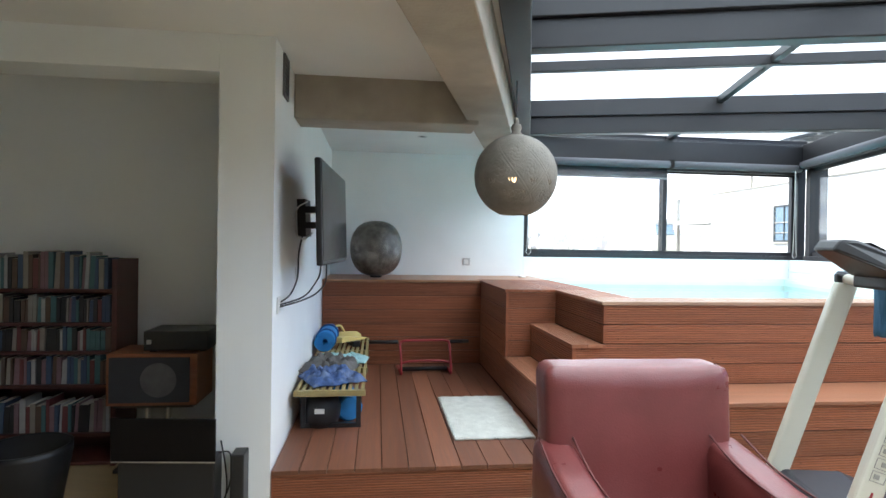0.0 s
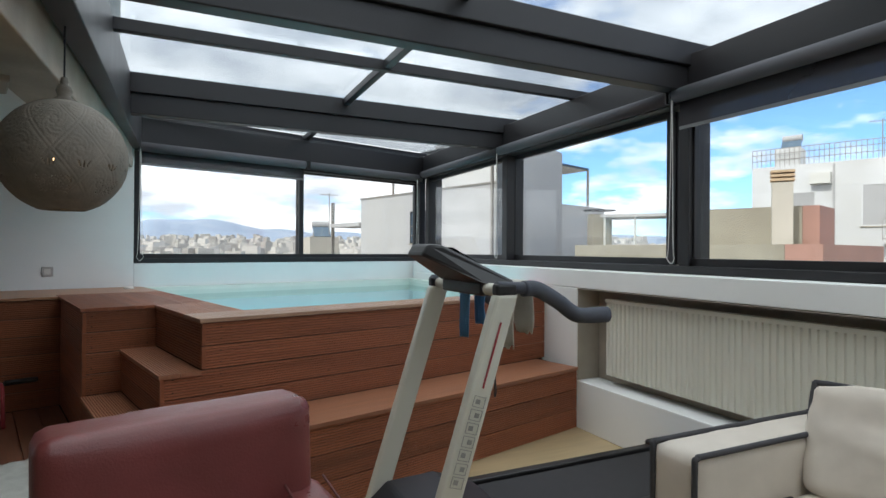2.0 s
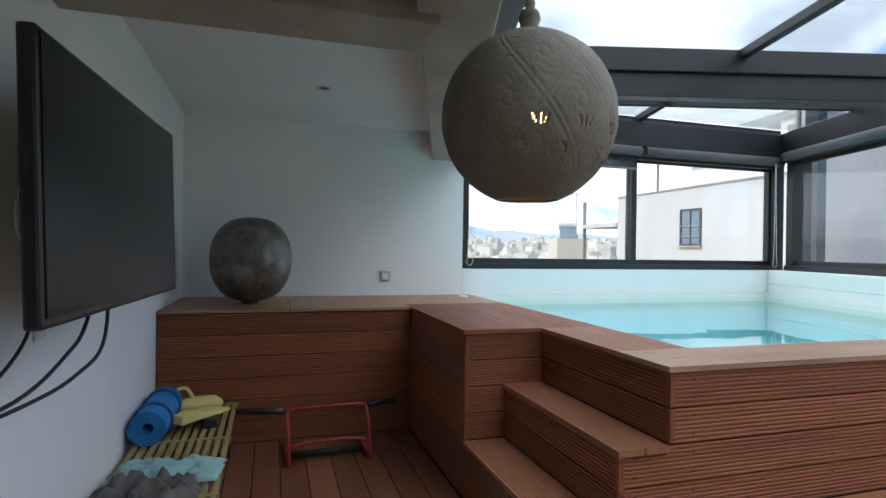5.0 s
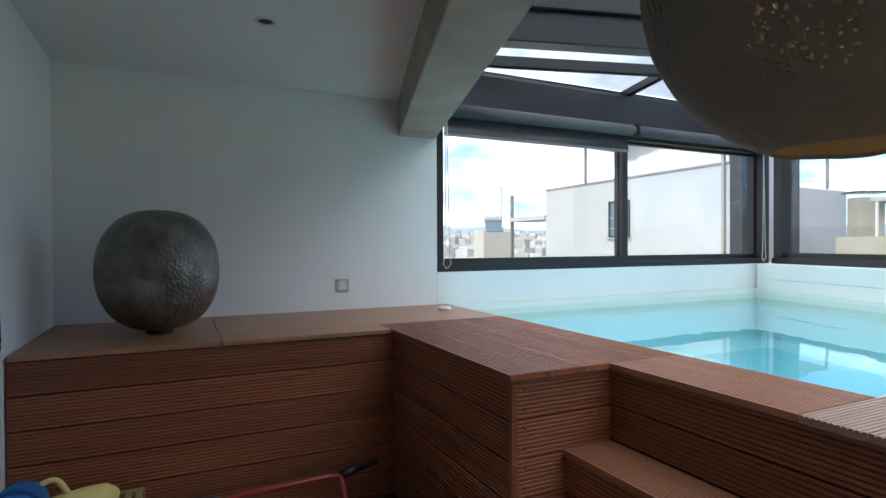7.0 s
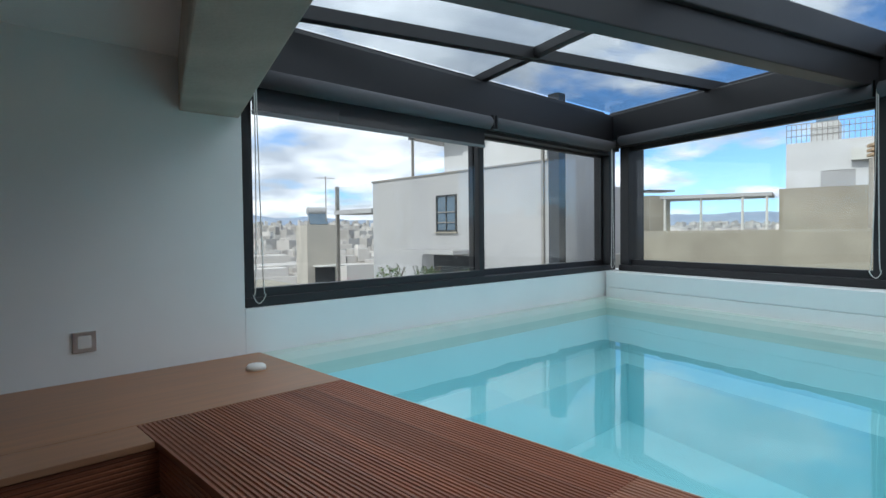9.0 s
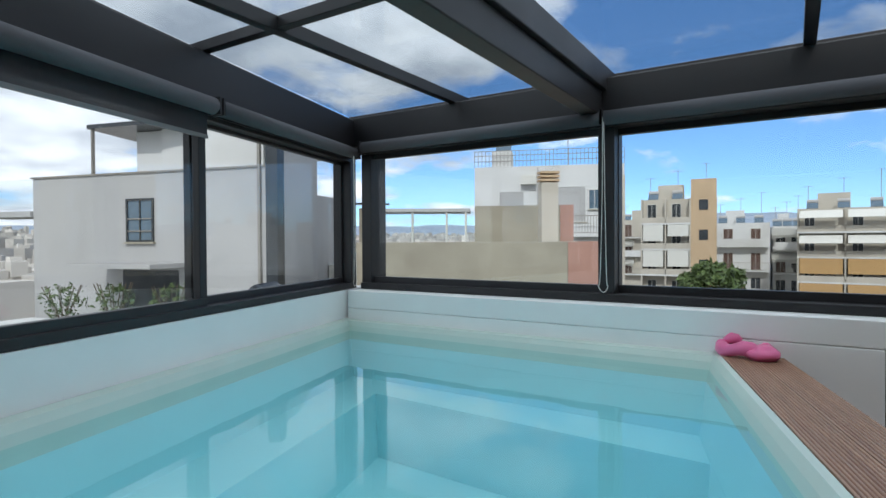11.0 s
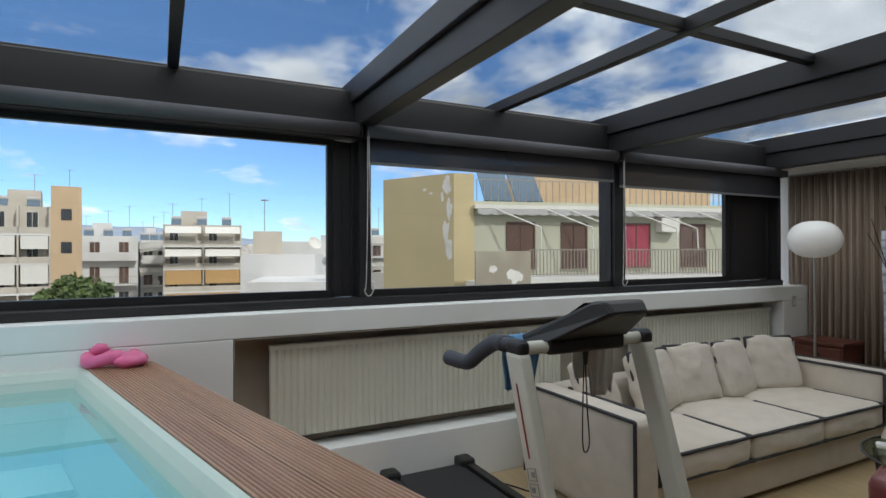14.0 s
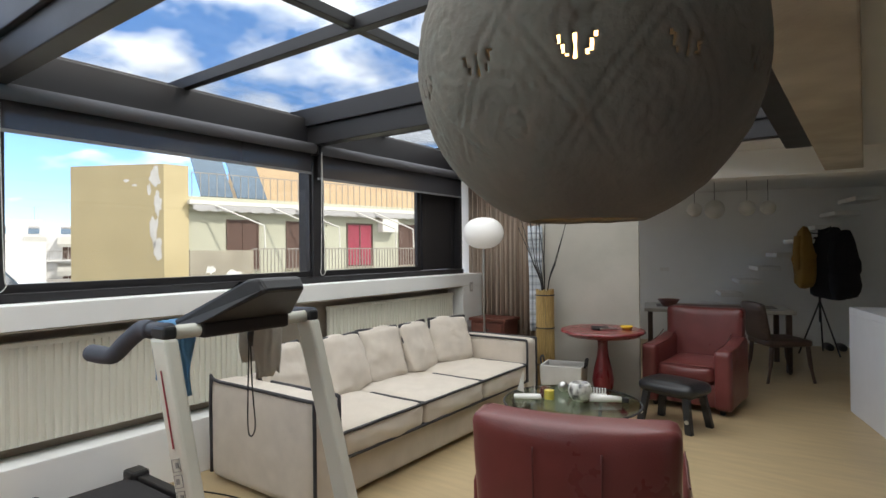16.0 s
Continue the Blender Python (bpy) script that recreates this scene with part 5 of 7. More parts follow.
# ---- seating corner ----
M_BLEATHER = mat("black_leather", (0.018, 0.019, 0.021), 0.32, vary=0.1, bump=0.15, bump_scale=160)
st = thing("footstool", pose(1.03, -0.99, 0, 0, 0, -18), "black leather footstool with splayed dark wooden legs", "stool")
soft("seat", st, (-0.25, -0.17, 0.275, 0.25, 0.17, 0.385), M_BLEATHER, 0.02, 0.05)
for sx in (-1, 1):
    for sy in (-1, 1):
        bm = bmesh.new()
        box(bm, -0.03, -0.022, 0.0, 0.03, 0.022, 0.31)
        for v in bm.verts:
            k = 1 - v.co.z / 0.31
            v.co.x += sx * (0.175 + 0.05 * k)
            v.co.y += sy * (0.12 + 0.04 * k)
        leg = part("leg", bm, M_BLACK, st, bevel=0.006)
        bm = bmesh.new()
        tube(bm, [(sx * 0.209, sy * 0.165, 0.10), (sx * 0.209, sy * 0.175, 0.10)], 0.018, 14)
        part("stud", bm, M_STEEL, leg, "round steel stud")

M_REDWOOD = mat("red_lacquered_wood", (0.17, 0.018, 0.022), 0.28, vary=0.2, scale=6, stretch=(1, 5, 1), coat=0.3)
rt = thing("pedestal_table", pose(1.69, -1.10, 0), "round red lacquered pedestal table", "table")
bm = bmesh.new()
lathe(bm, [(0.0, 0.755), (0.375, 0.755), (0.385, 0.745), (0.385, 0.735), (0.36, 0.72), (0.33, 0.70), (0.0, 0.70)], 48)
part("tabletop", bm, M_REDWOOD, rt, smooth=False)
bm = bmesh.new()
lathe(bm, [(0.12, 0.70), (0.05, 0.67), (0.045, 0.60), (0.055, 0.50), (0.085, 0.38), (0.10, 0.28), (0.085, 0.18), (0.055, 0.13), (0.06, 0.10), (0.09, 0.08), (0.09, 0.05)], 28)
part("column", bm, M_REDWOOD, rt, smooth=True)
for k in range(3):
    a = radians(30 + 120 * k)
    bm = bmesh.new()
    tube(bm, smooth_line([(0.05 * math.cos(a), 0.05 * math.sin(a), 0.10), (0.2 * math.cos(a), 0.2 * math.sin(a), 0.075), (0.30 * math.cos(a), 0.30 * math.sin(a), 0.025)], 5), 0.025, 10)
    part("foot", bm, M_REDWOOD, rt, smooth=True)
for k, (dx, dy, rz, c, lab) in enumerate(((0.0, 0.05, 30, M_BLACK, "black"), (-0.06, 0.02, 40, M_STEEL, "grey"), (0.05, -0.06, 10, M_BLACK, "black"))):
    rc = thing("remote_control", pose(1.69 + dx, -1.10 + dy, 0.7555, 0, 0, rz), lab + " remote control on the red table", "remote", "remote controls on the table")
    part("body", one_box(-0.08, -0.022, 0, 0.08, 0.022, 0.018), c, rc, bevel=0.006)
    for i in range(4):
        part("button", one_box(-0.06 + i * 0.025, -0.008, 0.018, -0.048 + i * 0.025, 0.008, 0.02), M_PIPING, rc)
dish = thing("dish", pose(1.50, -1.22, 0.7555), "small yellow glass dish on the red table", "dish")
bm = bmesh.new()
lathe(bm, [(0.0, 0.0), (0.04, 0.0), (0.06, 0.03), (0.055, 0.03), (0.036, 0.006), (0.0, 0.006)], 24)
part("bowl", bm, mat("amber_dish", (0.75, 0.48, 0.05), 0.2, vary=0.05), dish, smooth=True)

# low glass table and the things on it
ct = thing("coffee_table", pose(1.45, 0.22, 0), "round glass coffee table on a dark steel frame", "table")
bm = bmesh.new()
lathe(bm, [(0.0, 0.405), (0.48, 0.405), (0.482, 0.41), (0.48, 0.415), (0.0, 0.415)], 64)
M_TABLEGLASS = sheet_glass("table_glass", (0.72, 0.82, 0.74), 1.5)
tg = part("tabletop", bm, M_TABLEGLASS, ct, "green-tinted glass top")
bm = bmesh.new()
pts = [(0.484 * math.cos(2 * math.pi * k / 48), 0.484 * math.sin(2 * math.pi * k / 48), 0.408) for k in range(49)]
tube(bm, pts, 0.007, 8, False)
part("rim", bm, M_PIPING, ct, "dark rim", smooth=True)
for k in range(3):
    a = radians(120 * k + 20)
    bm = bmesh.new()
    tube(bm, [(0.42 * math.cos(a), 0.42 * math.sin(a), 0.402), (0.36 * math.cos(a), 0.36 * math.sin(a), 0.0)], 0.014, 10)
    part("leg", bm, M_BLACK, ct)
part("lower_shelf", (lambda b: (lathe(b, [(0.0, 0.12), (0.37, 0.12), (0.37, 0.135), (0.0, 0.135)], 40), b)[1])(bmesh.new()), mat("pale_shelf", (0.45, 0.42, 0.30), 0.5), ct)
TZ = 0.4155
M_SKULL = mat("spotted_white_ceramic", (0.62, 0.62, 0.60), 0.35, vary=0.05, second=(0.03, 0.03, 0.03), second_scale=17, second_amount=1.0)
pot = thing("bowl", pose(1.40, 0.18, TZ), "white ceramic bowl with black spots on the glass table", "bowl")
bm = bmesh.new()
lathe(bm, [(0.0, 0.0), (0.05, 0.0), (0.075, 0.03), (0.085, 0.07), (0.075, 0.115), (0.06, 0.13), (0.055, 0.125), (0.07, 0.07), (0.0, 0.01)], 32)
part("body", bm, M_SKULL, pot, smooth=True)
toy = thing("massager", pose(1.22, 0.13, TZ, 0, 0, 25), "white handheld gadget with a black handle on the table", "gadget")
bm = bmesh.new()
tube(bm, [(-0.10, 0, 0.025), (0.0, 0, 0.028), (0.12, 0, 0.03)], [0.02, 0.025, 0.028], 12)
part("handle", bm, M_WHITE, toy, smooth=True)
part("tip", one_box(-0.15, -0.02, 0.005, -0.10, 0.02, 0.04), M_BLACK, toy, bevel=0.006)
comb = thing("rack", pose(1.34, 0.06, TZ, 0, 0, 20), "small white toothed rack on the glass table", "rack")
part("base", one_box(-0.09, -0.03, 0, 0.09, 0.03, 0.03), M_WHITE, comb, bevel=0.005)
for k in range(9):
    part("tooth", one_box(-0.085 + k * 0.02, -0.006, 0.03, -0.073 + k * 0.02, 0.006, 0.075), M_WHITE, comb)
sb = thing("sailing_boat", pose(1.74, 0.34, TZ, 0, 0, 30), "white model sailing boat on the glass table", "ornament")
part("hull", one_box(-0.10, -0.035, 0, 0.10, 0.035, 0.03), M_WHITE, sb, bevel=0.012)
for x, h in ((-0.05, 0.16), (0.03, 0.17)):
    bm = bmesh.new()
    tube(bm, [(x, 0, 0.03), (x, 0, h + 0.03)], 0.003, 6)
    part("mast", bm, M_WHITE, sb)
bm = bmesh.new()
vs = [bm.verts.new(p) for p in ((0.03, 0.002, 0.05), (0.03, 0.002, 0.20), (0.075, 0.002, 0.06), (0.03, -0.002, 0.05), (0.03, -0.002, 0.20), (0.075, -0.002, 0.06))]
bmesh.ops.convex_hull(bm, input=vs)
part("sail", bm, M_WHITE, sb)
for k, (x, y, c, lab) in enumerate(((1.60, 0.27, mat("yellow_wax", (0.62, 0.50, 0.06), 0.4, vary=0.05), "yellow candle in a glass jar on the table"), (1.66, 0.22, mat("brown_glass", (0.10, 0.03, 0.025), 0.25, vary=0.1), "dark red candle in a glass jar on the table"))):
    cj = thing("candle_jar", pose(x, y, TZ), lab, "candle", "candles on the glass table")
    bm = bmesh.new()
    lathe(bm, [(0.0, 0.0), (0.033, 0.0), (0.036, 0.01), (0.036, 0.065), (0.0, 0.065)], 20)
    part("wax", bm, c, cj, smooth=False)
    bm = bmesh.new()
    lathe(bm, [(0.038, 0.0), (0.038, 0.085), (0.036, 0.085)], 20)
    part("jar", bm, M_GLASS, cj, smooth=True)
sball = thing("steel_ball", pose(1.60, 0.02, TZ), "small polished steel ball ornament on the table", "ornament")
bm = bmesh.new()
bmesh.ops.create_uvsphere(bm, u_segments=24, v_segments=16, radius=0.04)
part("ball", bm, M_STEEL, sball, smooth=True, m=pose(0, 0, 0.04))

M_BASKET = mat("white_felt_basket", (0.55, 0.55, 0.52), 0.9, vary=0.1, bump=0.4, bump_scale=200)
bk = thing("storage_basket", pose(2.02, -0.96, 0, 0, 0, 10), "off-white fabric basket with dark handles on the floor", "basket")
bm = bmesh.new()
for x0, y0, x1, y1 in ((-0.2, -0.15, 0.2, -0.13), (-0.2, 0.13, 0.2, 0.15), (-0.2, -0.13, -0.18, 0.13), (0.18, -0.13, 0.2, 0.13)):
    box(bm, x0, y0, 0.0, x1, y1, 0.42)
box(bm, -0.18, -0.13, 0.0, 0.18, 0.13, 0.02)
for v in bm.verts:
    v.co.x *= 0.88 + 0.28 * v.co.z
part("body", bm, M_BASKET, bk, bevel=0.008)
for sx in (-1, 1):
    bm = bmesh.new()
    tube(bm, smooth_line([(sx * 0.205, -0.05, 0.40), (sx * 0.215, -0.045, 0.47), (sx * 0.215, 0.045, 0.47), (sx * 0.205, 0.05, 0.40)], 5), 0.009, 8)
    part("handle", bm, M_PIPING, bk, "dark handle", smooth=True)

# floor lamp, chest, curtain, bamboo vase
fl2 = thing("floor_lamp", pose(3.03, -1.16, 0), "floor lamp with a flattened white glass globe", "lamp")
bm = bmesh.new()
lathe(bm, [(0.0, 0.0), (0.13, 0.0), (0.13, 0.012), (0.02, 0.02), (0.0, 0.02)], 32)
part("base", bm, M_STEEL, fl2)
bm = bmesh.new()
tube(bm, [(0, 0, 0.02), (0, 0, 1.54)], 0.012, 12)
part("pole", bm, M_STEEL, fl2)
bm = bmesh.new()
lathe(bm, [(0.22 * math.cos(a) ** 0.8 if math.cos(a) > 1e-6 else 0.0, 1.70 + 0.17 * math.sin(a)) for a in (-math.pi / 2 + math.pi * k / 24 for k in range(25))], 40)
part("shade", bm, glow("opal_glass", (0.85, 0.85, 0.82), 0.06), fl2, "white opal glass shade", smooth=True)
ch = thing("side_chest", pose(3.14, -1.56, 0), "small red-brown slatted wooden chest", "chest")
M_CHEST = mat("red_brown_wood", (0.16, 0.055, 0.04), 0.45, vary=0.2, scale=8, stretch=(1, 6, 6))
part("body", one_box(-0.22, -0.16, 0.05, 0.22, 0.16, 0.70), M_CHEST, ch, bevel=0.006)
part("top", one_box(-0.24, -0.18, 0.70, 0.24, 0.18, 0.735), M_CHEST, ch, bevel=0.006)
for k in range(4):
    dr = part("drawer", one_box(-0.20, 0.16, 0.09 + k * 0.15, 0.20, 0.175, 0.225 + k * 0.15), M_CHEST, ch, bevel=0.004)
    part("knob", one_box(-0.03, 0.175, 0.15 + k * 0.15, 0.03, 0.187, 0.165 + k * 0.15), M_BLACK, dr)
M_CURT = mat("striped_brown_curtain", (0.33, 0.255, 0.20), 0.9, vary=0.5, scale=16, stretch=(5, 5, 0.04), bump=0.2, bump_scale=200, second=(0.46, 0.39, 0.32), second_scale=9, second_amount=0.8)
cu = thing("curtain", pose(2.50, -1.78, 0), "long brown striped curtain gathered in folds", "curtain")
bm = bmesh.new()
n = 150
a = [(1.10 * i / n, 0.045 * math.sin(i * 0.72) + 0.012 * math.sin(i * 1.9)) for i in range(n + 1)]
lo, hi = [bm.verts.new((x, y, 0.02)) for x, y in a], [bm.verts.new((x, y * 0.7, 2.38)) for x, y in a]
for i in range(n):
    bm.faces.new((lo[i], lo[i + 1], hi[i + 1], hi[i]))
cc = part("cloth", bm, M_CURT, cu, smooth=True)
sc = cc.modifiers.new("thickness", "SOLIDIFY")
sc.thickness = 0.004
bm = bmesh.new()
tube(bm, [(-0.05, 0, 2.39), (1.2, 0, 2.39)], 0.012, 10)
part("rail", bm, M_STEEL, cu)
vase = thing("bamboo_vase", pose(2.31, -1.17, 0), "tall bamboo-strip cylinder vase with dark twigs", "vase")
M_BAMBOO = mat("bamboo_strips", (0.42, 0.29, 0.11), 0.6, vary=0.35, scale=30, stretch=(6, 6, 0.3), bump=0.3, bump_scale=120)
for k in range(26):
    a = 2 * math.pi * k / 26
    bm = bmesh.new()
    tube(bm, [(0.082 * math.cos(a), 0.082 * math.sin(a), 0.0), (0.082 * math.cos(a), 0.082 * math.sin(a), 1.09 + 0.01 * (k % 3))], 0.0095, 6)
    part("cane", bm, M_BAMBOO, vase)
for z in (0.35, 0.72, 1.05):
    bm = bmesh.new()
    tube(bm, [(0.094 * math.cos(2 * math.pi * k / 24), 0.094 * math.sin(2 * math.pi * k / 24), z) for k in range(25)], 0.006, 6, False)
    part("band", bm, M_BLACK, vase)
rng = random.Random(3)
for k in range(9):
    a, sp = rng.uniform(0, 6.28), rng.uniform(0.08, 0.30)
    bm = bmesh.new()
    tube(bm, smooth_line([(0, 0, 0.3), (0.03 * math.cos(a), 0.03 * math.sin(a), 1.1), (sp * 0.5 * math.cos(a), sp * 0.5 * math.sin(a), 1.4), (sp * math.cos(a + 0.3), sp * math.sin(a + 0.3), rng.uniform(1.65, 2.0))], 5), [0.006] * 10 + [0.004] * 6, 6)
    part("twig", bm, M_BLACK, vase, "dark bare twig")
M_STRIPE = mat("blue_white_striped_cloth", (0.50, 0.54, 0.58), 0.9, vary=0.5, scale=3, stretch=(0.2, 0.2, 6), second=(0.06, 0.08, 0.12), second_scale=4, second_amount=0.7)
hanging("scarf", pose(2.47, -1.28, 1.75, 0, 0, 20), 0.16, 1.25, M_STRIPE, "blue and white striped scarf hung by the wall", 31, 0.02)

# ---- dining room beyond ----
M_DARKW = mat("dark_walnut", (0.07, 0.045, 0.035), 0.45, vary=0.2, scale=8, stretch=(1, 6, 6))
for k in range(9):
    stp = thing("stair_tread", T @ pose(-1.62 - 0.24 * k, -8.82, 0.62 + 0.195 * k), "floating pale stair tread fixed to the wall", "stair", "floating stair treads")
    part("slab", one_box(-0.15, -0.375, -0.03, 0.15, 0.375, 0.03), M_CEIL, stp, bevel=0.005)
dt = thing("dining_table", T @ pose(-1.5, -7.35, 0), "long pale dining table", "table")
part("tabletop", one_box(-0.85, -0.42, 0.70, 0.85, 0.42, 0.745), mat("pale_tabletop", (0.45, 0.44, 0.40), 0.4), dt, bevel=0.006)
for sx in (-0.78, 0.78):
    for sy in (-0.36, 0.36):
        part("leg", one_box(sx - 0.03, sy - 0.03, 0, sx + 0.03, sy + 0.03, 0.70), M_DARKW, dt, bevel=0.004)
runner = thing("table_runner", T @ pose(-1.5, -7.35, 0.746), "dark table runner on the dining table", "runner")
part("cloth", one_box(-0.7, -0.17, 0, 0.7, 0.17, 0.005), M_DARKW, runner)
wb = thing("wooden_bowl", T @ pose(-0.95, -7.2, 0.752), "brown wooden bowl on the dining table", "bowl")
bm = bmesh.new()
lathe(bm, [(0.0, 0.0), (0.07, 0.0), (0.14, 0.09), (0.13, 0.09), (0.065, 0.012), (0.0, 0.012)], 28)
part("body", bm, M_CHEST, wb, smooth=True)
for k, (u, r) in enumerate(((-1.25, 0.14), (-1.48, 0.19), (-1.83, 0.15), (-2.06, 0.14))):
    pg = thing("pendant_globe", T @ pose(u, -6.85 - 0.05 * (k % 2), 1.99), "white glass globe pendant over the dining table", "lamp", "globe pendants over the table")
    bm = bmesh.new()
    bmesh.ops.create_uvsphere(bm, u_segments=28, v_segments=18, radius=r * 0.62)
    part("globe", bm, M_WHITE, pg, smooth=True)
    bm = bmesh.new()
    tube(bm, [(0, 0, r * 0.6), (0, 0, CEIL - 1.99)], 0.003, 6)
    part("cord", bm, M_BLACK, pg)


def dining_chair(m):
    c = thing("dining_chair", m, "upholstered dark dining chair with curved wooden legs", "chair")
    soft("seat", c, (-0.24, -0.24, 0.40, 0.24, 0.24, 0.48), M_DARKW, 0.012, 0.03)
    bm = bmesh.new()
    cushion(bm, -0.22, 0.20, 0.47, 0.22, 0.27, 0.88, 0.015, 8, 0.03)
    for v in bm.verts:
        v.co.y += 0.18 * max(0, v.co.z - 0.5)
    part("backrest", bm, M_DARKW, c, smooth=True)
    for sx in (-1, 1):
        for sy in (-1, 1):
            bm = bmesh.new()
            tube(bm, smooth_line([(sx * 0.20, sy * 0.20, 0.41), (sx * 0.21, sy * 0.22, 0.2), (sx * 0.22, sy * 0.26, 0.0)], 4), [0.024] * 5 + [0.017] * 4, 8)
            part("leg", bm, M_DARKW, c, smooth=True)
    return c


dining_chair(T @ pose(-2.1, -6.6, 0, 0, 0, -70))
rack = thing("coat_rack", T @ pose(-2.97, -8.5, 0), "dark tripod coat stand", "coat rack")
bm = bmesh.new()
tube(bm, [(0, 0, 0.45), (0, 0, 1.78)], 0.016, 10)
part("pole", bm, M_BLACK, rack)
for k in range(3):
    a = radians(120 * k + 10)
    bm = bmesh.new()
    tube(bm, [(0, 0, 0.75), (0.28 * math.cos(a), 0.28 * math.sin(a), 0.0)], 0.011, 8)
    part("leg", bm, M_BLACK, rack)
    bm = bmesh.new()
    tube(bm, smooth_line([(0, 0, 1.7), (0.12 * math.cos(a), 0.12 * math.sin(a), 1.72), (0.17 * math.cos(a), 0.17 * math.sin(a), 1.80)], 4), 0.008, 8)
    part("hook", bm, M_BLACK, rack)


def coat(m, w, h, color, label, seed):
    c = thing("coat", m, label, "coat", "coats on the stand")
    bm = bmesh.new()
    cushion(bm, -w / 2, -0.09, -h, w / 2, 0.09, 0.0, 0.03, 14, 0.05, 0.03, seed)
    for v in bm.verts:
        k = -v.co.z / h
        v.co.x *= 0.55 + 0.5 * min(1, k * 2.2)
        v.co.y *= 0.6 + 0.5 * k
    part("body", bm, color, c, smooth=True)
    bm = bmesh.new()
    tube(bm, [(w * 0.32, 0, -0.12), (w * 0.48, 0.02, -h * 0.4), (w * 0.46, 0.03, -h * 0.72)], [0.06, 0.055, 0.045], 10)
    part("sleeve", bm, color, c, smooth=True)
    return c


M_COAT = mat("black_coat", (0.016, 0.016, 0.02), 0.9, vary=0.2, bump=0.3, bump_scale=200)
coat(T @ pose(-2.77, -8.42, 1.78, 0, 0, 10), 0.21, 0.82, mat("mustard_coat", (0.26, 0.145, 0.03), 0.85, vary=0.15), "mustard yellow coat on the stand", 3)
coat(T @ pose(-3.10, -8.46, 1.76, 0, 0, -10), 0.44, 0.95, M_COAT, "black coat on the stand", 7)
coat(T @ pose(-3.24, -8.44, 1.72, 0, 0, 20), 0.36, 0.90, M_COAT, "dark coat on the stand", 12)
shoes = thing("shoes", T @ pose(-3.25, -8.9, 0), "pair of dark shoes by the wall", "shoes")
for dx in (-0.08, 0.08):
    soft("shoe", shoes, (dx - 0.045, -0.13, 0.0, dx + 0.045, 0.13, 0.09), M_BLACK, 0.01, 0.03, 6)
plate("light_switch", T @ pose(-0.95, -9.199, 1.17, 0, 0, 180), 0.14, 0.06, "white switch plate on the back wall", "switch", False)

M_ISL = mat("white_laminate", (0.62, 0.64, 0.66), 0.35, vary=0.03)
M_ISLY = mat("pale_yellow_laminate", (0.52, 0.52, 0.30), 0.4, vary=0.04)
isl = thing("kitchen_counter", T @ pose(-2.43, -4.42, 0), "white counter with a pale yellow inner face", "counter")
part("side_panel", one_box(-0.05, -0.95, 0, 0.0, 0.02, 0.90), M_ISL, isl, bevel=0.004)
part("worktop", one_box(-2.0, -0.95, 0.90, 0.0, 0.02, 0.955), M_ISL, isl, bevel=0.004)
part("lining", one_box(-0.13, -0.90, 0, -0.052, 0.0, 0.895), M_ISLY, isl, "pale yellow lining")
part("back_panel", one_box(-2.0, -0.90, 0, -0.132, -0.86, 0.895), M_ISLY, isl)

# ---- book recess ----
M_SHELF = mat("dark_red_shelf", (0.075, 0.022, 0.018), 0.45, vary=0.2, scale=6, stretch=(1, 1, 6))
shf = thing("bookcase", T @ pose(-3.75, 0.14, 0), "tall dark red-brown bookcase filled with books", "bookcase")
SHZ = [0.20, 0.49, 0.69, 0.86, 1.06]
for x in (0.0, 0.74):
    part("side", one_box(x, 0, 0, x + 0.03, 0.28, 1.24), M_SHELF, shf, bevel=0.003)
for z in SHZ + [0.03]:
    part("shelf", one_box(0.03, 0, z - 0.02, 0.74, 0.28, z), M_SHELF, shf, bevel=0.002)
part("back", one_box(0.0, 0.281, 0, 0.77, 0.295, 1.24), M_SHELF, shf)
BOOKC = [mat("book_" + n, c, 0.55, vary=0.12, scale=20) for n, c in (("cream", (0.252, 0.234, 0.196)), ("red", (0.133, 0.036, 0.036)), ("blue", (0.045, 0.077, 0.138)), ("black", (0.019, 0.019, 0.021)), ("white", (0.340, 0.340, 0.331)), ("teal", (0.055, 0.130, 0.144)), ("brown", (0.090, 0.057, 0.039)), ("pink", (0.200, 0.116, 0.130)))]
BOOKN = ["cream", "dark red", "blue", "black", "white", "teal", "brown", "dusty pink"]
rng = random.Random(11)
M_PAGE = mat("book_pages", (0.55, 0.52, 0.44), 0.8)
heights = {0.20: 0.20, 0.49: 0.17, 0.69: 0.145, 0.86: 0.165, 1.06: 0.225}
for z, hm in heights.items():
    x = 0.035
    while x < 0.71:
        w = rng.uniform(0.012, 0.034)
        h = hm * rng.uniform(0.78, 1.0)
        d = rng.uniform(0.13, 0.17)
        if x + w > 0.735:
            break
        k = rng.randrange(8)
        b = thing("book", T @ pose(-3.75 + x, 0.165, z, 0, rng.choice((0, 0, 0, 0, 3)), 0), BOOKN[k] + " book upright on the bookcase shelf", "book", "books on the shelves")
        part("cover", one_box(0, 0, 0, w - 0.001, d, h), BOOKC[k], b)
        part("pages", one_box(0.002, 0.004, h, w - 0.003, d - 0.002, h + 0.0012), M_PAGE, b)
        x += w + rng.choice((0.0, 0.0, 0.001, 0.004))
M_SPK = mat("cherry_veneer", (0.26, 0.09, 0.035), 0.4, vary=0.2, scale=5, stretch=(1, 6, 6))
sp = thing("loudspeaker", T @ pose(-2.97, -0.02, 0.40), "cherry-veneered loudspeaker laid on its side", "loudspeaker")
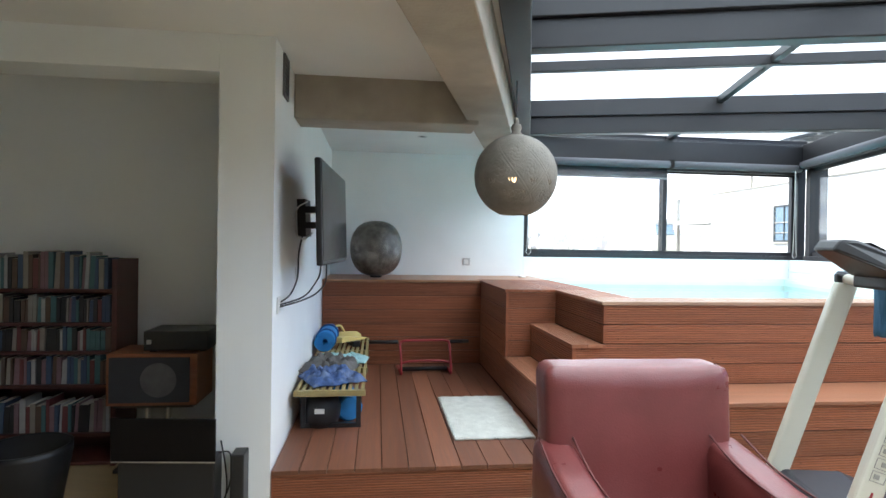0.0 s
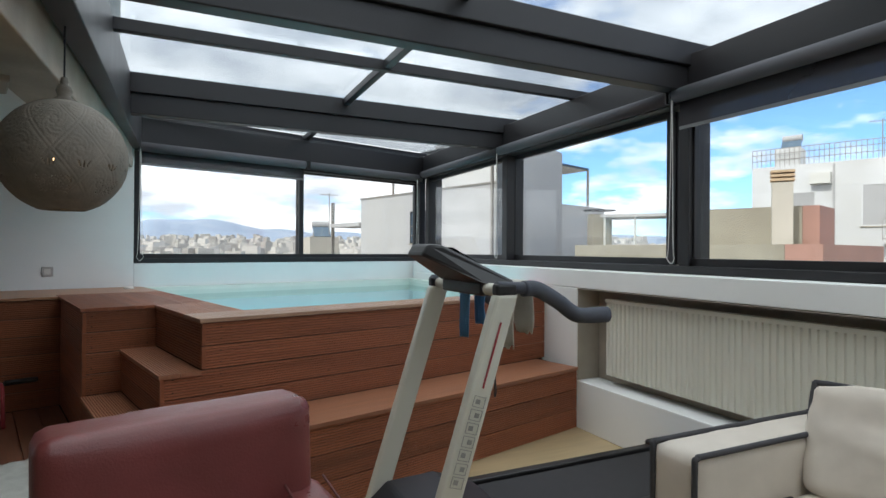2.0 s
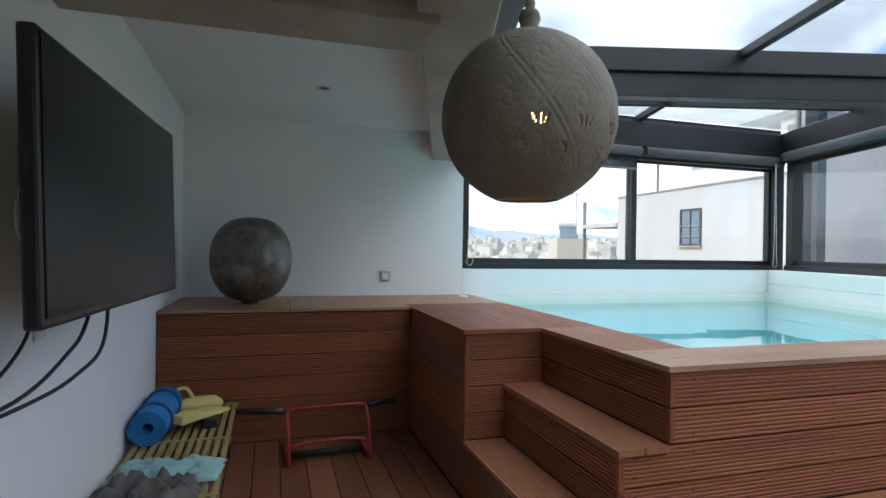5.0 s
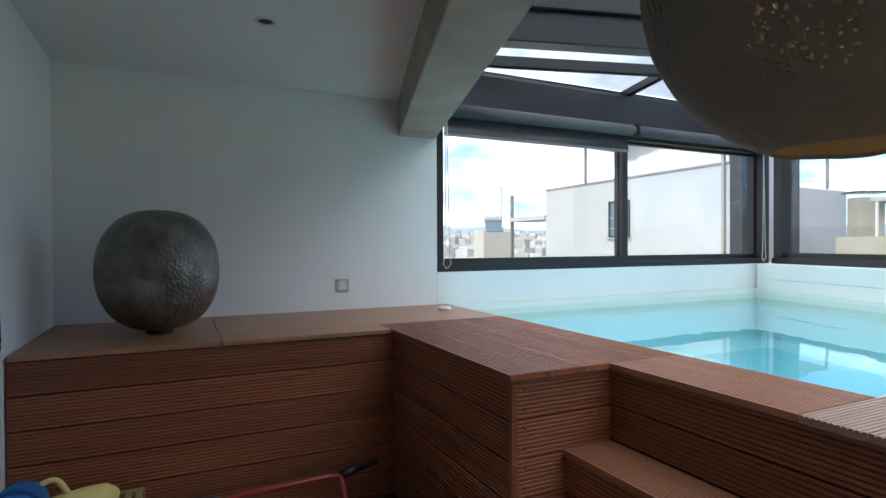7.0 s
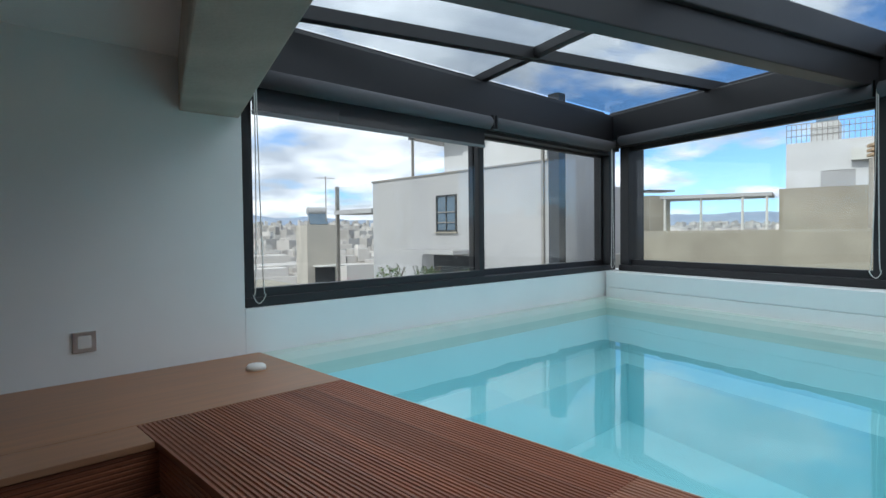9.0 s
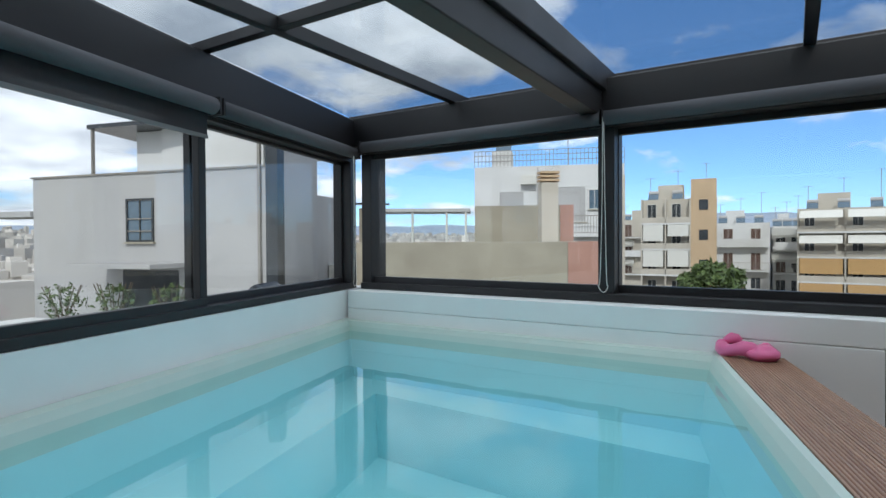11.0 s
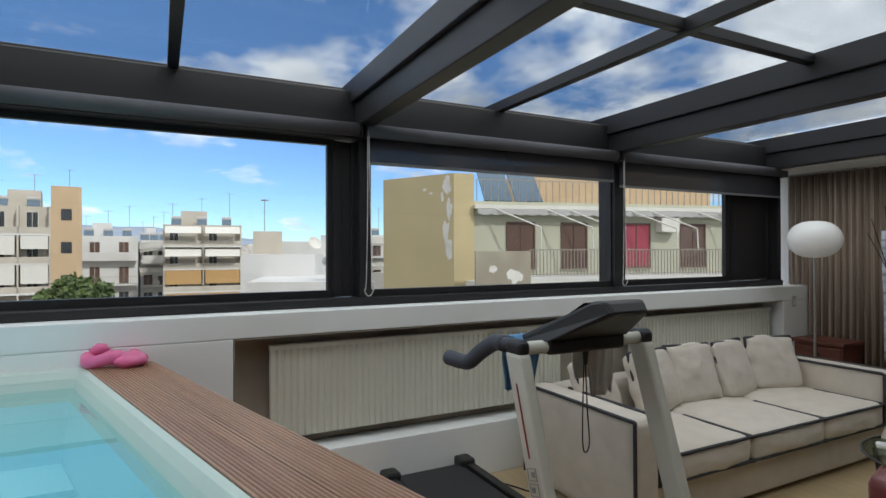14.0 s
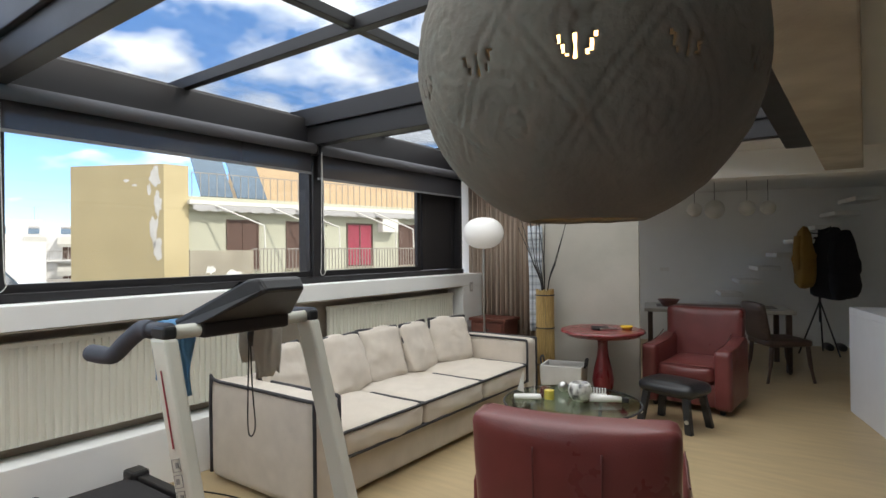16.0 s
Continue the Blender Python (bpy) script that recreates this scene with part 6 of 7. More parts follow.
part("cabinet", one_box(0, 0.012, 0, 0.50, 0.32, 0.30), M_SPK, sp, bevel=0.004)
part("grille", one_box(0.02, 0, 0.02, 0.46, 0.012, 0.28), M_PIPING, sp, "black cloth grille")
bm = bmesh.new()
lathe(bm, [(0.0, 0.0), (0.05, 0.008), (0.09, 0.004), (0.10, 0.0)], 32, pose(0.29, -0.0005, 0.15, 90, 0, 0))
part("cone", bm, M_GREYCL, sp, smooth=True)
ssx = thing("speaker_stand", T @ pose(-2.97, 0.0, 0), "dark steel stand under the loudspeaker", "stand")
part("plate", one_box(0.03, 0.02, 0.38, 0.47, 0.30, 0.398), M_BLACK, ssx)
part("foot", one_box(0.03, 0.02, 0.0, 0.47, 0.30, 0.02), M_BLACK, ssx)
for x in (0.18, 0.30):
    bm = bmesh.new()
    tube(bm, [(x, 0.12, 0.02), (x, 0.12, 0.38)], 0.015, 10)
    part("post", bm, M_STEEL, ssx)
rec = thing("record_player", T @ pose(-2.78, 0.02, 0.702), "flat black hi-fi box on the loudspeaker", "hi-fi")
part("case", one_box(0, 0, 0.012, 0.36, 0.27, 0.125), M_BLACK, rec, bevel=0.005)
for x in (0.04, 0.32):
    part("foot", one_box(x - 0.015, 0.03, 0, x + 0.015, 0.06, 0.012), M_PIPING, rec)
part("knob", one_box(0.02, -0.008, 0.05, 0.045, 0.0, 0.075), M_STEEL, rec)
mon = thing("glass_cabinet", T @ pose(-2.66, -0.66, 0), "low black cabinet with a tilted dark glass flap", "cabinet")
part("body", one_box(0.02, 0.05, 0.0, 0.46, 0.40, 0.30), M_BLACK, mon, bevel=0.006)
part("flap", one_box(0, 0, 0, 0.47, 0.012, 0.215), M_SCREEN, mon, "dark glass flap", m=pose(0, 0.03, 0.315, 8, 2, 0))
part("trim", one_box(0, -0.003, 0, 0.47, 0.0, 0.006), M_STEEL, mon, m=pose(0, 0.03, 0.313, 8, 2, 0))
sub = thing("router", T @ pose(-2.13, -0.60, 0), "slim black upright box by the column", "router")
part("case", one_box(0, 0, 0, 0.065, 0.11, 0.32), M_BLACK, sub, bevel=0.006)
bin_ = thing("waste_bin", T @ pose(-3.15, -0.42, 0), "round black basket on the floor", "basket")
bm = bmesh.new()
lathe(bm, [(0.0, 0.0), (0.15, 0.0), (0.20, 0.30), (0.20, 0.33), (0.185, 0.33), (0.14, 0.02), (0.0, 0.02)], 32)
part("body", bm, M_BLACK, bin_, smooth=True)
lead = thing("cable", T @ pose(0, 0, 0), "black cable loops by the column", "cable")
bm = bmesh.new()
tube(bm, smooth_line([(-2.2, -0.5, 0.36), (-2.17, -0.53, 0.25), (-2.16, -0.54, 0.12), (-2.19, -0.56, 0.02), (-2.22, -0.55, 0.006)], 6), 0.004, 8)
tube(bm, smooth_line([(-2.21, -0.5, 0.3), (-2.15, -0.52, 0.30), (-2.14, -0.54, 0.18), (-2.18, -0.56, 0.05)], 6), 0.004, 8)
part("lead", bm, M_BLACK, lead, smooth=True)

# ---- the town outside ----
M_GROUND = mat("town_ground", (0.22, 0.21, 0.19), 0.9, vary=0.25, scale=0.05, second=(0.12, 0.15, 0.08), second_scale=0.02, second_amount=0.7)
bm = bmesh.new()
vs = [bm.verts.new(p) for p in ((-4000, -4000, -17), (4000, -4000, -17), (4000, 4000, -17), (-4000, 4000, -17))]
bm.faces.new(vs)
tagged(part("ground", bm, M_GROUND), "wide flat ground of the town far below", "ground", kind="structure")
W_WHITE = mat("white_render", (0.66, 0.66, 0.65), 0.85, vary=0.05, scale=0.8, bump=0.1, bump_scale=20, second=(0.55, 0.54, 0.51), second_scale=0.35, second_amount=0.7)
W_GREY = mat("pale_grey_render", (0.43, 0.425, 0.42), 0.85, vary=0.06, scale=0.8, second=(0.35, 0.345, 0.335), second_scale=0.3, second_amount=0.6)
W_CREAM = mat("cream_render", (0.52, 0.48, 0.41), 0.85, vary=0.08, scale=0.8, second=(0.42, 0.38, 0.32), second_scale=0.3, second_amount=0.7)
W_TAN = mat("tan_render", (0.52, 0.38, 0.24), 0.85, vary=0.06, scale=0.8)
W_CEM = mat("stained_cement", (0.36, 0.33, 0.26), 0.9, vary=0.12, scale=1.2, bump=0.2, bump_scale=12, second=(0.26, 0.23, 0.18), second_scale=0.5, second_amount=0.8)
W_PINK = mat("brick_red_render", (0.42, 0.24, 0.19), 0.9, vary=0.1, scale=1.5)
W_YEL = mat("peeling_ochre_render", (0.50, 0.42, 0.245), 0.9, vary=0.06, scale=0.9, second=(0.44, 0.36, 0.20), second_scale=0.4, second_amount=0.6)
W_SAGE = mat("sage_render", (0.46, 0.46, 0.36), 0.9, vary=0.05, scale=0.9, second=(0.40, 0.40, 0.31), second_scale=0.5)
W_PLAST = mat("bare_plaster_patch", (0.68, 0.67, 0.63), 0.9, vary=0.08, scale=4)
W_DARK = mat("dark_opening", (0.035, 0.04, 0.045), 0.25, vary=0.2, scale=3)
W_BROWN = mat("brown_shutter", (0.10, 0.055, 0.04), 0.6, vary=0.15, scale=6)
W_REDSH = mat("red_shutter", (0.32, 0.04, 0.07), 0.6, vary=0.1)
W_ORANGE = mat("orange_awning", (0.50, 0.31, 0.13), 0.8, vary=0.08)
W_AWN = mat("white_awning", (0.66, 0.65, 0.60), 0.8, vary=0.05)
W_RAIL = mat("weathered_rail", (0.30, 0.28, 0.25), 0.6, metal=0.4, vary=0.1)
W_PANEL = mat("solar_panel", (0.10, 0.15, 0.20), 0.15, vary=0.1, spec=0.6)
M_LEAF = mat("leaf_green", (0.075, 0.115, 0.03), 0.6, vary=0.4, scale=4, island=0.35)
M_BARK = mat("bark", (0.10, 0.075, 0.05), 0.9, vary=0.2)


def facing(a, b):
    """A pose on a facade: x runs from a to b, -y looks out of the wall."""
    d = Vector((b[0] - a[0], b[1] - a[1], 0))
    return pose(a[0], a[1], 0, 0, 0, math.degrees(math.atan2(d.y, d.x))), d.length


def opening(parent, x, z, w, h, frame_mat, pane_mat, depth=0.10, bars=1):
    """A window in a facade: frame proud of a recessed pane, a sill, bars."""
    f = 0.06 * min(1.0, w)
    bm = bmesh.new()
    box(bm, x, -depth * 0.5, z, x + f, 0.05, z + h), box(bm, x + w - f, -depth * 0.5, z, x + w, 0.05, z + h)
    box(bm, x + f, -depth * 0.5, z, x + w - f, 0.05, z + f), box(bm, x + f, -depth * 0.5, z + h - f, x + w - f, 0.05, z + h)
    for k in range(bars):
        xb = x + w * (k + 1) / (bars + 1)
        box(bm, xb - f / 3, -depth * 0.4, z + f, xb + f / 3, 0.05, z + h - f)
    win = part("window", bm, frame_mat, parent)
    part("pane", one_box(x + f, -0.012, z + f, x + w - f, 0.04, z + h - f), pane_mat, win)
    part("sill", one_box(x - 0.05, -depth, z - 0.05, x + w + 0.05, 0.05, z), W_CEM, win)
    return win


def balcony(parent, x0, x1, z, out=1.0, rail=W_RAIL, solid=None, step=0.14):
    b = part("balcony", one_box(x0, -out, z - 0.14, x1, 0.02, z), W_WHITE, parent)
    bm = bmesh.new()
    if solid:
        part("parapet", one_box(x0, -out, z, x1, -out + 0.08, z + 0.85), solid, b)
    else:
        n = max(2, int((x1 - x0) / step))
        for k in range(n + 1):
            x = x0 + (x1 - x0) * k / n
            box(bm, x - 0.012, -out + 0.02, z, x + 0.012, -out + 0.045, z + 0.92)
        box(bm, x0, -out + 0.01, z + 0.92, x1, -out + 0.055, z + 0.96), box(bm, x0, -out + 0.015, z + 0.06, x1, -out + 0.05, z + 0.09)
        part("railing", bm, rail, b)
    return b


def tank(parent, x, y, z, s=1.0):
    """A solar water heater on a roof."""
    bm = bmesh.new()
    tube(bm, [(x - 0.6 * s, y, z + 0.95 * s), (x + 0.6 * s, y, z + 0.95 * s)], 0.26 * s, 14)
    t = part("tank", bm, W_GREY, parent)
    bm = bmesh.new()
    box(bm, -0.6 * s, -0.03, 0, 0.6 * s, 0.03, 1.1 * s, pose(x, y - 0.75 * s, z + 0.05, -40, 0, 0))
    part("collector", bm, W_PANEL, t)
    bm = bmesh.new()
    for sx in (-0.5, 0.5):
        tube(bm, [(x + sx * s, y, z), (x + sx * s, y, z + 0.8 * s)], 0.03, 6)
    part("stand", bm, W_RAIL, t)


def aerial(parent, x, y, z, h=2.2):
    bm = bmesh.new()
    tube(bm, [(x, y, z), (x, y, z + h)], 0.025, 6)
    tube(bm, [(x - 0.5, y, z + h - 0.1), (x + 0.5, y, z + h - 0.1)], 0.015, 6)
    for k in range(6):
        tube(bm, [(x - 0.45 + k * 0.17, y - 0.28 + k * 0.02, z + h - 0.1), (x - 0.45 + k * 0.17, y + 0.28 - k * 0.02, z + h - 0.1)], 0.01, 5)
    part("aerial", bm, W_RAIL, parent)


def block(parent, name, pts, z0, z1, material, label=""):
    bm = bmesh.new()
    prism(bm, pts, z0, z1)
    return part(name, bm, material, parent, label)


# modern grey house to the north
nh = thing("modern_house", Matrix.Identity(4), "modern pale grey house with a tall stair tower", "house")
A_, B_, C_ = (7.75, 24.2), (9.9, 15.9), (14.9, 19.3)
block(nh, "wall", [A_, B_, C_, (14.2, 27.5)], -17, 3.62, W_GREY, "smooth pale grey walls")
block(nh, "tower", [(10.15, 16.4), (14.85, 19.35), (12.9, 22.6), (9.55, 20.2)], 3.62, 5.5, W_WHITE, "white stair tower")
block(nh, "tower_face", [(10.45, 16.15), (14.95, 19.22), (14.9, 19.36), (10.4, 16.3)], -17, 5.48, W_GREY)
fm, fl_ = facing(A_, B_)
face_n = new("facade_fittings")
face_n.parent, face_n.matrix_basis = nh, fm
opening(face_n, 3.75, 1.65, 1.0, 1.25, W_DARK, W_PANEL, 0.1, 1)
part("canopy", one_box(3.0, -1.4, 0.95, 6.0, 0.05, 1.07), W_GREY, face_n)
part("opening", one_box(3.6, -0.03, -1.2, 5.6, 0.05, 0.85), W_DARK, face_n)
for zz in (2.30, 1.95):
    part("window_bar", one_box(3.8, -0.06, zz, 4.7, -0.015, zz + 0.03), W_RAIL, face_n)
part("parapet_cap", one_box(-0.05, -0.05, 3.62, fl_ + 0.02, 0.3, 3.67), W_RAIL, face_n, "thin metal parapet cap")
part("downpipe", one_box(fl_ - 0.30, -0.09, -17, fl_ - 0.22, -0.01, 5.3), W_RAIL, face_n)
part("corner_strip", one_box(fl_ - 0.06, -0.06, -17, fl_ + 0.30, 0.25, 5.46), W_DARK, face_n, "dark metal strip")
part("glass_rail", one_box(-2.6, -0.05, 2.7, 0.0, 0.0, 3.6), M_GLASS, face_n)
part("terrace_post", one_box(-2.7, -0.05, -3.0, -2.6, 0.1, 3.65), W_RAIL, face_n)
part("terrace_roof", one_box(-2.7, -0.1, 2.45, 0.0, 1.2, 2.62), W_GREY, face_n)
block(nh, "pavilion", [(9.35, 21.2), (10.0, 19.0), (12.4, 20.6), (11.6, 23.4)], 3.62, 5.0, W_WHITE, "white roof pavilion")
block(nh, "pavilion_roof", [(8.3, 22.0), (9.2, 18.7), (12.6, 20.4), (11.8, 23.6)], 5.02, 5.14, W_DARK, "thin dark roof slab")
block(nh, "pavilion_door", [(9.58, 20.22), (9.93, 19.1), (9.97, 19.12), (9.62, 20.24)], 3.7, 4.8, W_DARK)
block(nh, "pavilion_post", [(8.4, 21.9), (8.48, 21.9), (8.48, 21.98), (8.4, 21.98)], 3.62, 5.02, W_RAIL)
# east wing with a small canopy
block(nh, "wing", [(14.96, 19.4), (18.4, 20.6), (17.4, 24.5), (14.3, 23.3)], -17, 3.4, W_GREY)
for dz, dx in ((0.1, 0.25), (0.1, 1.05)):
    wfm, _w = facing((14.96, 19.4), (18.4, 20.6))
    unit = part("air_conditioner", one_box(dx + 0.9, -0.42, dz, dx + 1.6, -0.04, dz + 0.6), W_AWN, nh, m=wfm)
block(nh, "wing_canopy", [(14.96, 19.3), (17.0, 20.0), (16.8, 21.5), (14.8, 20.9)], 5.0, 5.1, W_DARK)
block(nh, "wing_post", [(16.9, 19.95), (16.98, 19.95), (16.98, 20.03), (16.9, 20.03)], 3.4, 5.0, W_RAIL)

# cream house behind, with awnings, and a cement wall nearer
ch2 = thing("cream_house", Matrix.Identity(4), "small cream house with white awnings", "house")
block(ch2, "wall", [(6.9, 31.1), (8.6, 31.4), (8.7, 35.0), (7.2, 34.6)], -17, 2.1, W_CREAM)
fm, fl_ = facing((6.9, 31.1), (8.6, 31.4))
face_c = new("facade_fittings")
face_c.parent, face_c.matrix_basis = ch2, fm
for z in (-2.4, 0.0):
    part("awning", one_box(0.3, -0.9, z, 1.6, -0.02, z + 0.06), W_AWN, face_c, m=pose(0, 0, 0, 0, 0, 0))
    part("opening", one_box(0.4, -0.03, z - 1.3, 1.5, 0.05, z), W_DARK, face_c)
tank(ch2, 7.9, 33.0, 2.1, 0.8)
aerial(ch2, 8.3, 32.5, 2.1, 2.6)
cw = thing("cement_building", Matrix.Identity(4), "low stained cement roof building", "house")
block(cw, "wall", [(-1.0, 22.0), (4.6, 24.0), (4.0, 27.0), (-1.6, 25.0)], -17, -0.2, W_CEM)

# cement roofs to the east, with the striped chimney
cr = thing("roof_building", Matrix.Identity(4), "low cement-rendered roof with parapet and chimney", "house")
block(cr, "parapet", [(12.6, 15.4), (14.37, 9.35), (19.5, 10.6), (18.0, 16.8)], -17, 1.60, W_CEM, "stained cement parapet")
block(cr, "end_wall", [(14.37, 9.34), (14.60, 8.55), (19.7, 9.8), (19.5, 10.59)], -17, 1.60, W_PINK, "brick-red end wall")
block(cr, "roof_room", [(15.9, 13.05), (17.0, 10.55), (18.9, 11.2), (18.2, 13.9)], 1.60, 2.77, W_CEM)
block(cr, "roof_room_end", [(17.0, 10.54), (17.15, 10.15), (19.0, 10.8), (18.9, 11.19)], 1.60, 2.77, W_PINK)
block(cr, "chimney", [(15.9, 10.72), (16.2, 10.30), (16.5, 10.5), (16.2, 10.95)], 1.60, 3.40, W_CREAM, "plain chimney")
for k in range(3):
    block(cr, "chimney_slat", [(15.86, 10.72), (16.2, 10.25), (16.54, 10.5), (16.2, 11.0)], 3.44 + k * 0.12, 3.51 + k * 0.12, W_TAN)
block(cr, "lean_to_roof", [(13.6, 15.3), (15.3, 12.9), (16.6, 13.6), (15.0, 16.2)], 2.56, 2.66, W_GREY)
for p in ((13.7, 15.2), (14.3, 14.4), (14.9, 13.5), (15.25, 13.0)):
    block(cr, "lean_to_post", [(p[0], p[1]), (p[0] + 0.05, p[1]), (p[0] + 0.05, p[1] + 0.05), (p[0], p[1] + 0.05)], 1.6, 2.56, W_AWN)
part("lean_to_glass", one_box(0, -0.01, 1.65, 2.9, 0.01, 2.55), M_GLASS, cr, m=facing((13.75, 15.2), (15.3, 13.0))[0])
block(cr, "vent", [(13.6, 15.7), (14.3, 15.5), (14.4, 15.9), (13.7, 16.1)], 1.6, 2.7, W_CEM)
block(cr, "vent_cap", [(13.5, 15.6), (14.4, 15.4), (14.5, 16.0), (13.6, 16.2)], 2.82, 2.87, W_DARK)

# white apartment house
we = thing("white_apartment_house", Matrix.Identity(4), "white rendered apartment house with roof railing", "house")
a, b = (26.38, 18.89), (29.21, 11.62)
block(we, "wall", [a, b, (40.0, 15.8), (37.2, 23.1)], -17, 5.6, W_WHITE)
fm, fl_ = facing(a, b)
face_w = new("facade_fittings")
face_w.parent, face_w.matrix_basis = we, fm
opening(face_w, 6.0, 3.25, 0.62, 1.05, W_AWN, W_PANEL)
opening(face_w, 1.3, 2.6, 1.4, 1.7, W_WHITE, W_GREY, 0.06, 0)
opening(face_w, 4.4, 2.6, 1.5, 1.9, W_WHITE, W_GREY, 0.06, 0)
opening(face_w, 5.6, 0.25, 1.3, 0.95, W_AWN, W_PANEL)
balcony(face_w, 5.2, 7.5, 1.95, 0.7)
balcony(face_w, 5.2, 7.5, -1.2, 0.7)
bm = bmesh.new()
for k in range(40):
    x = fl_ * k / 39
    box(bm, x - 0.012, 0.05, 5.6, x + 0.012, 0.075, 6.45)
for z in (5.9, 6.2, 6.45):
    box(bm, 0, 0.05, z, fl_, 0.08, z + 0.03)
part("roof_railing", bm, W_RAIL, face_w)
part("roof_box", one_box(0.9, 0.4, 5.6, 2.0, 1.6, 6.5), W_WHITE, face_w)
part("roof_box", one_box(6.7, 0.4, 5.6, 7.6, 1.6, 6.6), W_WHITE, face_w)
tank(face_w, 1.5, 1.2, 6.4, 0.7), tank(face_w, 7.1, 1.2, 6.5, 0.6), aerial(face_w, 5.0, 1.5, 5.6, 2.0)
part("air_conditioner", one_box(2.5, -0.40, 4.6, 3.3, -0.02, 5.1), W_AWN, face_w)
part("pipe", one_box(3.35, -0.08, -10, 3.43, 0.0, 5.5), W_GREY, face_w)
part("end_strip", one_box(fl_ - 0.5, -0.02, -17, fl_ + 0.01, 0.02, 5.0), W_CREAM, face_w)
fm, fe_ = facing(b, (40.0, 15.8))
part("south_wall_face", one_box(0, -0.03, -17, fe_, 0.02, 5.0), W_CREAM, we, m=fm)


def apartment(name, a, b, depth, top, floors, material, label, awn=None, storey=2.9, seed=1, tower=None, loggia=None):
    """A town block: facade from a to b, storeys of balconies, windows and awnings, things on the roof."""
    o = thing(name, Matrix.Identity(4), label, "house")
    fm, w = facing(a, b)
    n = fm.to_3x3() @ Vector((0, 1, 0))
    back = [(b[0] + n.x * depth, b[1] + n.y * depth), (a[0] + n.x * depth, a[1] + n.y * depth)]
    block(o, "wall", [a, b, *back], -17, top, material)
    f = new("facade_fittings")
    f.parent, f.matrix_basis = o, fm
    r = random.Random(seed)
    for k in range(floors):
        z = top - storey * (k + 1) + 0.15
        if loggia:
            kind = loggia[k % len(loggia)]
            x1 = tower[0] if tower else w
            part("balcony", one_box(0, -1.1, z - 0.16, x1, 0.0, z), W_WHITE, f)
            part("parapet", one_box(0.14, -1.1, z, x1 - 0.14, -1.02, z + 0.55), W_CREAM, f)
            for xs in (0.0, x1 / 2 - 0.07, x1 - 0.14):
                part("pier", one_box(xs, -1.1, z, xs + 0.14, 0.0, z + storey - 0.16), material, f)
            for j in range(2):
                xa, xb = x1 * j / 2 + 0.2, x1 * (j + 1) / 2 - 0.2
                opening(f, xa + 0.3, z + 0.05, 0.9, 1.9, W_AWN, W_DARK, 0.06, 1)
                if kind == "slope":
                    bm = bmesh.new()
                    box(bm, xa, -0.7, -0.015, xb, 0.7, 0.015, pose(0, -1.65, z + storey - 0.75, 32, 0, 0))
                    part("awning", bm, W_AWN, f, "white sloping awning")
                elif kind:
                    part("blind", one_box(xa, -1.09, z + 0.75 + 0.5 * r.random() * j, xb, -1.06, z + storey - 0.18), W_ORANGE if kind == "orange" else W_AWN, f, "hanging canvas balcony blind")
            continue
        balcony(f, 0.15, w - 0.15, z, 1.0, solid=W_WHITE if (k + seed) % 2 else None, step=0.22)
        bays = max(2, int(w / 2.3))
        for j in range(bays):
            x = w * (j + 0.5) / bays - 0.55
            opening(f, x, z + 0.05, 1.1, 2.05, W_AWN, W_DARK if r.random() < 0.6 else W_BROWN, 0.06, 1)
            if awn and r.random() < 0.75:
                bm = bmesh.new()
                vs = [bm.verts.new(p) for p in ((x - 0.4, -0.02, z + 2.5), (x + 1.5, -0.02, z + 2.5), (x + 1.5, -1.15, z + 1.7), (x - 0.4, -1.15, z + 1.7), (x - 0.4, -1.15, z + 1.15 + r.random() * 0.4), (x + 1.5, -1.15, z + 1.15 + r.random() * 0.4))]
                bm.faces.new((vs[0], vs[1], vs[2], vs[3])), bm.faces.new((vs[3], vs[2], vs[5], vs[4]))
                bmesh.ops.solidify(bm, geom=bm.faces[:], thickness=0.03)
                part("awning", bm, awn[k % len(awn)], f)
        if r.random() < 0.6:
            part("air_conditioner", one_box(w * 0.4, -0.5, z + 0.1, w * 0.4 + 0.8, -0.1, z + 0.6), W_AWN, f)
    part("roof_room", one_box(w * 0.2, 2.0, top, w * 0.55, 5.0, top + 1.6), material, f)
    for k in range(3):
        tank(f, w * (0.15 + 0.33 * k), 1.2, top, 0.8)
    for k in range(3):
        aerial(f, w * (0.1 + 0.38 * k), 1.6 + k * 0.5, top, 2.4 + k * 0.7)
    if tower:
        x0, x1, h = tower
        t = part("tower", one_box(x0, -1.15, -17, x1, 5.0, h), W_TAN, f, "tan stair tower")
        for k in range(3):
            bmw = one_box((x0 + x1) / 2 - 0.4, -1.18, h - 3.0 - 2.9 * k, (x0 + x1) / 2 + 0.4, -1.14, h - 2.0 - 2.9 * k)
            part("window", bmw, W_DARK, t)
    return o


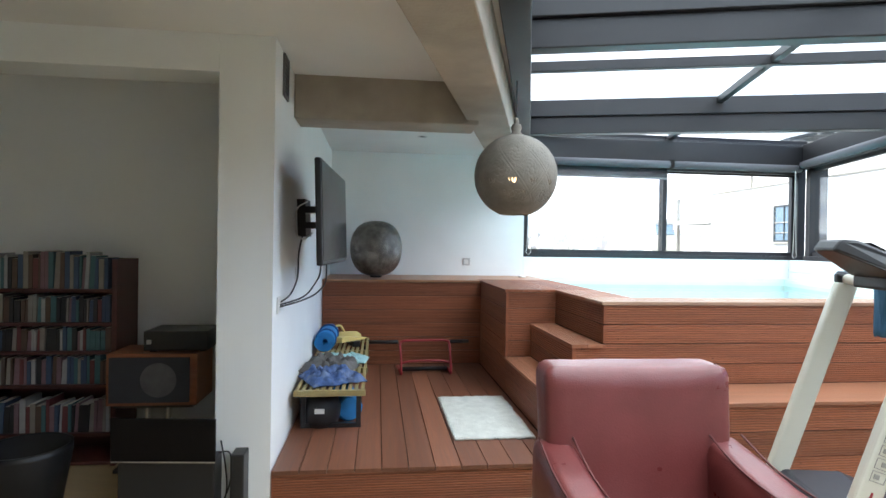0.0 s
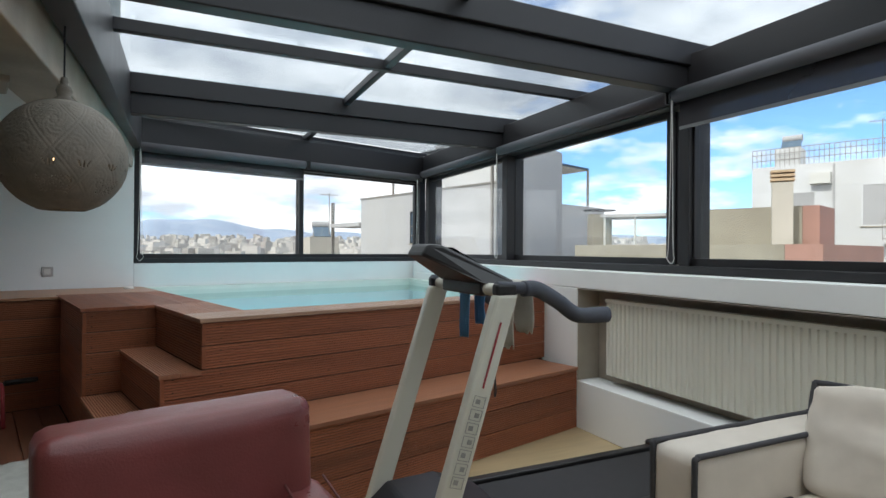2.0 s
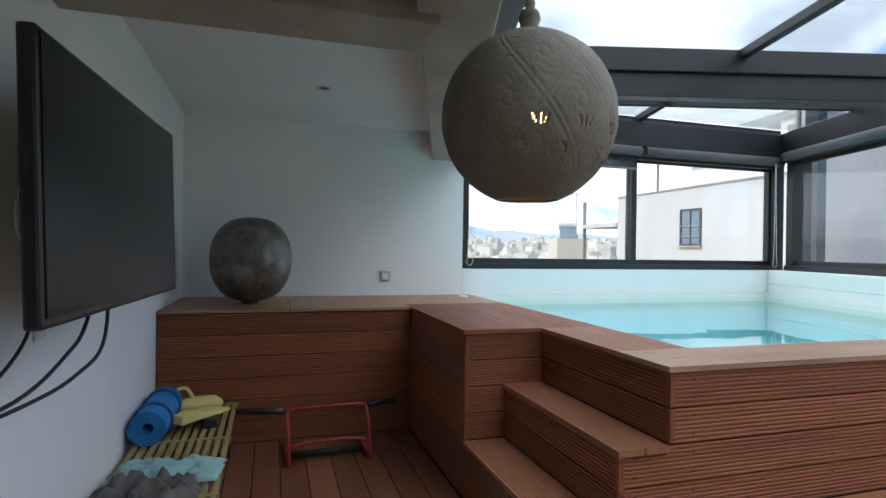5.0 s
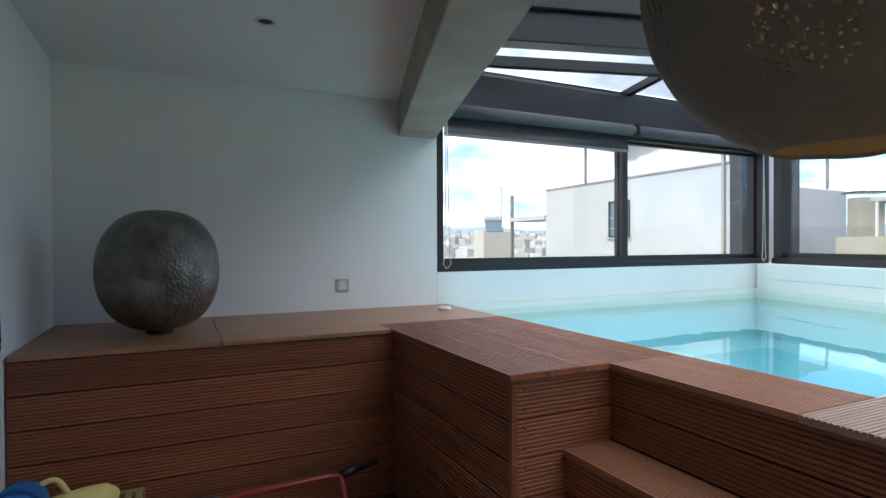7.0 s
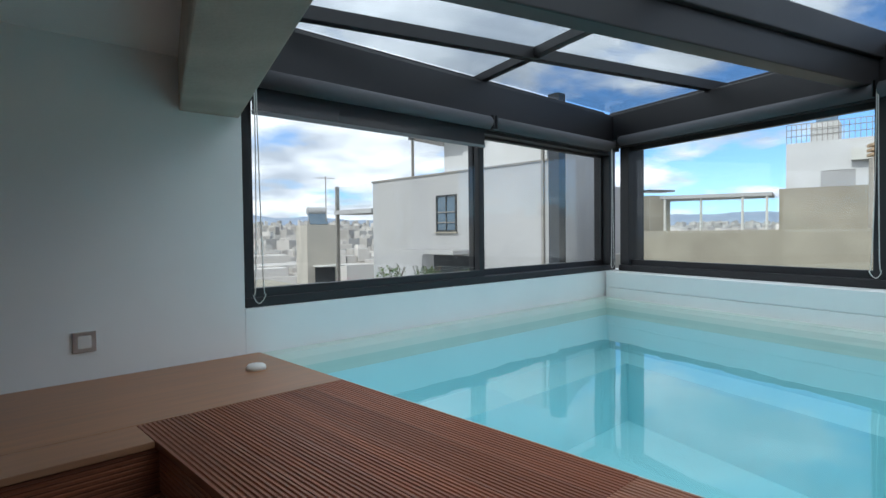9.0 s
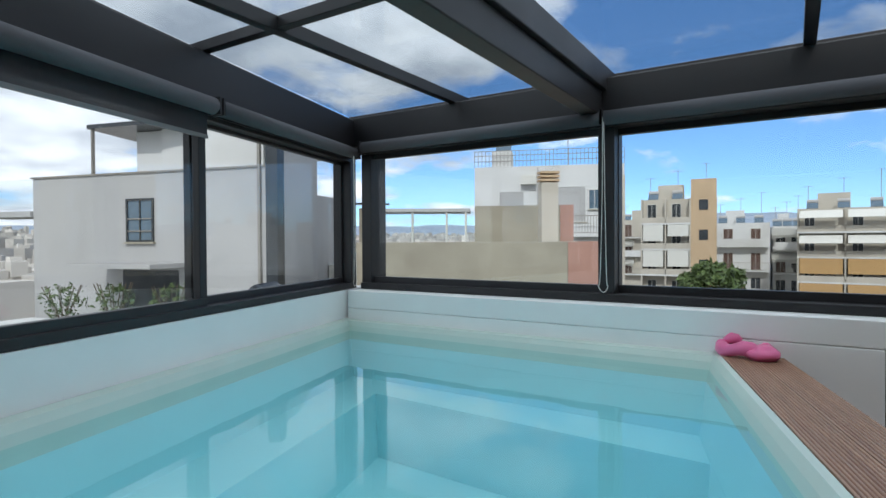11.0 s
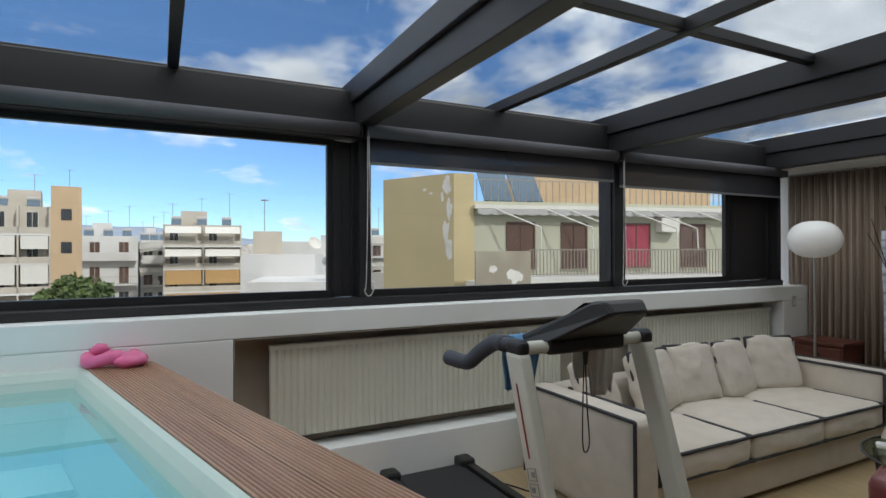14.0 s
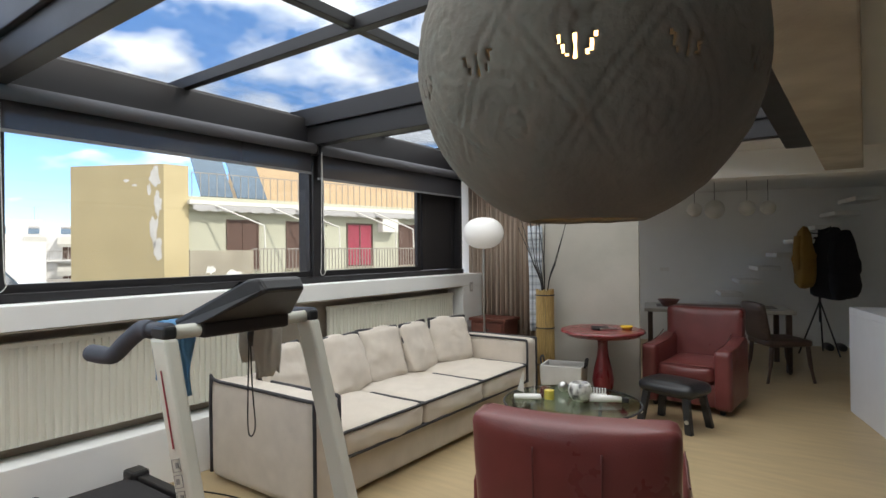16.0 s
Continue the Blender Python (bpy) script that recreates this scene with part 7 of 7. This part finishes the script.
apartment("apartment_block", (58.9, 17.4), (59.7, 10.55), 12, 5.7, 4, W_CREAM, "cream apartment block with a tan stair tower", [W_AWN], seed=2, tower=(4.6, 6.85, 7.5), storey=2.55, loggia=[None, "white", "white", None])
apartment("apartment_block", (74.7, 12.4), (75.1, 6.6), 12, 3.6, 3, W_WHITE, "small white apartment block with balconies", None, seed=5)
apartment("apartment_block", (78.0, 6.4), (78.2, 3.2), 10, 3.2, 3, W_WHITE, "narrow grey-white apartment block", [W_AWN], seed=9)
apartment("apartment_block", (65.1, 3.9), (64.6, -3.7), 12, 4.6, 5, W_CREAM, "cream apartment block with white and orange awnings", seed=4, storey=2.4, loggia=["slope", "slope", "orange", "orange", None])
apartment("apartment_block", (90.0, 28.0), (91.0, 19.0), 12, 4.8, 3, W_CREAM, "cream apartment block far off", [W_AWN], seed=6)
apartment("apartment_block", (70.0, -14.0), (67.0, -22.0), 12, 3.8, 3, W_WHITE, "white apartment block beside low roofs", [W_AWN], seed=8)
lw_ = thing("low_building", Matrix.Identity(4), "low cement building with a white roof hut", "house")
block(lw_, "wall", [(34.7, -0.9), (33.9, -4.7), (40.0, -6.0), (40.8, -2.1)], -17, 1.3, W_CREAM)
block(lw_, "roof_hut", [(38.0, -1.2), (37.7, -3.0), (40.0, -3.4), (40.3, -1.6)], 1.3, 3.0, W_CREAM)
block(lw_, "white_hut", [(43.4, -3.4), (42.6, -10.3), (50.0, -11.2), (50.8, -4.3)], -17, 2.45, W_WHITE)
aerial(lw_, 38.5, -2.0, 3.0, 2.2)
bm = bmesh.new()
lathe(bm, [(0.0, 0.0), (0.3, 0.05), (0.48, 0.16)], 20, pose(38.0, -5.2, 2.2, 0, -60, 20))
part("satellite_dish", bm, W_AWN, lw_)
lw2 = thing("low_white_building", Matrix.Identity(4), "low white flat-roofed building with solar panels", "house")
block(lw2, "wall", [(24.5, 1.0), (22.3, -3.9), (30.0, -6.0), (31.5, -1.0)], -17, 0.35, W_WHITE)
block(lw2, "roof_hut", [(30.5, 0.5), (29.0, -3.0), (33.0, -4.5), (34.5, -1.0)], -17, 1.5, W_WHITE)
tank(lw2, 24.6, -2.6, 0.35, 0.9)

# ochre house to the south-east
yh = thing("ochre_house", Matrix.Identity(4), "peeling ochre and sage apartment house with awnings", "house")
YC, YR = (17.60, -5.30), (14.3, -19.5)
block(yh, "wall", [(20.2, -3.75), YC, YR, (23.5, -21.0), (27.5, -7.5)], -17, 3.45, W_SAGE)
block(yh, "side_wall", [(20.35, -3.55), (17.45, -5.12), (17.36, -5.9), (17.66, -6.0), (17.75, -5.28), (20.5, -3.85)], -17, 4.42, W_YEL, "peeling ochre side wall")
fm, fl_ = facing(YC, YR)
face_y = new("facade_fittings")
face_y.parent, face_y.matrix_basis = yh, fm


for x, w, pm in ((1.9, 1.15, W_BROWN), (4.1, 1.1, W_BROWN), (6.7, 1.25, W_REDSH), (9.3, 1.2, W_BROWN), (11.6, 1.1, W_DARK)):
    opening(face_y, x, 0.95, w, 1.75, W_BROWN, pm, 0.08, 1)
balcony(face_y, 2.3, fl_ - 0.2, 0.72, 1.3, step=0.13)
part("balcony_wall", one_box(0.3, -1.36, -0.4, 2.3, -1.24, 1.62), W_CEM, face_y, "bare grey balcony wall")
part("band", one_box(0.3, -1.31, 0.40, fl_ - 0.1, 0.0, 0.57), W_AWN, face_y)
part("roof_edge", one_box(0.6, -0.35, 3.16, fl_, 0.2, 3.30), W_AWN, face_y, "white awning cassette along the roof edge")
bm = bmesh.new()
n = 120
for k in range(n):
    x0 = 0.7 + (fl_ - 0.8) * k / n
    box(bm, x0, -0.37, 2.98 - 0.06 * abs(math.sin(k * 0.8)), x0 + (fl_ - 0.8) / n, -0.345, 3.15)
part("scalloped_awning", bm, W_GREY, face_y, "grey scalloped awning edge")
for x in (1.4, 3.4, 4.3, 6.9, 7.8, 9.9, 10.8, 13.0):
    bm = bmesh.new()
    tube(bm, [(x, -0.35, 3.14), (x + 1.35, -1.22, 2.45), (x + 1.35, -1.26, 1.70)], 0.028, 6)
    part("awning_arm", bm, W_AWN, face_y, "white folding awning arm")
part("air_conditioner", one_box(8.2, -0.4, 2.35, 9.0, -0.02, 2.9), W_AWN, face_y)
part("upper_wall", one_box(3.8, 2.2, 3.45, fl_ - 2.0, 5.0, 5.2), W_TAN, face_y, "tan set-back upper floor")
for k in range(2):
    bm = bmesh.new()
    box(bm, -0.55, -0.03, 0, 0.55, 0.03, 1.9, pose(1.75 + 1.25 * k, 0.4, 3.5, -38, 0, 0))
    part("solar_collector", bm, W_PANEL, face_y, "tilted solar collector")
bm = bmesh.new()
box(bm, 0.8, 0.1, 4.25, fl_ - 0.3, 0.13, 4.28)
for k in range(50):
    x = 0.8 + (fl_ - 1.1) * k / 49
    box(bm, x, 0.1, 3.45, x + 0.02, 0.13, 4.25)
part("roof_railing", bm, W_RAIL, face_y)
rng = random.Random(21)


def patch(parent, cx, cz, w, h, m, seed, cells=1):
    """A ragged flake of lost paint, lying on a wall."""
    bm = bmesh.new()
    pts = []
    for k in range(26):
        a = 2 * math.pi * k / 26
        r = 0.7 + 0.5 * noise.noise(Vector((math.cos(a) * 1.7 + seed, math.sin(a) * 1.7, seed)))
        pts.append((cx + w / 2 * r * math.cos(a), cz + h / 2 * r * math.sin(a)))
    lo, hi = [bm.verts.new((x, 0.0, z)) for x, z in pts], [bm.verts.new((x, -0.006, z)) for x, z in pts]
    bm.faces.new(hi)
    for i in range(26):
        bm.faces.new((lo[i], lo[(i + 1) % 26], hi[(i + 1) % 26], hi[i]))
    return part("bare_patch", bm, W_PLAST, parent, m=m)


fm_y = fm
mside, sl = facing((20.35, -3.55), (17.45, -5.12))
msh = mside @ pose(0, -0.004, 0)
for cx, cz, w, h, sd in ((sl - 0.30, 4.0, 0.5, 0.8, 1), (sl - 0.22, 3.2, 0.38, 1.1, 2), (sl - 0.35, 2.3, 0.42, 1.3, 3), (sl - 0.20, 1.7, 0.5, 0.9, 4), (sl - 1.3, 3.9, 0.3, 0.12, 5), (sl - 1.0, 3.75, 0.25, 0.1, 6), (sl - 0.5, 3.6, 0.2, 0.5, 7)):
    patch(yh, cx, cz, w, h, msh, sd)
for cx, cz, w, h, sd in ((0.9, 1.0, 0.4, 0.35, 8), (1.75, 0.75, 0.8, 0.7, 9)):
    patch(yh, cx, cz, w, h, fm @ pose(0, -1.365, 0), sd)


def leafy(parent, c, r, n, seed, flat=0.8, size=0.16):
    """A crown of many small leaf tufts with gaps."""
    rr = random.Random(seed)
    verts, faces = [], []
    for _ in range(n):
        d = Vector((rr.gauss(0, 1), rr.gauss(0, 1), rr.gauss(0, 1))).normalized()
        lump = 0.75 + 0.5 * noise.noise(d * 2.3 + Vector((seed, 0, 0)))
        p = Vector(c) + Vector((d.x * r, d.y * r, d.z * r * flat)) * lump * rr.uniform(0.55, 1.0) ** 0.5
        u = Vector((rr.gauss(0, 1), rr.gauss(0, 1), rr.gauss(0, 1))).normalized()
        v = u.orthogonal().normalized()
        s = size * rr.uniform(0.6, 1.3)
        i = len(verts)
        verts += [p - u * s, p + v * s * 0.45, p + u * s, p - v * s * 0.45]
        faces.append((i, i + 1, i + 2, i + 3))
    me = bpy.data.meshes.new("crown")
    me.from_pydata(verts, [], faces)
    me.materials.append(M_LEAF)
    ob = new("crown", me)
    ob.parent = parent
    return ob


def tree(x, y, z_top, r, seed, label):
    t = thing("tree", pose(x, y, -17), label, "tree")
    h = z_top + 17
    bm = bmesh.new()
    tube(bm, [(0, 0, 0), (0.1, 0, h * 0.5), (0.0, 0.1, h - r)], [0.35, 0.25, 0.16], 10)
    for k in range(6):
        a = k * 1.05
        tube(bm, [(0, 0, h - 2.2 * r), (0.5 * r * math.cos(a), 0.5 * r * math.sin(a), h - 1.3 * r), (0.8 * r * math.cos(a), 0.8 * r * math.sin(a), h - 0.8 * r)], [0.12, 0.08, 0.04], 6)
    part("trunk", bm, M_BARK, t)
    leafy(t, (0, 0, h - r), r, 3800, seed, 0.9, 0.17)
    return t


tree(30.0, 7.6, 1.0, 2.0, 3, "round green street tree between the houses")
tree(16.3, -16.2, 2.7, 1.0, 8, "green balcony tree on the ochre house terrace")
for k, (x, y, z) in enumerate(((7.6, 19.2, 0.6), (7.0, 20.6, 0.3), (8.2, 17.6, 0.4))):
    bsh = thing("potted_shrub", pose(x, y, -0.6), "thin yellow-green shrub on the terrace", "plant", "terrace shrubs")
    bm = bmesh.new()
    for j in range(9):
        a = j * 0.7
        tube(bm, [(0, 0, 0), (0.2 * math.cos(a), 0.2 * math.sin(a), 0.5), (0.45 * math.cos(a), 0.45 * math.sin(a), 1.0 + z * 0.3)], 0.012, 5)
    part("stems", bm, M_BARK, bsh)
    leafy(bsh, (0, 0, 0.7), 0.6, 260, 30 + k, 1.0, 0.07)
terr = thing("terrace", Matrix.Identity(4), "pale tiled terrace below the windows with a glass rail", "terrace", kind="structure")
block(terr, "slab", [(1.0, 9.0), (6.5, 14.5), (9.6, 15.6), (7.4, 23.6), (2.5, 22.5)], -1.2, -0.6, W_WHITE)
shed = thing("garden_shed", pose(9.0, 15.0, -0.6, 0, 0, 30), "small wooden shed on the terrace", "shed")
part("body", one_box(-0.6, -0.4, 0, 0.6, 0.4, 0.9), W_CEM, shed)
bm = bmesh.new()
vs = [bm.verts.new(p) for p in ((-0.7, -0.5, 0.9), (0.7, -0.5, 0.9), (0.7, 0.5, 0.9), (-0.7, 0.5, 0.9), (-0.7, 0, 1.25), (0.7, 0, 1.25))]
bmesh.ops.convex_hull(bm, input=vs)
part("roof", bm, W_DARK, shed)

# the rest of the town, and the hills
M_CITY = mat("distant_town", (0.52, 0.49, 0.45), 0.9, vary=0.12, scale=0.02, island=0.30)
rng = random.Random(77)
verts, faces = [], []
for _ in range(6500):
    a = rng.uniform(-70, 118)
    d = 75 + 1500 * rng.random() ** 2.0
    x, y = d * math.cos(radians(a)), d * math.sin(radians(a))
    if d < 110 and -20 < y < 45:
        continue
    w, l = rng.uniform(5, 13), rng.uniform(5, 13)
    near = min(1.0, d / 260)
    h = -17 + rng.uniform(7, 16.5 + 3.2 * near)
    h += (0.034 if a > 45 else 0.018) * max(0.0, d - 260)
    if a > 60:
        h -= 5 * min(1, d / 200)
    r = rng.uniform(0, 1.57)
    c, s = math.cos(r), math.sin(r)
    i = len(verts)
    for z in (-17, h):
        for px_, py_ in ((-w, -l), (w, -l), (w, l), (-w, l)):
            verts.append((x + (px_ * c - py_ * s) / 2, y + (px_ * s + py_ * c) / 2, z))
    faces += [(i, i + 1, i + 5, i + 4), (i + 1, i + 2, i + 6, i + 5), (i + 2, i + 3, i + 7, i + 6), (i + 3, i, i + 4, i + 7), (i + 4, i + 5, i + 6, i + 7)]
    for _k in range(rng.randrange(3)):
        j = len(verts)
        ww = rng.uniform(0.8, 2.2)
        ox, oy, hh = x + rng.uniform(-2, 2), y + rng.uniform(-2, 2), h + rng.uniform(0.8, 2.4)
        for z in (h, hh):
            for px_, py_ in ((-ww, -ww), (ww, -ww), (ww, ww), (-ww, ww)):
                verts.append((ox + px_ / 2, oy + py_ / 2, z))
        faces += [(j, j + 1, j + 5, j + 4), (j + 1, j + 2, j + 6, j + 5), (j + 2, j + 3, j + 7, j + 6), (j + 3, j, j + 4, j + 7), (j + 4, j + 5, j + 6, j + 7)]
me = bpy.data.meshes.new("town")
me.from_pydata(verts, [], faces)
me.materials.append(M_CITY)
tagged(new("distant_town", me), "pale flat-roofed town houses reaching to the hills", "houses", kind="stuff")
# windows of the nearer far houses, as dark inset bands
# aerial haze is painted into the hills' blue base colours
M_HILL = mat("haze_coloured_hill", (0.27, 0.33, 0.42), 1.0, vary=0.10, scale=0.004, second=(0.36, 0.40, 0.46), second_scale=0.01, second_amount=0.6)
verts, faces = [], []
n = 260
for i in range(n + 1):
    a = radians(-95 + 235 * i / n)
    deg = -95 + 235 * i / n
    hgt = 52 + 30 * noise.noise(Vector((i * 0.06, 3, 0))) + 14 * noise.noise(Vector((i * 0.21, 9, 0))) + 5 * noise.noise(Vector((i * 0.7, 1, 0)))
    hgt += 30 * math.exp(-((deg - 86) / 9.0) ** 2) + 26 * math.exp(-((deg - 3) / 8) ** 2)
    for k, (d, f) in enumerate(((1750, 0.0), (2000, 0.35), (2300, 0.8), (2500, 1.0))):
        verts.append((d * math.cos(a), d * math.sin(a), -17 + f * max(18, hgt) * 1.6 + (6 * noise.noise(Vector((i * 0.5, k, 4))) if 0 < f < 1 else 0)))
for i in range(n):
    for k in range(3):
        j = i * 4 + k
        faces.append((j, j + 4, j + 5, j + 1))
me = bpy.data.meshes.new("hills")
me.from_pydata(verts, [], faces)
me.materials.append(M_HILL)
tagged(new("backdrop_hills", me), "hills on the horizon with blue haze in their colour", "hills", kind="structure")
